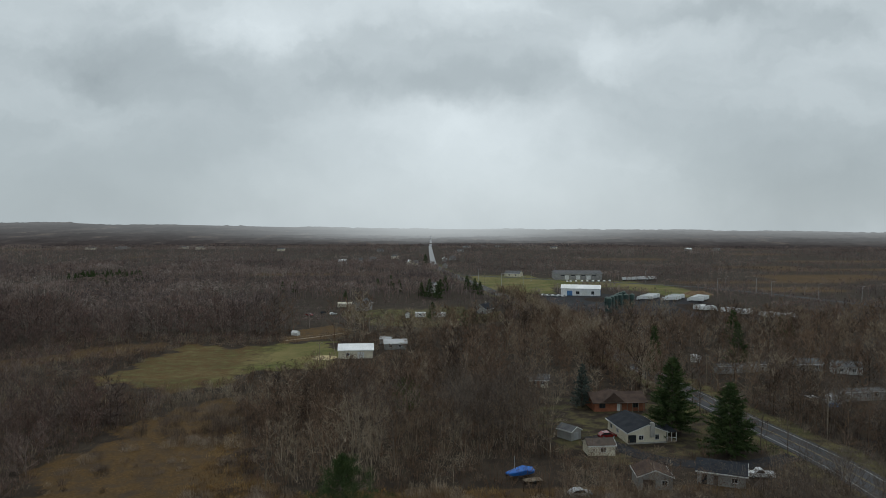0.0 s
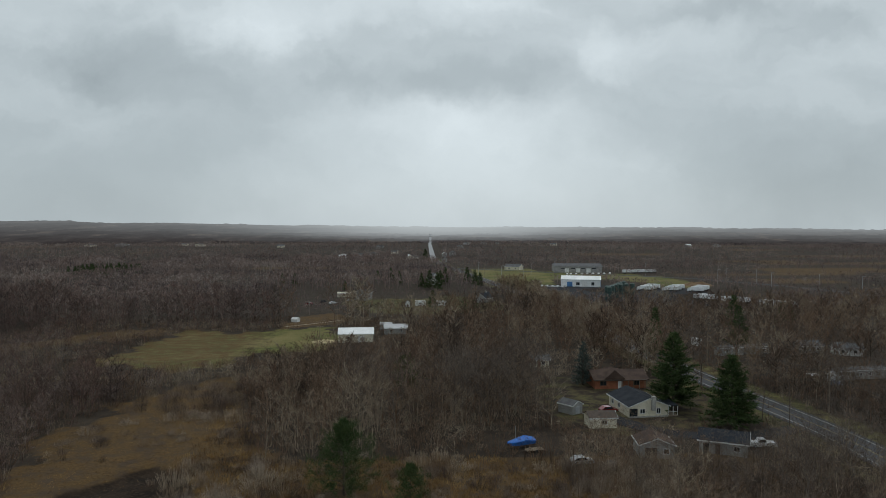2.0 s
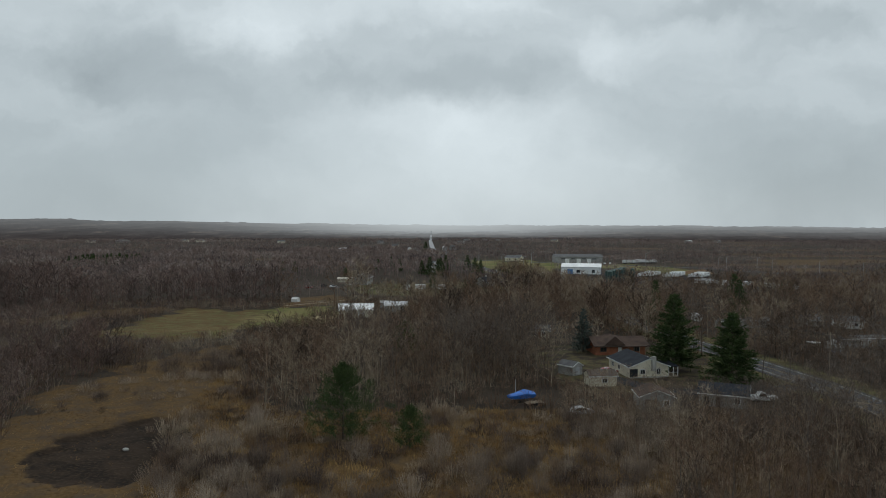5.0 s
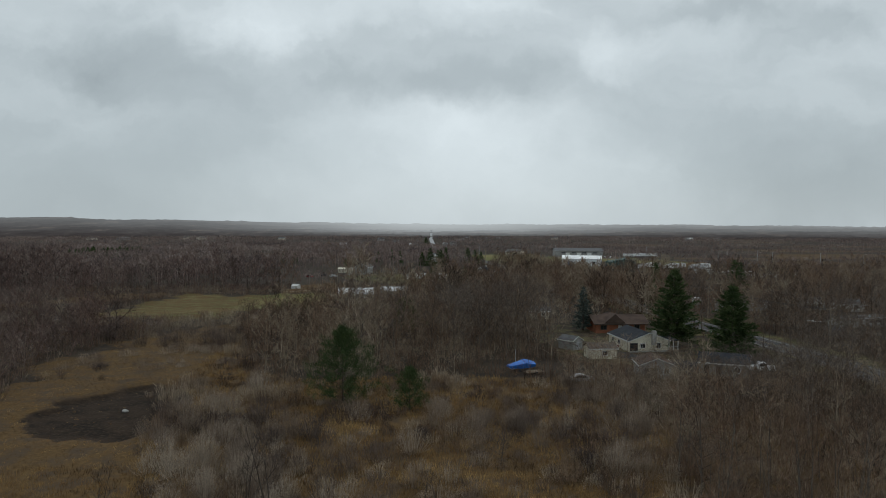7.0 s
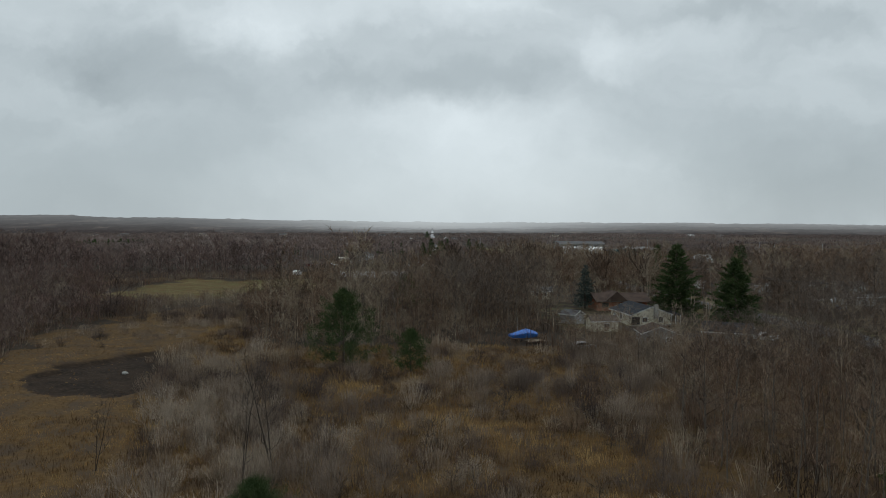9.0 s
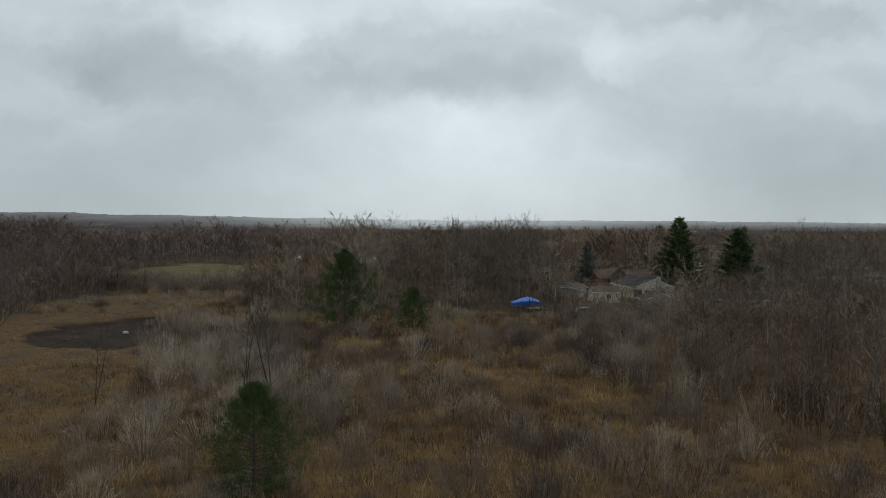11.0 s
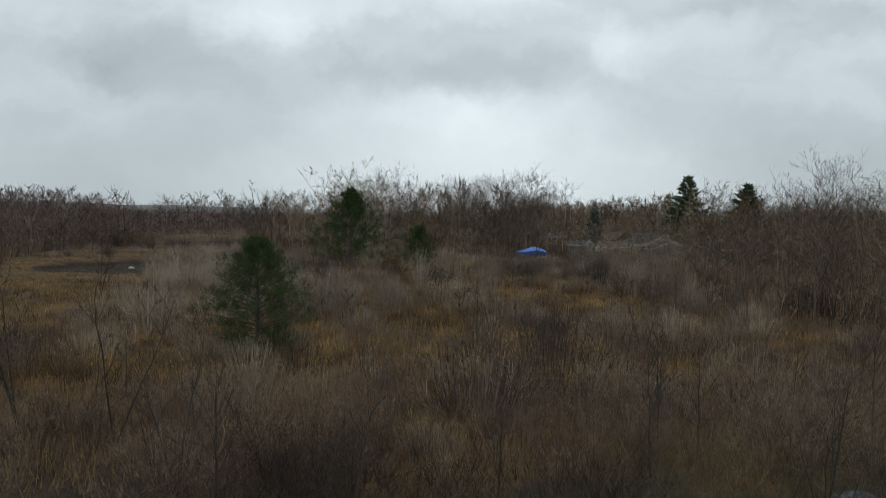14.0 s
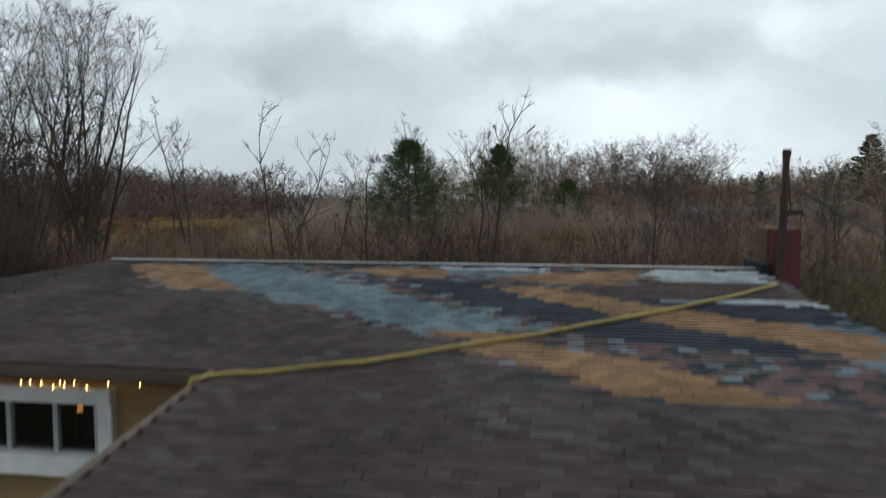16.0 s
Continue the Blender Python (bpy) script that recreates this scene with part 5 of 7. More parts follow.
evergreen("pine_tree", "dark green bushy pine in the dry field", -8.1, 48.8, pine(11, 7.5, 3.9, 170, 44, 0.3, 0.024, 0.03, 0.85, 0.2))
evergreen("pine_tree", "dark green full pine at the edge of the wood", -6.9, 120.2, pine(12, 12.8, 6.6, 110, 32, 0.6, 0.08, 0.03, 1.0, 0.3))
evergreen("pine_tree", "small dark green pine among the brush", 4.2, 115.0, pine(13, 6.8, 3.0, 56, 26, 0.45, 0.075, 0.03, 0.85, 0.25))
evergreen("spruce_tree", "tall dark spruce beside the cream house", 71.4, 171.3, conifer(14, 19.2, 6.6, 22, 13, 0.35, dense=44, needle=1.1, w=0.24, top=0.75))
evergreen("spruce_tree", "tall dark spruce beside the road", 77.8, 154, conifer(15, 16.5, 5.8, 20, 13, 0.35, dense=44, needle=1.1, w=0.24, top=0.78))
evergreen("spruce_tree", "pale blue-green spruce by the brick house", 56, 198.2, conifer(16, 12.5, 3.2, 18, 9, 0.25, dense=16, needle=0.9, w=0.28), NEEDLES_BLUE)
evergreen("spruce_tree", "dark pointed spruce above the bare wood", 93.5, 240.8, conifer(17, 17.5, 3.6, 20, 10, 0.2, dense=16, needle=1.1, w=0.34))
evergreen("spruce_tree", "dark pointed spruce above the bare wood", 127.4, 247.6, conifer(18, 17.0, 4.2, 20, 10, 0.2, dense=16, needle=1.1, w=0.34))
evergreen("pine_tree", "low green pine among the bare trees", 5.3, 193.6, pine(19, 9.5, 4.0, 60, 24, 0.8, 0.14), NEEDLES_BRIGHT)
evergreen("pine_tree", "bright green young pine at the edge of the wood", 46.7, 60.1, pine(20, 3.6, 2.4, 50, 30, 0.35, 0.06), NEEDLES_BRIGHT)
SMALL_FIRS = [(45.5, 556.7, 13), (39.9, 533.6, 12), (30.1, 508.2, 14), (35.4, 499.2, 13), (24.8, 517.1, 11), (66.8, 540.1, 12), (62.7, 557.3, 13), (68.7, 522.9, 11), (-8, 578.2, 9), (2.8, 601.8, 10), (9.1, 555.7, 10), (-71.7, 553.2, 9),
              (-82.4, 564.4, 8), (-29.3, 497.5, 7), (48.6, 922.6, 16), (25, 389.2, 10), (39.4, 359.8, 9), (45.8, 367.6, 8), (153.8, 303.9, 15), (181.4, 313, 11), (187.9, 317.5, 10)]
fir_parts = conifer(30, 12, 3.4, 14, 8, 0.25, dense=12, needle=1.1, w=0.45)
fir_trunk, fir_boughs = big_mesh("trunk", *fir_parts[0], None, [DARK_WOOD]), big_mesh("crown", *fir_parts[1], None, [NEEDLES])
for x, y, h in SMALL_FIRS:
    s = h / 12
    root = thing("fir_tree", "dark green fir among the farmhouses and woods", "conifer", Matrix.Translation((x, y, 0)) @ Matrix.Rotation(x * 1.7, 4, "Z") @ Matrix.Diagonal((s, s, s, 1)), "evergreens")
    for nm, me in (("trunk", fir_trunk), ("crown", fir_boughs)):
        ob = new(nm, me)
        ob.parent = root
# a plantation and a hedge of young evergreens
hx, hy = spots(-286.5, -226.6, 661.6, 701.4, 8.0, rng)
v, t, tone = scatter([fir_parts[1]], hx, hy, rng.uniform(0.6, 0.9, len(hx)), rng)
thing("plantation", "dark green evergreen plantation in the far woods", "woodland", kind="stuff", shape=big_mesh("plantation", v, t, tone, [NEEDLES]))

# ---------------------------------------------------------------- buildings of the countryside
def house(name, label, x, y, turn, w, d, eave, ridge, wall, roof, windows=(), doors=(), chimney=None, over=0.45, category="house", trim=WHITE, group=""):
    """A gabled building; the ridge runs along its depth, the front gable faces -y. windows: side f, b, l or r, place along it, sill, width, height."""
    root = thing(name, label, category, Matrix.Translation((x, y, float(height(x, y)))) @ Matrix.Rotation(radians(turn), 4, "Z"), group)
    a, b = w / 2, d / 2
    if 45 < turn < 135 and turn != 62:
        swap = {"l": "r", "r": "l"}
        windows = [(swap.get(s_, s_), *rest_) for s_, *rest_ in windows]
        doors = [(swap.get(s_, s_), *rest_) for s_, *rest_ in doors]
    part("wall", Shape().prism([(-a, -0.3), (a, -0.3), (a, eave), (0, ridge), (-a, eave)], -b, b), wall, root)
    slope = (ridge - eave) / a
    for s in (-1, 1):
        lo = eave - slope * over
        sh = Shape()
        sh.prism([(0, ridge + 0.03), (s * (a + over), lo + 0.03), (s * (a + over), lo + 0.21), (0, ridge + 0.21)], -b - over, b + over)
        part("roof", sh, roof, root)
        part("fascia", Shape().box(min(s * (a + over), s * (a + over + 0.06)), -b - over, lo - 0.05, max(s * (a + over), s * (a + over + 0.06)), b + over, lo + 0.2), trim, root)
        part("barge_board", Shape().prism([(0, ridge + 0.0), (s * (a + over), lo), (s * (a + over), lo + 0.18), (0, ridge + 0.19)], -b - over - 0.06, -b - over - 0.005), trim, root)
    for side, u, sill, ww, wh in windows:
        s = Shape()
        if side in "fb":
            k = -1 if side == "f" else 1
            y0, y1 = sorted((k * b, k * (b + 0.07)))
            s.box(u - ww / 2 - 0.1, y0, sill - 0.1, u + ww / 2 + 0.1, y1, sill)
            s.box(u - ww / 2 - 0.1, y0, sill + wh, u + ww / 2 + 0.1, y1, sill + wh + 0.1)
            s.box(u - ww / 2 - 0.1, y0, sill, u - ww / 2, y1, sill + wh)
            s.box(u + ww / 2, y0, sill, u + ww / 2 + 0.1, y1, sill + wh)
            s.box(u - 0.03, y0, sill, u + 0.03, y1, sill + wh)
            g0, g1 = sorted((k * (b + 0.01), k * (b + 0.03)))
            pane = Shape().box(u - ww / 2, g0, sill, u + ww / 2, g1, sill + wh)
        else:
            k = -1 if side == "l" else 1
            x0, x1 = sorted((k * a, k * (a + 0.07)))
            s.box(x0, u - ww / 2 - 0.1, sill - 0.1, x1, u + ww / 2 + 0.1, sill)
            s.box(x0, u - ww / 2 - 0.1, sill + wh, x1, u + ww / 2 + 0.1, sill + wh + 0.1)
            s.box(x0, u - ww / 2 - 0.1, sill, x1, u - ww / 2, sill + wh)
            s.box(x0, u + ww / 2, sill, x1, u + ww / 2 + 0.1, sill + wh)
            s.box(x0, u - 0.03, sill, x1, u + 0.03, sill + wh)
            g0, g1 = sorted((k * (a + 0.01), k * (a + 0.03)))
            pane = Shape().box(g0, u - ww / 2, sill, g1, u + ww / 2, sill + wh)
        win = part("window", s, trim, root)
        part("pane", pane, GLASS, win)
    for side, u, dw, dh, mt in doors:
        k = -1 if side in "fl" else 1
        if side in "fb":
            y0, y1 = sorted((k * b, k * (b + 0.06)))
            part("door", Shape().box(u - dw / 2, y0, 0.05, u + dw / 2, y1, dh), mt, root)
        else:
            x0, x1 = sorted((k * a, k * (a + 0.06)))
            part("door", Shape().box(x0, u - dw / 2, 0.05, x1, u + dw / 2, dh), mt, root)
    if chimney:
        cx, cy, cw, top = chimney
        part("chimney", Shape().rounded(cx - cw / 2, cy - cw / 2, eave - 1, cx + cw / 2, cy + cw / 2, top, 0.03), CONCRETE, root)
    return root


def porch(root, x0, y0, x1, y1, top, posts, roof=DARK_ROOF, trim=WHITE, fall=0.4):
    part("porch_roof", Shape().add([(x0, y0, top - fall), (x1, y0, top - fall), (x1, y1, top), (x0, y1, top), (x0, y0, top - fall + 0.14), (x1, y0, top - fall + 0.14), (x1, y1, top + 0.14), (x0, y1, top + 0.14)],
                                   [(3, 2, 1, 0), (4, 5, 6, 7), (0, 1, 5, 4), (1, 2, 6, 5), (2, 3, 7, 6), (3, 0, 4, 7)]), roof, root)
    part("porch_floor", Shape().box(x0, y0, -0.2, x1, y1, 0.35), WOOD, root)
    for k in range(posts):
        px_ = x0 + 0.1 + (x1 - x0 - 0.2) * k / max(1, posts - 1)
        part("post", Shape().box(px_ - 0.07, y0 + 0.05, 0.35, px_ + 0.07, y0 + 0.19, top - fall), trim, root)
    part("railing", Shape().box(x0 + 0.1, y0 + 0.09, 1.1, x1 - 0.1, y0 + 0.15, 1.18), trim, root)


def car(label, x, y, turn, paint, length=4.5, tall=1.45, kind="car", name="car"):
    root = thing(name, label, kind, Matrix.Translation((x, y, float(height(x, y)) + 0.1)) @ Matrix.Rotation(radians(turn), 4, "Z"), "parked vehicles")
    h = length / 2
    w = 0.88
    low, belt = 0.3, tall * 0.62
    if name == "pickup_truck":
        prof = [(-h, low), (h, low), (h, belt - 0.1), (h - 0.1, belt), (h * 0.45, belt + 0.03), (h * 0.28, tall), (-h * 0.12, tall), (-h * 0.18, belt), (-h, belt)]
        glass = [(h * 0.43, belt + 0.02), (h * 0.27, tall - 0.07), (-h * 0.10, tall - 0.07), (-h * 0.14, belt + 0.02)]
    else:
        prof = [(-h, low), (h, low), (h, belt - 0.2), (h * 0.92, belt - 0.06), (h * 0.45, belt), (h * 0.15, tall), (-h * 0.55, tall), (-h * 0.92, belt), (-h, belt - 0.15)]
        glass = [(h * 0.40, belt + 0.02), (h * 0.14, tall - 0.07), (-h * 0.54, tall - 0.07), (-h * 0.86, belt + 0.02)]
    part("body", Shape().prism(prof, -w, w), paint, root)
    part("window", Shape().prism(glass, -w - 0.012, w + 0.012), GLASS, root)
    part("windscreen", Shape().prism([(glass[0][0] + 0.05, glass[0][1]), (glass[1][0] + 0.05, glass[1][1]), (glass[1][0] - 0.05, glass[1][1]), (glass[0][0] - 0.1, glass[0][1])], -w + 0.12, w - 0.12), GLASS, root)
    for sx in (-0.62, 0.62):
        for sy in (-1, 1):
            ty = part("wheel", Shape().tube((sx * h, sy * (w - 0.18), 0.32), (sx * h, sy * (w + 0.03), 0.32), 0.33, 0.33, 14), BLACK, root)
            part("rim", Shape().tube((sx * h, sy * (w + 0.0), 0.32), (sx * h, sy * (w + 0.045), 0.32), 0.2, 0.18, 10), GREY_METAL, ty)
    for sy in (-0.6, 0.6):
        part("headlight", Shape().box(h - 0.04, sy - 0.16, belt - 0.38, h + 0.015, sy + 0.16, belt - 0.24), WHITE, root)
    return root


def utility_pole(x, y, h=10.0, arm=2.4, turn=0.0, label="weathered wooden utility pole with a crossarm", lamp=False):
    root = thing("utility_pole", label, "pole", Matrix.Translation((x, y, float(height(x, y)))) @ Matrix.Rotation(radians(turn), 4, "Z"), "utility poles")
    part("pole", Shape().tube((0, 0, -0.5), (0, 0, h), 0.17, 0.11, 10), WOOD, root)
    part("crossarm", Shape().box(-arm / 2, -0.06, h - 0.75, arm / 2, 0.06, h - 0.6), WOOD, root)
    for k in (-0.45, -0.15, 0.2, 0.45):
        part("insulator", Shape().tube((k * arm, 0, h - 0.6), (k * arm, 0, h - 0.42), 0.05, 0.035, 6), GREY_METAL, root)
    return root


def wire(p, q, sag=0.8, r=0.03):
    s = Shape()
    p, q = Vector(p), Vector(q)
    n = 12
    pts = [p.lerp(q, k / n) - Vector((0, 0, sag * 4 * (k / n) * (1 - k / n))) for k in range(n + 1)]
    return s.sweep(pts, r, 4)


# --- the houses at the bend of the road
cream = house("cream_house", "single-storey cream house with a charcoal shingle roof and white trim", 62, 170.6, 4, 9.6, 13.0, 2.7, 4.5, CREAM, DARK_ROOF,
              [("f", -1.6, 1.0, 1.1, 1.0), ("f", 2.4, 0.9, 0.9, 1.2), ("l", 0, 1.0, 1.2, 1.0), ("l", 4, 1.0, 1.2, 1.0)], [("r", -3, 1.0, 2.1, WHITE)], (1.0, -6.9, 0.9, 5.1))
porch(cream, 4.9, -6.6, 7.4, -1.5, 2.9, 3)
part("veranda", Shape().box(-4.85, -6.65, 0.4, -2.9, -6.53, 2.2), GLASS, cream, "dark screened corner porch")
part("foundation_wall", Shape().box(-4.82, -6.58, -0.3, 4.82, -6.51, 0.35), CONCRETE, cream)
brick = house("brick_house", "low red-brick ranch house with a brown shingle roof", 65.2, 197.2, 91, 8.5, 14.5, 2.7, 4.4, BRICK, BROWN_ROOF, [("r", 5.0, 1.0, 1.6, 1.1), ("r", -4.5, 1.0, 1.6, 1.1)], [("r", 0.3, 1.0, 2.1, WHITE)], over=0.7, trim=DARK_WOOD)
part("cross_gable", Shape().add([(-4.9, -1.2, 2.75), (-4.9, 5.0, 2.75), (-4.9, 1.9, 5.3), (0.6, -1.2, 4.5), (0.6, 5.0, 4.5), (0.6, 1.9, 5.3)], [(0, 1, 2), (0, 2, 5, 3), (1, 4, 5, 2), (3, 5, 4)]), BROWN_ROOF, brick)
for k in range(5):
    part("post", Shape().box(-5.5, -6.6 + k * 1.6, 0, -5.36, -6.46 + k * 1.6, 2.46), WOOD, brick)
part("porch_roof", Shape().box(-5.75, -7.0, 2.46, -4.3, 0.4, 2.62), BROWN_ROOF, brick)
house("cream_shed", "small cream shed with a dark brown roof and a white window", 48.8, 158.1, 91, 4.6, 6.2, 2.3, 3.3, CREAM, DARK_WOOD, [("r", -0.3, 0.9, 1.1, 0.9)], [("l", 1, 1.8, 2.0, WHITE)], over=0.25, category="shed")
house("grey_shed", "grey garden shed with a pale pitched roof", 44.9, 169.9, 35, 3.6, 4.6, 2.2, 3.1, GREY_SIDING, GREY_ROOF, [], [("f", 0, 1.5, 1.9, GREY_METAL)], over=0.2, category="shed")
garage = house("open_garage", "weathered white garage with a brown roof behind bare shrubs", 53.3, 137.3, -8, 6.6, 6.2, 2.6, 3.9, GREY_SIDING, BROWN_ROOF, [("f", 1.8, 1.0, 1.0, 0.9)], [("f", -1.2, 2.4, 2.1, DARK_WOOD)], over=0.3, category="garage")
house("dark_garage", "long garage with a charcoal roof and white side wall", 68.4, 138.5, 62, 7.0, 9.0, 2.6, 4.0, GREY_SIDING, DARK_ROOF, [("l", -2.5, 1.0, 1.0, 0.9)], [("l", 1.0, 0.9, 2.0, DARK_WOOD), ("l", 3.2, 1.0, 2.0, GLASS)], over=0.4, category="garage")
car("dark red car parked by the cream shed", 54.3, 169.4, 10, RED_PAINT)
car("white pickup truck parked on the verge", 77.1, 139.5, 172, WHITE_CAR, 5.4, 1.8, "pickup truck", "pickup_truck")
car("dull grey car parked in the brush", 37.3, 132.1, 8, GREY_METAL)
car("dark car parked beside the garage", 42.2, 129, 70, DARK_WOOD)
car("dark grey car parked by the grey shed", 48.7, 164.2, 40, DARK_ROOF)

boat = thing("covered_boat", "boat on a trailer under a bright blue tarpaulin", "boat", Matrix.Translation((27.6, 142.8, float(height(26, 141)) + 0.25)) @ Matrix.Rotation(radians(20), 4, "Z"))
rib = [(-3.2, 0.12, 1.35, 1.0), (-2.6, 0.62, 1.5, 0.62), (-1.6, 0.98, 1.72, 0.5), (-0.4, 1.15, 2.05, 0.45), (0.7, 1.2, 2.3, 0.45), (1.6, 1.18, 2.0, 0.45), (2.5, 1.12, 1.75, 0.5), (3.0, 1.05, 1.6, 0.55)]
wrap = Shape()
across = [(-0.72, 0.0), (-1.0, 0.45), (-1.02, 0.62), (-0.5, 0.84), (0.0, 1.0), (0.5, 0.84), (1.02, 0.62), (1.0, 0.45), (0.72, 0.0)]
skin = [(x, w * u + 0.04 * math.sin(7 * x + 5 * u), lo + (top - lo) * v + 0.03 * math.sin(5 * x + 3 * u)) for x, w, top, lo in rib for u, v in across]
wrap.add(skin, [(9 * i + j, 9 * i + j + 1, 9 * i + j + 10, 9 * i + j + 9) for i in range(len(rib) - 1) for j in range(8)] + [tuple(range(8, -1, -1)), tuple(range(9 * len(rib) - 9, 9 * len(rib)))])
part("tarpaulin", wrap, BLUE_TARP, boat)
part("keel", Shape().prism([(-2.7, 0.75), (2.9, 0.5), (2.9, 0.36), (-2.2, 0.36)], -0.3, 0.3), GREY_METAL, boat)
part("trailer_frame", Shape().box(-3, -0.8, 0.3, 3.8, -0.7, 0.42).box(-3, 0.7, 0.3, 3.8, 0.8, 0.42).box(-1, -0.8, 0.28, -0.88, 0.8, 0.4), DARK_WOOD, boat)
for sy in (-1, 1):
    part("wheel", Shape().tube((-0.9, sy * 0.85, 0.1), (-0.9, sy * 1.05, 0.1), 0.35, 0.35, 12), BLACK, boat)
part("mast", Shape().tube((-1.2, 0, 1.2), (-1.25, 0, 4.4), 0.05, 0.03, 6), GREY_METAL, boat)

house("pale_cottage", "small pale pink cottage half hidden by bare trees", 49.0, 224.6, 80, 5, 6, 2.5, 3.6, CREAM, GREY_ROOF, [("r", -1.2, 1, 0.9, 1), ("r", 1.4, 1, 0.9, 1)], [("r", 0.1, 0.9, 2.0, BRICK)])

cart = thing("flat_trailer", "low flat trailer loaded with grey timber beside the boat", "trailer", Matrix.Translation((29.8, 140.2, float(height(29.8, 140.2)))) @ Matrix.Rotation(radians(14), 4, "Z"))
part("bed", Shape().rounded(-1.9, -0.85, 0.42, 1.9, 0.85, 0.52, 0.02), WOOD, cart)
for k in range(6):
    part("board", Shape().rounded(-1.7 + 0.1 * (k % 3), -0.75 + 0.25 * k, 0.53 + 0.06 * (k % 2), 1.8 - 0.15 * (k % 2), -0.55 + 0.25 * k, 0.6 + 0.06 * (k % 2), 0.01), WOOD, cart)
part("drawbar", Shape().box(-3.0, -0.05, 0.36, -1.9, 0.05, 0.44), DARK_WOOD, cart)
for sy in (-1, 1):
    part("wheel", Shape().tube((0.2, sy * 0.88, 0.3), (0.2, sy * 1.04, 0.3), 0.3, 0.3, 14), BLACK, cart)

# --- across the road
house("box_trailer", "small white box trailer among bare trees", 117.8, 261.3, 10, 2.4, 3.6, 2.5, 2.7, WHITE, WHITE_METAL, [("f", 0, 1.1, 0.7, 0.6)], over=0.05, category="trailer")
for x, y, ln in ((121, 242.1, 9), (131.5, 243.3, 8)):
    house("mobile_home", "long pale mobile home behind bare trees", x, y, 96, 3.6, ln, 2.6, 3.2, GREY_SIDING, GREY_ROOF, [("r", -2, 1.1, 1.0, 0.8), ("r", 2, 1.1, 1.0, 0.8)], [("r", 0.2, 0.9, 2.0, GREY_METAL)], over=0.1, category="mobile home")
house("white_cottage", "white cottage with a pale roof among bare trees", 161.5, 237.2, 70, 6, 9, 2.6, 4.0, WHITE, GREY_ROOF, [("r", -2, 1, 1, 1), ("r", 2, 1, 1, 1)])
house("grey_cottage", "grey cottage half hidden by bare trees", 151.2, 243.5, 85, 6, 8, 2.6, 4.0, GREY_SIDING, GREY_ROOF, [("r", -2, 1, 1, 1)])
house("long_trailer", "long dark mobile home with a pale roof and striped side", 140.9, 201.5, 96, 4.2, 16, 2.6, 3.2, GREY_SIDING, GREY_ROOF, [("r", u, 1.1, 0.9, 0.9) for u in (-5, -2, 1, 4)], over=0.2, category="mobile home")
part("awning", Shape().box(-8, -1.5, 2.2, -5, 1.5, 2.3), WHITE, house("lean_to", "small lean-to shed with a white front beside the trailer", 130.4, 196.7, 0, 3, 3, 2.0, 2.6, WHITE, GREY_METAL, over=0.1, category="shed"))
blue = thing("tarpaulin", "light blue tarpaulin heaped over scrap beside the trailer", "tarpaulin", Matrix.Translation((128.8, 194, 0)))
part("cover", Shape().add([(-1.8, -1.2, 0), (1.8, -1.2, 0), (1.8, 1.2, 0), (-1.8, 1.2, 0), (-0.8, 0, 1.1), (0.9, 0.1, 0.8)], [(0, 1, 5, 4), (1, 2, 5), (2, 3, 4, 5), (3, 0, 4), (3, 2, 1, 0)]), BLUE_PAINT, blue)
POLES = [(99.4, 96.3), (106.7, 163), (104.6, 223.9), (106.8, 287), (107.4, 350.1), (105.5, 416.4), (102.4, 483.9), (95, 558.2), (87.5, 634), (77.7, 711.1)]
for k, (x, y) in enumerate(POLES):
    utility_pole(x, y, 10.2 if k < 4 else 10.0, turn=-5)
for (x0, y0), (x1, y1) in zip(POLES, POLES[1:6]):
    for k, off in enumerate((-1.05, 0.45, 1.05)):
        thing("overhead_wire", "thin black overhead wire between utility poles", "wire", group="overhead wires", shape=wire((x0 + off, y0, 9.7), (x1 + off, y1, 9.7)), material=BLACK)

rock = Shape()
rb = bmesh.new()
bmesh.ops.create_icosphere(rb, subdivisions=2, radius=0.36)
for vert in rb.verts:
    vert.co = Vector((vert.co.x * 1.5, vert.co.y, vert.co.z * 0.8)) * (1 + 0.3 * noise.noise(vert.co * 2))
rb.verts.index_update()
rock.add([p.co for p in rb.verts], [[p.index for p in f.verts] for f in rb.faces])
rb.free()
thing("boulder", "pale boulder lying in the bare soil of the pit", "boulder", Matrix.Translation((-41.9, 118.7, float(height(-42.6, 118)) + 0.15)), shape=rock, material=CONCRETE)

# --- the farm by the meadow
barn = house("barn", "long cream barn with a white metal roof", -12.1, 280.6, 92, 9, 13.4, 3.2, 5.0, CREAM, WHITE_METAL, [("r", 3, 1.2, 1.2, 0.9)], [("r", -2, 2.6, 2.6, WHITE)], over=0.3, category="barn")
house("farm_house", "dark farm building with a grey metal roof", 3.5, 297.4, 93, 6, 9, 2.6, 3.8, GREY_SIDING, GREY_METAL, [("r", -2, 1, 1, 1), ("r", 2, 1, 1, 1)])
house("farm_shed", "small white farm shed among trees", -0.4, 310.3, 80, 3, 5, 2.2, 2.8, GREY_SIDING, GREY_METAL, over=0.1, category="shed")
heap = Shape()
for k in range(10):
    heap.v.append((4.5 * math.cos(k * 0.628), 3.4 * math.sin(k * 0.628), 0))
heap.v += [(2.2 * math.cos(k * 0.628) + 0.3, 1.6 * math.sin(k * 0.628), 0.5) for k in range(10)]
heap.f = [(k, (k + 1) % 10, 10 + (k + 1) % 10, 10 + k) for k in range(10)] + [tuple(range(10, 20))]
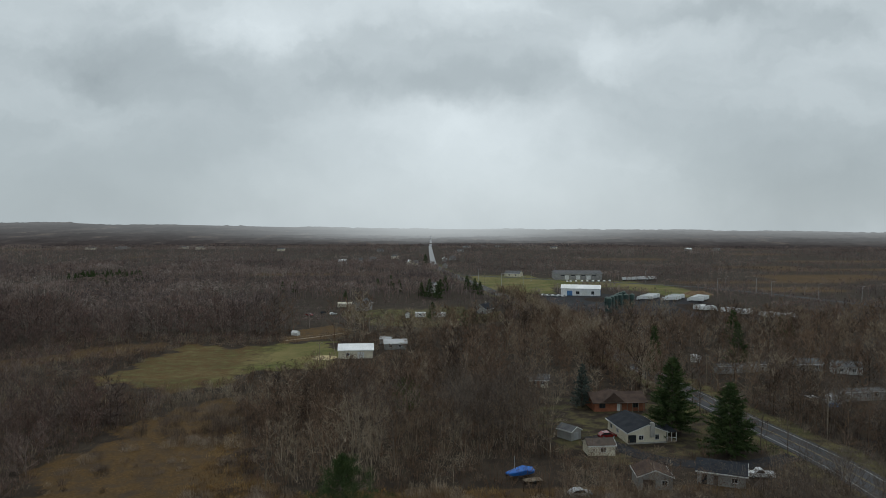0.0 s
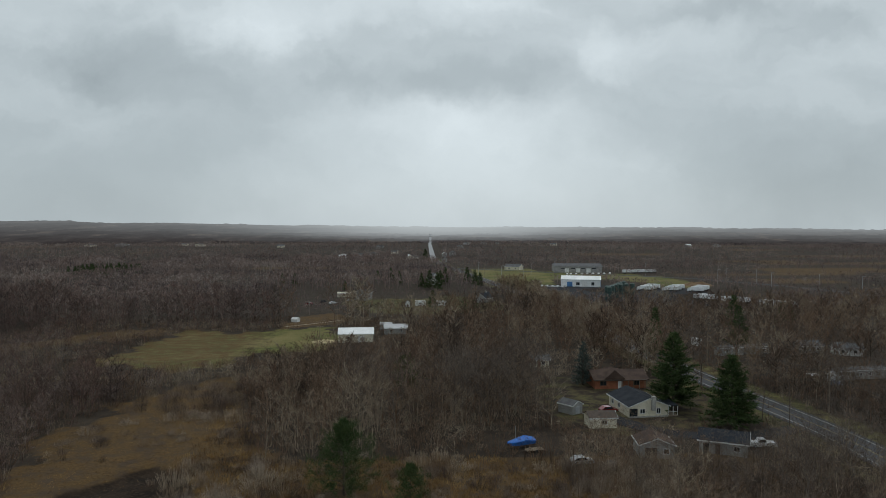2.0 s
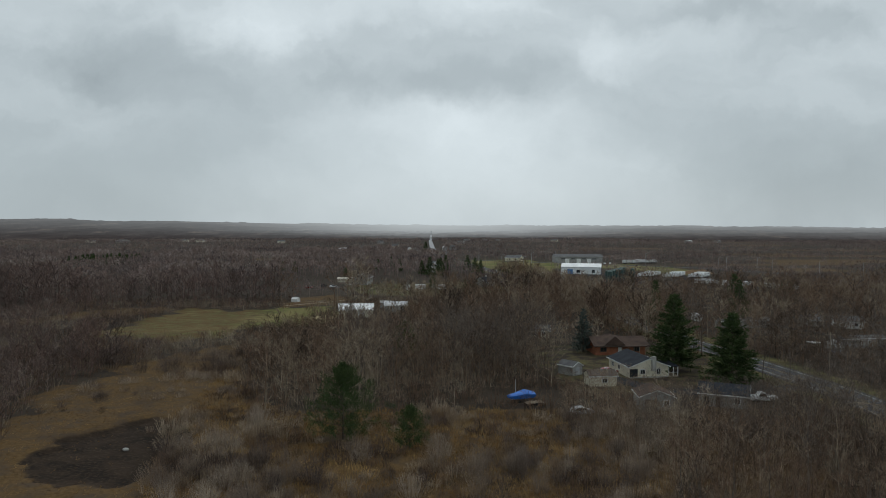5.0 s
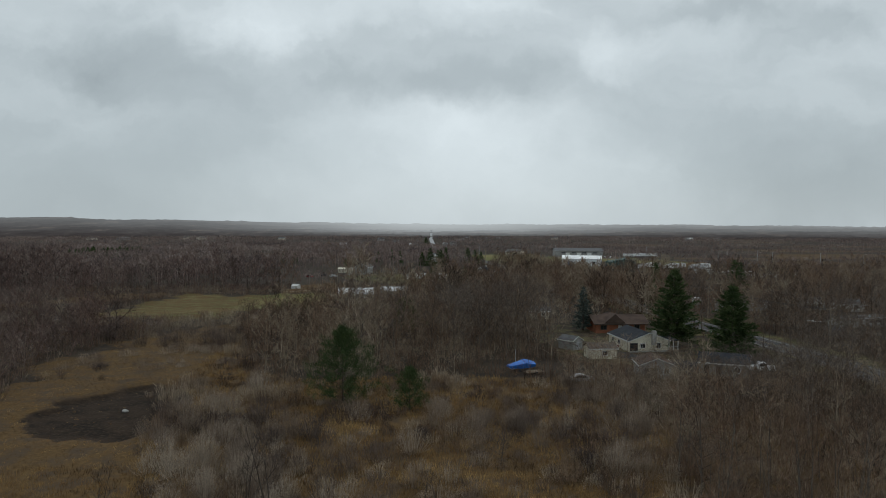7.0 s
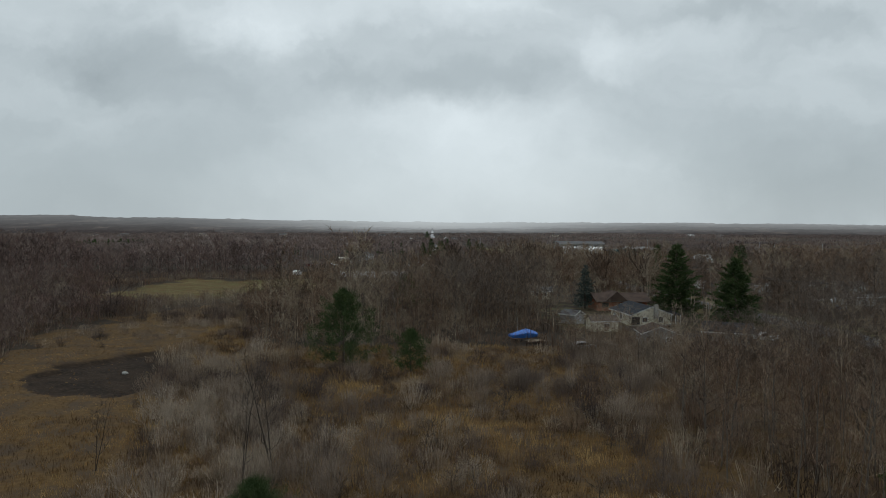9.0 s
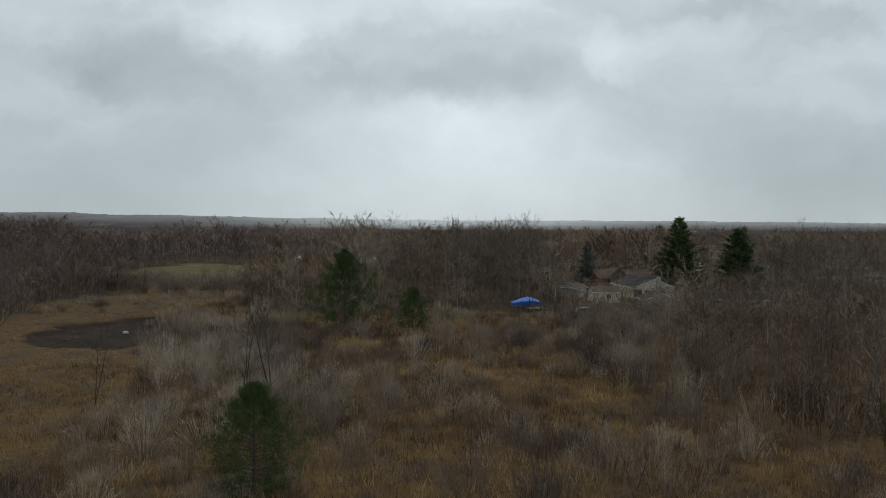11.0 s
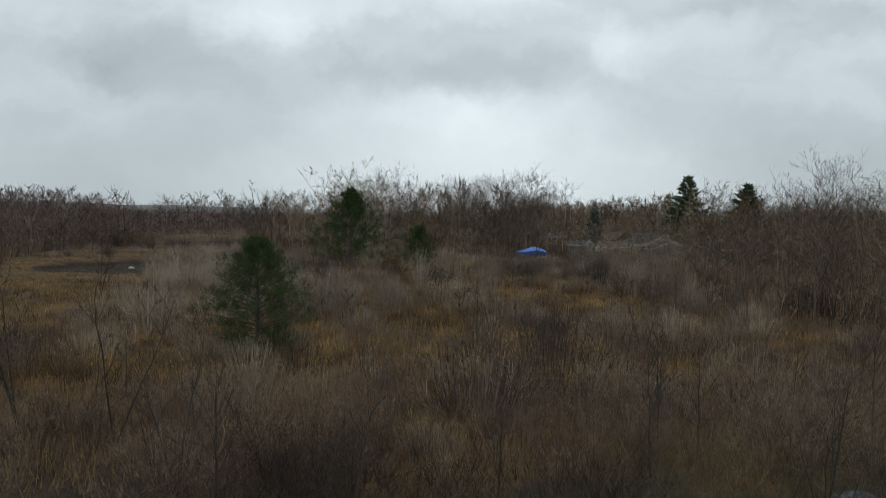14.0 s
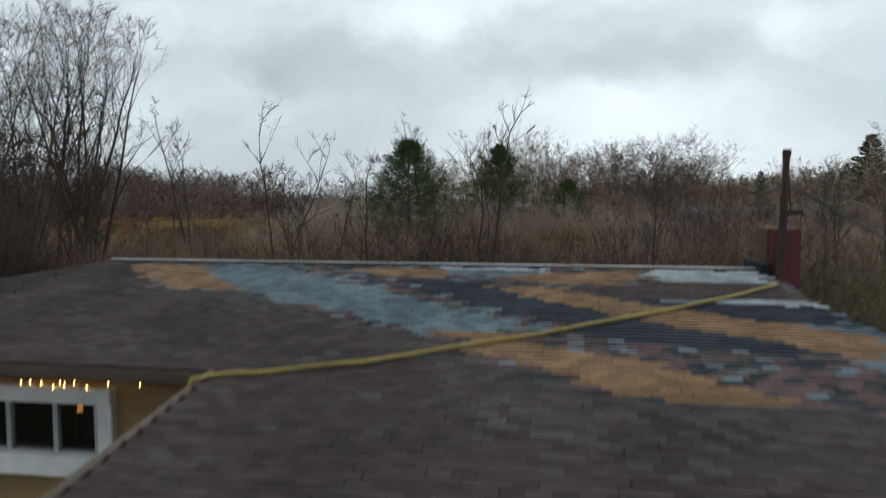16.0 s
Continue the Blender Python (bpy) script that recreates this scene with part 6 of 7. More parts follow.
heap.m = [0] * 11
thing("straw_heap", "spread heap of pale straw beside the barn", "straw", Matrix.Translation((-24.1, 279.4, -0.02)) @ Matrix.Diagonal((1.15, 1.5, 1, 1)), shape=heap, material=STRAW)
house("calf_shelter", "small white rounded shelter at the pasture's edge", -43, 337.7, 60, 2.4, 3.4, 1.2, 2.0, WHITE, WHITE, over=0.05, category="shelter")
FENCE = [(-75.4, 307), (-60.1, 315.8), (-44.7, 323.6), (-29.2, 333.6), (-23.1, 309.9), (-21, 288.5)]
fence = thing("fence", "wooden post fence round the green pasture", "fence")
for (x0, y0), (x1, y1) in zip(FENCE, FENCE[1:]):
    for k in range(4):
        x, y = x0 + (x1 - x0) * k / 4, y0 + (y1 - y0) * k / 4
        part("post", Shape().tube((x, y, -0.2), (x, y, 1.3), 0.08, 0.07, 6), WOOD, fence)
    part("rail", Shape().tube((x0, y0, 1.0), (x1, y1, 1.0), 0.05, 0.05, 4), WOOD, fence)
utility_pole(-22, 315.3, 9.0)
utility_pole(-25.1, 269.2, 8.0)
house("farm_house", "grey two-storey farmhouse with a white gable", -14.6, 436.1, -18, 8, 10, 4.6, 6.8, GREY_SIDING, GREY_ROOF, [("f", -2, 1, 1, 1.2), ("f", 2, 1, 1, 1.2), ("f", 0, 3.6, 1, 1.2)])
house("white_house", "tall white gabled house among dark firs", 35.7, 547.2, 12, 8, 9, 5.2, 8.6, WHITE, GREY_ROOF, [("f", -1.8, 1, 1, 1.3), ("f", 1.8, 1, 1, 1.3), ("f", 0, 5.2, 1, 1.2)])
house("blue_roof_house", "low house with a slate-blue roof by the road", 57.9, 421, -35, 8, 11, 2.7, 5.4, GREY_SIDING, DARK_ROOF, [("f", -2, 1, 1, 1), ("f", 2, 1, 1, 1)], [], (0, 2, 0.7, 6.4))
for x, y, ln, tn in ((18.8, 402.4, 6, 85), (29.3, 401.5, 8, 93)):
    house("camper", "white camper trailer parked in the yard", x, y, tn, 2.5, ln, 2.4, 2.6, WHITE, WHITE_METAL, [("r", 0, 1.1, 1.2, 0.7)], over=0.05, category="camper")
house("garden_shed", "little white garden shed with a gabled front", 11.5, 398.9, 0, 2.6, 3, 2.2, 3.2, WHITE, GREY_ROOF, over=0.15, category="shed")
house("yellow_shed", "long low pale yellow shed in the yard", -27.2, 454.8, 90, 4, 9, 2.3, 3.0, CREAM, CREAM, over=0.2, category="shed")
for k, (x, y) in enumerate(((-31.4, 414.6), (-37.6, 421.1), (-23, 428.1), (-44.9, 409.9))):
    car("old car parked behind the farmyard trees", x, y, 30 + 40 * k, (WHITE_CAR, DARK_ROOF, GREY_METAL, RED_PAINT)[k])

# --- the business lots
white_shop = house("white_shop", "long white metal workshop with a pale roof", 146.2, 526.2, 72, 15, 29, 5.2, 7.6, WHITE_METAL, WHITE_METAL, [("r", -9, 1.2, 2.0, 2.2), ("r", 2, 1.2, 2.5, 2.0)], [("r", -3, 3.6, 4.0, WHITE), ("r", 8, 4.0, 3.6, BLUE_PAINT), ("f", -4, 3.0, 4.2, BLUE_PAINT), ("f", 3.5, 3.0, 4.2, BLUE_PAINT)], over=0.3, category="workshop", trim=GREY_METAL)
big = house("warehouse", "wide low grey warehouse with a flat pale roof", 187.7, 693.7, 82, 30, 46, 6.0, 8.0, GREY_SIDING, GREY_ROOF, [("r", u, 3.5, 4.0, 1.0) for u in (-15, -5, 5, 15)], [("r", -10, 4, 4, WHITE), ("r", 0, 4, 4, WHITE), ("r", 11, 4, 4, WHITE)], over=0.6, category="warehouse", trim=GREY_METAL)
house("office", "low beige office with a grey gabled roof", 130.9, 728.9, 60, 12, 16, 3.2, 5.6, CREAM, GREY_ROOF, [("r", -4, 1, 1.4, 1.2), ("r", 3, 1, 1.4, 1.2), ("f", 0, 1, 1.4, 1.2)])
tank = Shape().tube((0, 0, 0), (0, 0, 8.6), 1.55, 1.55, 18).tube((0, 0, 8.6), (0, 0, 9.4), 1.55, 0.3, 18)
tank_me = tank.mesh("shell", GREEN_TANK)
ring_me = Shape().tube((0, 0, 2.8), (0, 0, 3.0), 1.6, 1.6, 18).mesh("hoop", DARK_ASPHALT)
ring_high = Shape().tube((0, 0, 5.6), (0, 0, 5.8), 1.6, 1.6, 18).mesh("hoop", DARK_ASPHALT)
for k in range(12):
    root = thing("storage_tank", "tall dark green storage tank on the lot", "tank", Matrix.Translation((133.1 + (k % 6) * 4.4, 415.9 + (k // 6) * 9 + (k % 6) * 5.0 + 5 * math.sin(k * 7), 0)), "storage tanks")
    for nm, me in (("shell", tank_me), ("hoop", ring_me), ("hoop", ring_high)):
        o = new(nm, me)
        o.parent = root


def lorry(x, y, turn, label, body=WHITE_METAL, ln=11.0):
    root = thing("box_lorry", label, "lorry", Matrix.Translation((x, y, 0.1)) @ Matrix.Rotation(radians(turn), 4, "Z"), "parked lorries")
    part("box", Shape().rounded(-ln / 2, -1.25, 1.1, ln / 2 - 2.4, 1.25, 3.7, 0.06), body, root)
    part("cab", Shape().prism([(ln / 2 - 2.2, 0.6), (ln / 2, 0.6), (ln / 2, 1.7), (ln / 2 - 0.5, 2.8), (ln / 2 - 2.2, 2.8)], -1.15, 1.15), WHITE_CAR, root)
    part("windscreen", Shape().prism([(ln / 2 - 0.06, 1.72), (ln / 2 - 0.46, 2.7), (ln / 2 - 0.42, 2.74), (ln / 2 + 0.02, 1.72)], -1.0, 1.0), GLASS, root)
    part("chassis", Shape().box(-ln / 2, -0.5, 0.7, ln / 2 - 1, 0.5, 1.05), BLACK, root)
    for k in (-0.36, -0.25, 0.36):
        for sy in (-1, 1):
            part("wheel", Shape().tube((k * ln, sy * 0.8, 0.45), (k * ln, sy * 1.2, 0.45), 0.48, 0.48, 12), BLACK, root)
    return root


first = lorry(193, 421.7, 18, "white box lorry parked in a slanting row")
for k in range(1, 8):
    copy_thing(first, Matrix.Translation((193 + k * 4.3 + 2 * math.sin(k * 4), 421.7 - k * 6.6 + 3 * math.sin(k * 2), 0.1)) @ Matrix.Rotation(radians(18 + 16 * math.sin(k * 5)), 4, "Z"))
for k in range(9):
    copy_thing(first, Matrix.Translation((179.7 + k * 5.2, 482.4 - k * 2.0 + 9 * (k % 3), 0.1)) @ Matrix.Rotation(radians(150 + 25 * math.sin(k * 3)), 4, "Z"))
for k in range(4):
    copy_thing(first, Matrix.Translation((228.9 + k * 9, 661.6 + k * 2, 0.1)) @ Matrix.Rotation(radians(20 + 30 * math.sin(k * 3)), 4, "Z"))
first_car = car("white car in front of the warehouse", 166.6, 647.4, 80, WHITE_CAR)
for k in range(1, 9):
    copy_thing(first_car, Matrix.Translation((164.4 + k * 5.6, 647.3 + k * 0.9, 0.1)) @ Matrix.Rotation(radians(82 + 5 * math.sin(k * 9)), 4, "Z"))
for k in range(5):
    copy_thing(first_car, Matrix.Translation((115.9 + k * 3.4, 519.6 - k * 2.0, 0.15)) @ Matrix.Rotation(radians(40), 4, "Z"))
heap2 = Shape()
heap2.v = [(14 * math.cos(k * 0.524), 7 * math.sin(k * 0.524), 0) for k in range(12)] + [(6 * math.cos(k * 0.524), 2.5 * math.sin(k * 0.524), 2.6 + 0.5 * math.sin(k * 2.1)) for k in range(12)]
heap2.f = [(k, (k + 1) % 12, 12 + (k + 1) % 12, 12 + k) for k in range(12)] + [tuple(range(12, 24))]
heap2.m = [0] * 13
SOIL = surface("brown_soil", (0.14, 0.09, 0.055), (0.22, 0.15, 0.09), 0.3, 0.95, fine=3, bump=0.6)
thing("soil_heap", "long brown heap of soil beside the lot", "soil", Matrix.Translation((235.2, 522.9, 0)), shape=heap2, material=SOIL)
bush_me = big_mesh("foliage", *conifer(61, 2.6, 1.0, 9, 7, 0.2, dense=8, needle=0.6, w=0.5)[1], None, [NEEDLES])
for k in range(13):
    f = k / 12
    root = thing("hedge_bush", "clipped dark evergreen bush in a roadside row", "bush", Matrix.Translation((89.1 + 6.3 * f, 562.7 - 82.4 * f, 0)), "hedge bushes")
    o = new("foliage", bush_me)
    o.parent = root


def lamp_post(x, y, h=11.0, arm=1.6):
    root = thing("street_lamp", "tall grey street lamp beside the side road", "street lamp", Matrix.Translation((x, y, 0)), "street lamps")
    part("post", Shape().tube((0, 0, 0), (0, 0, h), 0.16, 0.1, 8), GREY_METAL, root)
    part("arm", Shape().tube((0, 0, h - 0.1), (arm, 0, h + 0.15), 0.06, 0.05, 6), GREY_METAL, root)
    part("lamp_head", Shape().rounded(arm - 0.2, -0.16, h + 0.08, arm + 0.7, 0.16, h + 0.24, 0.05), GREY_METAL, root)


for x, y in ((85.8, 665.9), (97.9, 604.9), (110.3, 570.3), (133.8, 653.4), (168, 702.6), (238.1, 639.2), (259.9, 539.9), (276.1, 559), (284.9, 505.8), (309.2, 485.7), (295.4, 546.7), (324.5, 460.9), (343.2, 395.5)):
    lamp_post(x, y)
# far farmsteads and houses, seen small
rs = np.random.default_rng(21)
for x, y, w in ((35.4, 933.9, 9), (28.8, 957.3, 8), (-62.2, 977.2, 10), (-40, 1002, 9), (83.2, 1043.2, 10), (98.3, 1079.9, 9), (70.5, 876.4, 8), (-16.4, 1431.7, 12), (195.8, 1760.3, 16), (257.2, 1893.8, 14), (306.2, 1962, 14), (-221.6, 1485.9, 14), (144.3, 1413.6, 12),
                (-616.9, 1699.3, 30), (-677.7, 1670.8, 22), (-487.6, 1730.8, 20), (-1014.3, 1708.1, 26), (-428.8, 1655.7, 24), (664.3, 1524.1, 14), (763, 1591.8, 14), (394.8, 1665.5, 14), (-23.2, 1038.6, 9), (10.8, 1136.6, 10)):
    house("distant_house", "small pale house far off among bare woods", x, y, float(rs.uniform(0, 180)), w * 0.7, w, 4.0, 6.6, GREY_SIDING if rs.random() < 0.5 else CREAM, GREY_ROOF if rs.random() < 0.85 else WHITE_METAL,
          [("f", -1.4, 1, 1, 1.2), ("f", 1.4, 1, 1, 1.2)], over=0.3, group="distant houses")

# ---------------------------------------------------------------- the house below the flight, with its patchwork roof
RIDGE_Y, RIDGE_Z, FALL = 10.9, 3.82, 0.125


def roof_z(x, y):
    z = RIDGE_Z - FALL * abs(RIDGE_Y - y)
    if x < -5.35:
        z -= 0.16 * (-5.35 - x)
    return z


ROOF_BROWN = surface("brown_roof_shingle", (0.037, 0.028, 0.0275), (0.061, 0.046, 0.0435), 1.2, 0.9, fine=40, bump=0.5, random_by="object", depth=0.004, vary=0.24)
ROOF_TAN = surface("tan_roof_shingle", (0.14, 0.083, 0.043), (0.205, 0.126, 0.07), 1.6, 0.9, fine=40, bump=0.5, random_by="object", depth=0.004, vary=0.24)
ROOF_BLUE = surface("slate_blue_roof_shingle", (0.071, 0.096, 0.115), (0.124, 0.155, 0.177), 1.6, 0.9, fine=40, bump=0.5, random_by="object", depth=0.004, vary=0.24)
ROOF_NAVY = surface("dark_slate_roof_shingle", (0.014, 0.019, 0.026), (0.028, 0.034, 0.043), 1.6, 0.9, fine=40, bump=0.5, random_by="object", depth=0.004, vary=0.24)
ROOF_SAGE = surface("grey_green_roof_shingle", (0.043, 0.041, 0.037), (0.061, 0.059, 0.053), 1.6, 0.9, fine=40, bump=0.5, random_by="object", depth=0.004, vary=0.24)
ROOF_ROSE = surface("dull_red_roof_shingle", (0.068, 0.046, 0.046), (0.105, 0.068, 0.065), 1.6, 0.9, fine=40, bump=0.5, random_by="object", depth=0.004, vary=0.24)
ROOF_PALE = surface("pale_grey_roof_shingle", (0.211, 0.242, 0.260), (0.285, 0.310, 0.329), 1.6, 0.9, fine=40, bump=0.5, random_by="object", depth=0.004, vary=0.24)
ROOF_MATS = [ROOF_BROWN, ROOF_TAN, ROOF_BLUE, ROOF_NAVY, ROOF_SAGE, ROOF_ROSE, ROOF_PALE]
BROWN_, TAN_, BLUE_, NAVY_, SAGE_, ROSE_, PALE_ = range(7)
PATCHES = [(PALE_, [(1.45, 10.5), (1.6, 10.75), (2.8, 10.75), (2.8, 10.22), (1.75, 10.2)]), (PALE_, [(1.9, 9.35), (1.9, 9.55), (2.9, 9.5), (2.9, 9.3)]), (PALE_, [(-0.9, 10.75), (0.5, 10.75), (0.4, 10.6), (-0.8, 10.6)]),
           (TAN_, [(-4.95, 10.6), (-3.75, 9.5), (-2.95, 9.5), (-4.0, 10.6)]), (TAN_, [(-2.0, 10.65), (-1.7, 10.3), (-0.6, 10.2), (-0.9, 10.6)]), (TAN_, [(0.0, 10.35), (1.4, 10.75), (1.5, 10.3), (0.9, 9.95), (0.1, 10.1)]),
           (TAN_, [(-0.35, 9.85), (1.4, 8.65), (2.9, 7.85), (3.2, 8.4), (1.5, 9.2), (0.5, 9.8)]), (TAN_, [(-0.61, 8.27), (-0.03, 8.29), (0.28, 8.03), (1.09, 7.67), (1.87, 7.15), (2.05, 7.03), (2.01, 6.9), (1.15, 6.92), (0.73, 7.17), (-0.1, 7.75)]),
           (NAVY_, [(-1.4, 10.1), (-0.3, 10.05), (1.4, 8.65), (2.9, 7.85), (1.1, 8.1), (-0.6, 9.35)]), (NAVY_, [(1.2, 9.4), (1.9, 9.35), (3.0, 9.3), (3.1, 8.6), (2.2, 8.85)]),
           (BROWN_, [(0.6, 9.8), (0.9, 9.95), (1.7, 10.2), (2.8, 10.2), (2.8, 9.55), (1.3, 9.4)]), (BLUE_, [(-4.0, 10.6), (-2.95, 9.5), (-0.45, 8.2), (0.4, 8.4), (-2.9, 10.65)]), (BLUE_, [(-0.8, 10.55), (0.6, 10.55), (0.2, 10.3), (-0.7, 10.3)]),
           (BLUE_, [(2.5, 8.9), (3.3, 9.2), (3.6, 8.0), (3.2, 7.8), (3.05, 8.4)])]
LOWER = [(-4.9, 10.6), (-3.9, 9.5), (-3.0, 9.45), (-0.6, 8.1), (0.5, 7.0), (2.1, 6.9), (4.2, 6.7)]


def roof_colour(x, y, rng):
    x, y = x + rng.normal() * 0.05, y + rng.normal() * 0.02
    for c, poly in PATCHES:
        if bool(inside(poly, x, y)):
            return c
    edge = np.interp(x, [p[0] for p in LOWER], [p[1] for p in LOWER])
    if x > -4.9 and y > edge:
        return (ROSE_, BLUE_, SAGE_, ROSE_, NAVY_)[int(rng.integers(0, 5))]
    if x > -4.2 and rng.random() < 0.85 - (1.5 if x < -0.6 else 0.75) * (edge - y):
        return SAGE_
    return SAGE_ if rng.random() < 0.08 else BROWN_


TAN_WALL = surface("tan_board_siding", (0.22, 0.145, 0.062), (0.3, 0.2, 0.09), 1.5, 0.8, fine=16, bump=0.3, depth=0.006)
RED_BRICK = surface("red_painted_brick", (0.1, 0.032, 0.034), (0.15, 0.05, 0.05), 2.0, 0.85, fine=18, bump=0.5, depth=0.006)
TAN_BRICK = surface("tan_brick", (0.085, 0.046, 0.032), (0.14, 0.077, 0.052), 2.5, 0.85, fine=18, bump=0.5, depth=0.006)
RUST = surface("rusty_pipe", (0.015, 0.012, 0.011), (0.05, 0.026, 0.016), 6.0, 0.8, fine=30, bump=0.3, depth=0.003)
HOSE = surface("yellow_hose", (0.2, 0.15, 0.026), (0.29, 0.22, 0.045), 3.0, 0.6, fine=25, bump=0.2, depth=0.003)
ALU = surface("pale_metal_flashing", (0.11, 0.115, 0.12), (0.22, 0.23, 0.235), 2.0, 0.6, fine=12, bump=0.1, metal=0.3)
FELT = surface("dark_roofing_felt", (0.011, 0.014, 0.019), (0.024, 0.029, 0.036), 0.8, 0.88, fine=14, bump=0.3, depth=0.004)
FELT_BROWN = surface("brown_roofing_felt", (0.06, 0.05, 0.045), (0.088, 0.075, 0.067), 0.8, 0.85, fine=14, bump=0.3, depth=0.004)
GREY_SHEET = surface("grey_roof_sheet", (0.06, 0.072, 0.085), (0.10, 0.115, 0.13), 0.8, 0.7, fine=12, bump=0.1)
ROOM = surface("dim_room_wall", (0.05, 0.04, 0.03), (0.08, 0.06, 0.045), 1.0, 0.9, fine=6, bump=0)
PANE = bpy.data.materials.new("thin_window_pane")
PANE.use_nodes = True
_b = PANE.node_tree.nodes["Principled BSDF"]
_b.inputs["Base Color"].default_value = (0.75, 0.8, 0.8, 1)
_b.inputs["Roughness"].default_value = 0.03
_b.inputs["Transmission Weight"].default_value = 1.0
_b.inputs["IOR"].default_value = 1.45
REFLECTION_GLOW = glowing("warm_reflection", (0.9, 0.35, 0.08), 0.4)
BULB = glowing("warm_bulb", (1.0, 0.5, 0.13), 9.0)

home = thing("patchwork_roof_house", "low tan house with a brown, tan and blue patchwork shingle roof", "house")


def sheet(points, thick=0.12):
    n = len(points)
    top = [(x, y, z) for x, y, z in points]
    low = [(x, y, z - thick) for x, y, z in points]
    return Shape().add(top + low, [tuple(range(n)), tuple(range(2 * n - 1, n - 1, -1))] + [(i, i + n, (i + 1) % n + n, (i + 1) % n) for i in range(n)])


def on_roof(pts, lift=0.0):
    return [(x, y, roof_z(x, y) + lift) for x, y in pts]


part("roof_deck", sheet(on_roof([(-5.35, 7.2), (-2.06, 7.2), (-2.06, 2.6), (4.6, 2.6), (4.6, 5.6), (3.3, 8.0), (3.0, 9.2), (2.85, 10.9), (-5.35, 10.9)], -0.012)), ROOF_BROWN, home)
part("roof_wing", sheet(on_roof([(-5.35, 10.9), (-9.6, 10.9), (-9.6, 7.2), (-5.35, 7.2)], -0.012)), ROOF_BROWN, home)
part("rear_roof", sheet([(-5.35, 10.9, 3.80), (-1.05, 10.9, 3.80), (-1.25, 16.5, 2.77), (-5.7, 16.5, 2.77)]), FELT, home)
part("rear_roof", sheet([(-0.85, 10.9, 3.80), (2.85, 10.9, 3.80), (2.96, 16.7, 2.73), (-0.98, 16.7, 2.73)]), FELT, home)
part("felt_strip", sheet([(-0.86, 13.6, 3.32), (2.84, 13.9, 3.265), (2.90, 16.6, 2.77), (-0.92, 16.6, 2.77)], 0.02), FELT_BROWN, home, "strip of brown roofing felt")
part("valley", sheet([(-1.06, 10.9, 3.72), (-0.84, 10.9, 3.72), (-0.98, 16.4, 2.70), (-1.26, 16.4, 2.70)], 0.05), FELT, home)
part("side_roof", sheet([(2.86, 10.9, 3.79), (3.02, 9.2, 3.57), (3.32, 8.0, 3.42), (4.62, 5.6, 3.12), (5.3, 6.0, 2.75), (4.4, 9.5, 3.05), (4.0, 11.6, 3.2)], 0.1), ROOF_NAVY, home)
part("ridge_flashing", Shape().add([(-5.35, 10.82, 3.832), (2.86, 10.82, 3.832), (2.86, 10.9, 3.845), (-5.35, 10.9, 3.845), (-5.35, 10.98, 3.82), (2.86, 10.98, 3.82)], [(0, 1, 2, 3), (3, 2, 5, 4)]), ALU, home, "pale metal ridge flashing")
part("wall", Shape().box(-9.3, 7.7, 0.6, -1.9, 7.75, 2.4).box(-9.3, 7.7, 2.95, -1.9, 7.75, 3.3).box(-9.3, 7.7, 2.4, -5.35, 7.75, 2.95).box(-3.33, 7.7, 2.4, -1.9, 7.75, 2.95), TAN_WALL, home)
for k in range(9):
    x = -9.0 + k * 0.82
    if not -5.45 < x < -3.25:
        part("batten", Shape().box(x, 7.685, 0.6, x + 0.02, 7.70, 3.2), DARK_WOOD, home)
part("wall", Shape().box(-1.95, 2.9, 0.6, -1.88, 7.7, 2.62), TAN_WALL, home)
part("wall", Shape().box(-1.88, 2.9, 0.6, 4.3, 3.0, 2.65), TAN_WALL, home)
part("wall", Shape().box(-5.2, 16.0, 0.6, 2.6, 16.1, 2.72), TAN_WALL, home)
part("wall", Shape().box(-9.3, 7.75, 0.6, -9.2, 10.8, 2.9).box(-9.2, 10.7, 0.6, -5.2, 10.8, 3.0), TAN_WALL, home)
part("wall", Shape().box(2.6, 3.0, 0.6, 2.7, 13.5, 2.7).box(2.6, 13.5, 0.6, 2.7, 16.1, 2.68), TAN_WALL, home)
part("fascia", Shape().box(-9.6, 7.14, 3.25, -2.06, 7.2, 3.34), DARK_WOOD, home)
part("fascia", sheet([(-2.12, 2.6, 2.80), (-2.06, 2.6, 2.80), (-2.06, 7.2, 3.36), (-2.12, 7.2, 3.36)], 0.16), DARK_WOOD, home)
part("soffit", Shape().box(-9.6, 7.2, 3.26, -2.06, 7.7, 3.28), DARK_WOOD, home)
# the window with its white frame, and the dim room behind it
win = Shape()
x0, x1, z0, z1 = -5.3, -3.37, 2.45, 2.90
win.rounded(x0 - 0.14, 7.60, z1, x1 + 0.14, 7.75, z1 + 0.14, 0.01).rounded(x0 - 0.16, 7.56, z0 - 0.18, x1 + 0.16, 7.76, z0, 0.012)
win.rounded(x0 - 0.1, 7.62, z0, x0, 7.75, z1, 0.008).rounded(x1, 7.62, z0, x1 + 0.14, 7.75, z1, 0.008)
window = part("window", win, WHITE, home, "white-framed sliding window")
for x in (x0 + 0.03, -4.7, -4.24, -3.79, x1 - 0.03):
    part("mullion", Shape().box(x - 0.022, 7.66, z0, x + 0.022, 7.72, z1), GREY_METAL, window)
glass_pane = part("pane", Shape().box(x0, 7.69, z0, x1, 7.70, z1), PANE, window)
glass_pane.visible_shadow = False
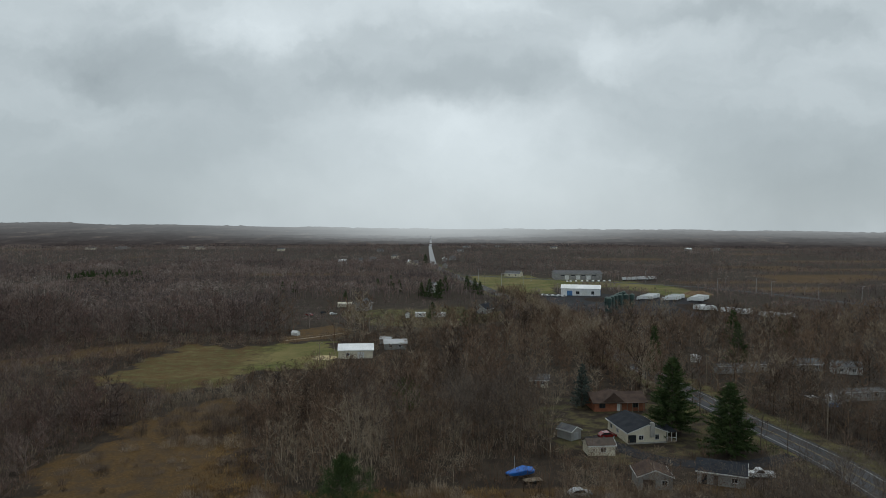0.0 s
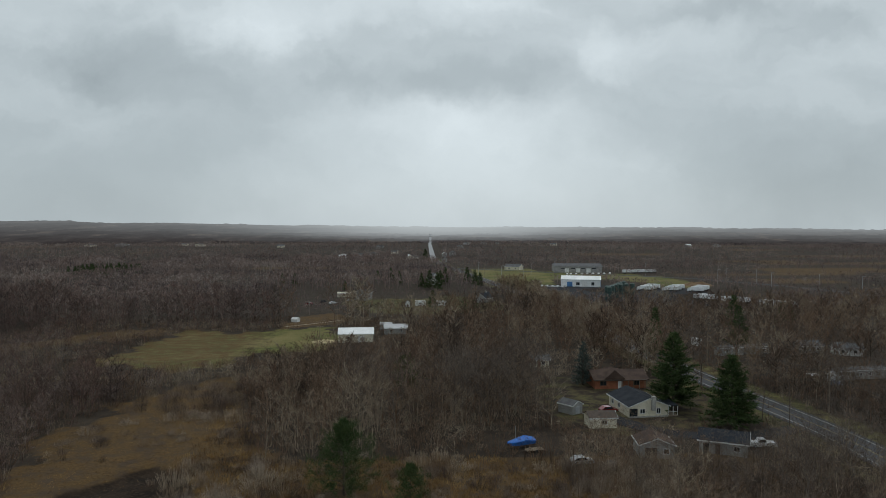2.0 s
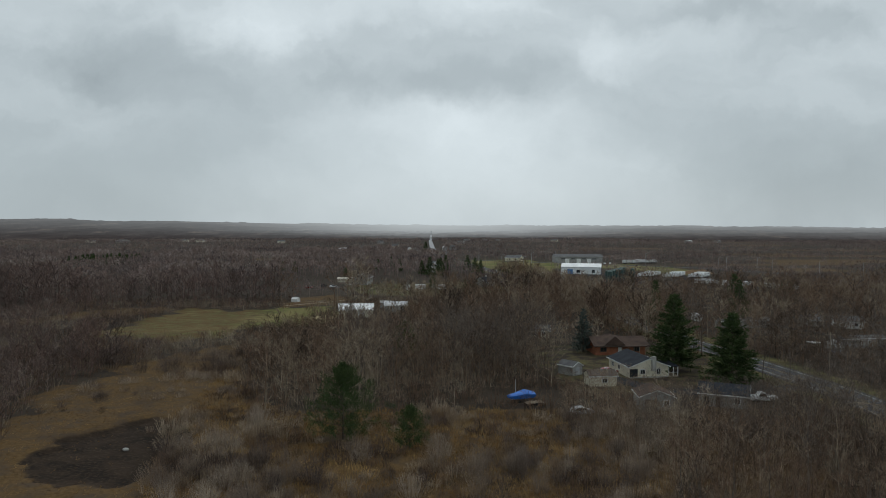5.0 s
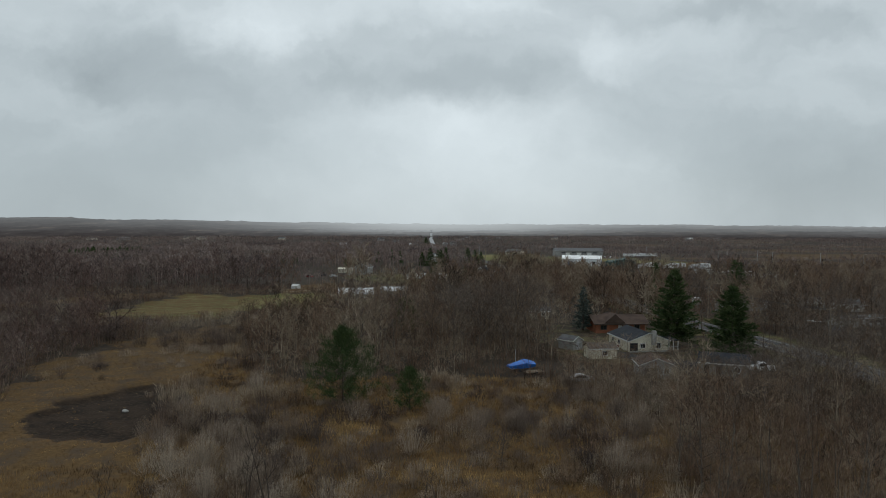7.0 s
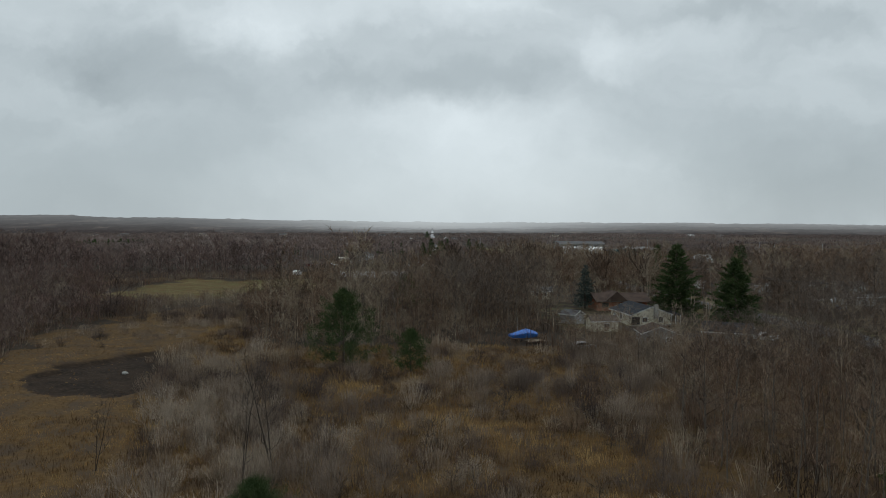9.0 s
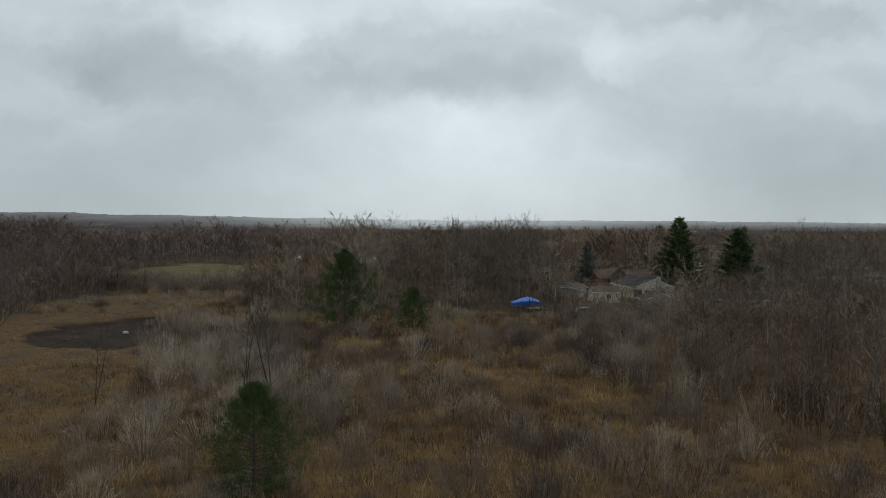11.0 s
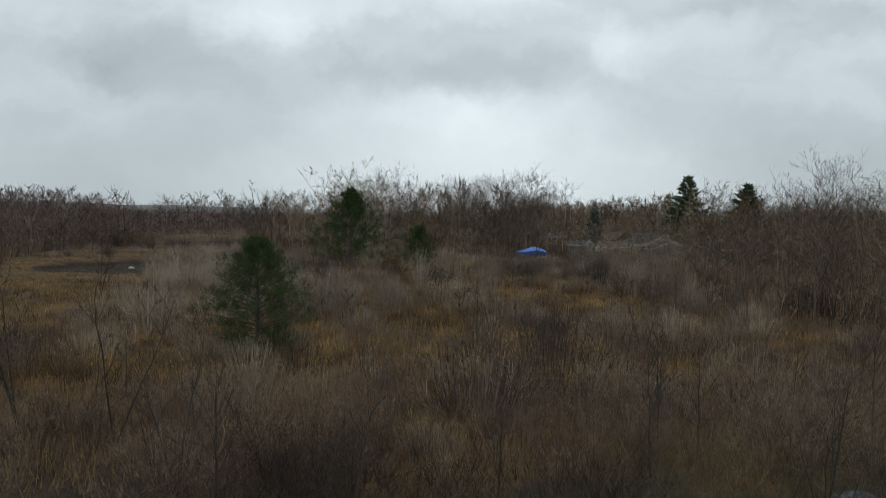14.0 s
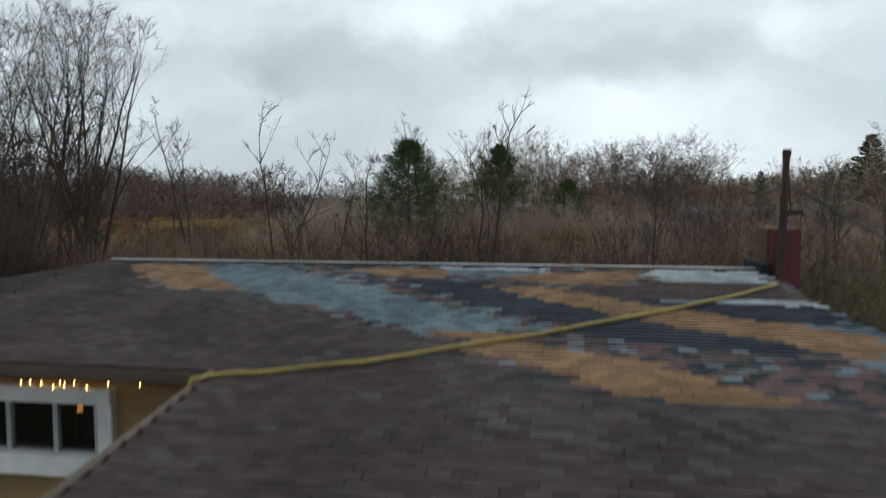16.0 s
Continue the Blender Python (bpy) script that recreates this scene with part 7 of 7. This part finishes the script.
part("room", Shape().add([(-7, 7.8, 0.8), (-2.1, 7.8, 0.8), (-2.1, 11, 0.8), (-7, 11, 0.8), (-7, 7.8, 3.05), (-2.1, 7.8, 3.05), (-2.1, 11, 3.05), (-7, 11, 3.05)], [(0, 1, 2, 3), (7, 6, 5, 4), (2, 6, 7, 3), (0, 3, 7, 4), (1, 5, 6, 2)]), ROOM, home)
# glowing stand-in for a dim brownish reflection in the pane; the table is added
lamp = thing("table_lamp", "small glowing shape inside the dim room for a window reflection", "lamp", Matrix.Translation((-4.45, 8.9, 2.4)))
part("stem", Shape().tube((0, 0, -0.35), (0, 0, 0), 0.02, 0.02, 8), DARK_WOOD, lamp)
part("shade", Shape().tube((0, 0, 0), (0, 0, 0.12), 0.03, 0.02, 10), REFLECTION_GLOW, lamp)
table = thing("side_table", "dark wooden side table added under the glowing shape", "table", Matrix.Translation((-4.5, 8.9, 2.35)))
part("table_top", Shape().box(-0.4, -0.3, -0.4, 0.4, 0.3, -0.35).box(-0.36, -0.26, -1.55, -0.3, -0.2, -0.4).box(0.3, 0.2, -1.55, 0.36, 0.26, -0.4), DARK_WOOD, table)
lights = thing("string_lights", "string of small warm lit bulbs hung under the eave", "string lights")
rl = np.random.default_rng(5)
bulb_me = Shape().tube((0, 0, -0.04), (0, 0, 0), 0.0025, 0.0045, 6).mesh("bulb", BULB)
run = [(-9.4, 7.60, 3.12)]
line = Shape()
bulb_x = sorted(list(np.linspace(-6.2, -2.35, 15) + rl.normal(size=15) * 0.05) + [-4.05, -3.86, -3.75, -3.68, -3.55])
for x in bulb_x:
    z = 3.11 - abs(rl.normal()) * 0.03 - (0.05 if x > -2.75 else 0)
    b = new("bulb", bulb_me)
    b.parent = lights
    b.matrix_basis = Matrix.Translation((float(x), 7.60, float(z)))
    run.append((float(x), 7.60, float(z) + 0.005))
line.sweep(run, 0.004, 4)
part("cable", line, BLACK, lights)
# chimney with the rusty flue pipe before it
stack = thing("chimney", "short chimney of red-painted and tan brick", "chimney")
part("front_face", Shape().rounded(2.93, 10.72, 3.3, 3.24, 10.80, 4.30, 0.015), RED_BRICK, stack)
part("core", Shape().rounded(2.9, 10.80, 3.3, 3.24, 11.3, 4.30, 0.02), TAN_BRICK, stack)
part("flashing", Shape().box(2.80, 10.66, 3.5, 2.9, 11.4, 3.9), FELT, stack)
pipe = thing("flue_pipe", "thin rusty metal flue pipe beside the chimney", "pipe", Matrix.Translation((2.99, 10.62, 3.74)))
part("tube", Shape().tube((0, 0, -0.1), (0.02, 0, 0.95), 0.045, 0.042, 10).tube((0.02, 0, 0.95), (0.03, 0, 1.4), 0.036, 0.034, 10), RUST, pipe)
part("cap", Shape().tube((0.03, 0, 1.38), (0.03, 0, 1.45), 0.05, 0.045, 10), RUST, pipe)
part("bracket", Shape().box(-0.02, -0.02, 0.72, 0.22, 0.02, 0.77), RUST, pipe)
part("wire_bundle", Shape().tube((0.05, 0.02, 0.8), (0.0, 0.03, 1.38), 0.012, 0.01, 5).tube((0.1, 0.02, 0.75), (0.05, 0.02, 1.25), 0.01, 0.01, 5), BLACK, pipe)
# the yellow hose across the roof
ends = [(-2.13, 6.86), (-2.02, 6.99), (-1.7, 7.08), (-1.0, 7.36), (0.0, 7.96), (0.9, 8.55), (1.8, 9.2), (2.4, 9.68), (2.86, 10.1)]
hose = Shape()
fine_pts = []
for k in range(len(ends) - 1):
    for j in range(6):
        f = j / 6
        fine_pts.append((ends[k][0] + (ends[k + 1][0] - ends[k][0]) * f, ends[k][1] + (ends[k + 1][1] - ends[k][1]) * f + 0.012 * math.sin((k * 6 + j) * 0.9)))
fine_pts = [Vector((x, y, roof_z(x, y) + 0.035 - (0.12 if i == 0 else 0))) for i, (x, y) in enumerate(fine_pts)]
hose.sweep(fine_pts, 0.017, 8)
hose_line = thing("hose", "yellow hose lying slack across the shingles", "hose", shape=hose, material=HOSE)
# neighbouring low roof and things in the yard
low_house = thing("side_shed", "low shed with a flat grey sheet roof beside the house", "shed")
part("roof", sheet([(-12.5, 11.4, 3.15), (-6.2, 11.4, 3.3), (-6.2, 13.6, 3.15), (-12.5, 13.6, 3.0)], 0.1), GREY_SHEET, low_house)
part("wall", Shape().box(-12.2, 11.6, 0.6, -9.4, 13.4, 3.0), TAN_WALL, low_house)
rail = thing("arched_rail", "bent grey metal arm fixed by the flue pipe", "rail")
arc = [(2.78, 10.62, 4.71), (3.0, 10.68, 4.78), (3.2, 10.72, 4.74), (3.6, 10.85, 4.53), (4.4, 11.05, 4.1), (5.3, 11.3, 3.6)]
s = Shape()
s.sweep(arc, 0.016, 8)
part("tube", s, GREY_ROOF, rail)
part("post", Shape().tube((5.3, 11.3, 0.8), (5.3, 11.3, 3.6), 0.02, 0.02, 8), GREY_ROOF, rail)
tent = thing("covered_trailer", "grey tarpaulin draped over a small trailer in the brush", "trailer", Matrix.Translation((15.6, 23.5, float(height(15.6, 23.5)))) @ Matrix.Rotation(radians(25), 4, "Z") @ Matrix.Diagonal((0.5, 0.5, 0.5, 1)))
part("tarpaulin", Shape().add([(-1.7, -1.1, 0.5), (1.7, -1.1, 0.5), (1.7, 1.1, 0.5), (-1.7, 1.1, 0.5), (-1.3, -0.9, 1.5), (1.2, -0.9, 1.3), (1.2, 0.9, 1.3), (-1.3, 0.9, 1.5), (-0.5, 0, 1.95), (0.8, 0, 1.6)],
                              [(0, 1, 5, 4), (1, 2, 6, 5), (2, 3, 7, 6), (3, 0, 4, 7), (4, 5, 9, 8), (5, 6, 9), (6, 7, 8, 9), (7, 4, 8)]), GREY_SHEET, tent)
part("bed", Shape().box(-1.5, -1.0, 0.25, 1.5, 1.0, 0.5), DARK_WOOD, tent)
for sy in (-1, 1):
    part("wheel", Shape().tube((0, sy * 0.95, 0.28), (0, sy * 1.15, 0.28), 0.3, 0.3, 12), BLACK, tent)
YELLOW = surface("yellow_plastic", (0.6, 0.4, 0.03), (0.7, 0.5, 0.06), 3.0, 0.5, fine=9, bump=0.05)
TEAL = surface("teal_plastic", (0.05, 0.19, 0.2), (0.08, 0.26, 0.27), 3.0, 0.5, fine=9, bump=0.05)
for nm, lab, x, y, sx, sy, sz, mt in (("toy", "bright yellow plastic toy lying in the yard", 10.4, 20.8, 0.34, 0.14, 0.2, YELLOW), ("toy", "small yellow plastic toy on the ground", 10.7, 20.2, 0.16, 0.16, 0.16, YELLOW), ("toy", "green plastic toy in the grass", 9.7, 21.0, 0.2, 0.16, 0.14, TEAL),
                                      ("storage_tub", "teal plastic tub behind the house", -8.0, 18.6, 0.8, 0.5, 0.4, TEAL), ("crate", "pale wooden crate behind the house", -8.8, 18.3, 0.9, 0.5, 0.35, WOOD), ("bucket", "white plastic bucket on its side", -9.7, 18.6, 0.35, 0.3, 0.3, WHITE)):
    thing(nm, lab, nm.replace("_", " "), Matrix.Translation((x, y, float(height(x, y)))) @ Matrix.Rotation(x * 2.0, 4, "Z"), shape=Shape().rounded(-sx / 2, -sy / 2, 0, sx / 2, sy / 2, sz, 0.05), material=mt)

# the house and what is fixed to it stand a little lower, on the gently falling ground
SITE = Matrix.Translation((0.72, 0.2, -2.6)) @ Matrix.Translation((0, 10, 3.5)) @ Matrix.Rotation(radians(1.1), 4, "X") @ Matrix.Translation((0, -10, -3.5))
for ob in (home, lamp, table, lights, stack, pipe, hose_line, low_house, rail):
    ob.matrix_basis = SITE @ ob.matrix_basis

# shingles: the ones of the middle of the roof singly, the rest joined
rng = np.random.default_rng(11)
TW, TH = 0.0668, 0.047
tab_v = [(-TW, -TH, 0.0), (TW, -TH, 0.0), (TW, TH * 0.9, 0.0), (-TW, TH * 0.9, 0.0), (-TW, -TH, 0.0075), (TW, -TH, 0.0075), (TW, TH * 0.9, 0.002), (-TW, TH * 0.9, 0.002)]
tab_f = [(4, 5, 6, 7), (0, 1, 5, 4), (1, 2, 6, 5), (3, 0, 4, 7)]
tab_meshes = [Shape().add(tab_v, tab_f).mesh("shingle", mt) for mt in ROOF_MATS]
outline = [(-9.6, 7.2), (-2.06, 7.2), (-2.06, 2.6), (4.6, 2.6), (4.6, 5.6), (3.3, 8.0), (3.0, 9.2), (2.85, 10.85), (-9.6, 10.85)]
rest = Shape()
singles = 0
row = 0
y = 2.68
while y < 10.8:
    x = -9.6 + (0.066 if row % 2 else 0.0)
    while x < 4.6:
        xx = x + float(rng.normal()) * 0.003
        if bool(inside(outline, xx, y)):
            c = roof_colour(xx, y, rng)
            z = roof_z(xx, y)
            side = 0.16 if xx < -5.35 else 0.0
            if -0.6 < xx < 2.1 and 6.9 < y < 8.6 and singles < 300:
                ob = new("shingle", tab_meshes[c])
                ob.parent = home
                ob.matrix_basis = Matrix.Translation((xx, y, z)) @ Matrix.Rotation(math.atan(FALL) + float(rng.normal()) * 0.008, 4, "X")
                singles += 1
            else:
                lift = float(abs(rng.normal())) * 0.002
                rest.add([(xx + a, y + b, z + FALL * b + side * a + d + lift) for a, b, d in tab_v], tab_f, c)
        x += 0.133
    y += 0.084
    row += 1
joined = part("shingle_field", rest, ROOF_MATS, home)
tagged(joined, kind="stuff")
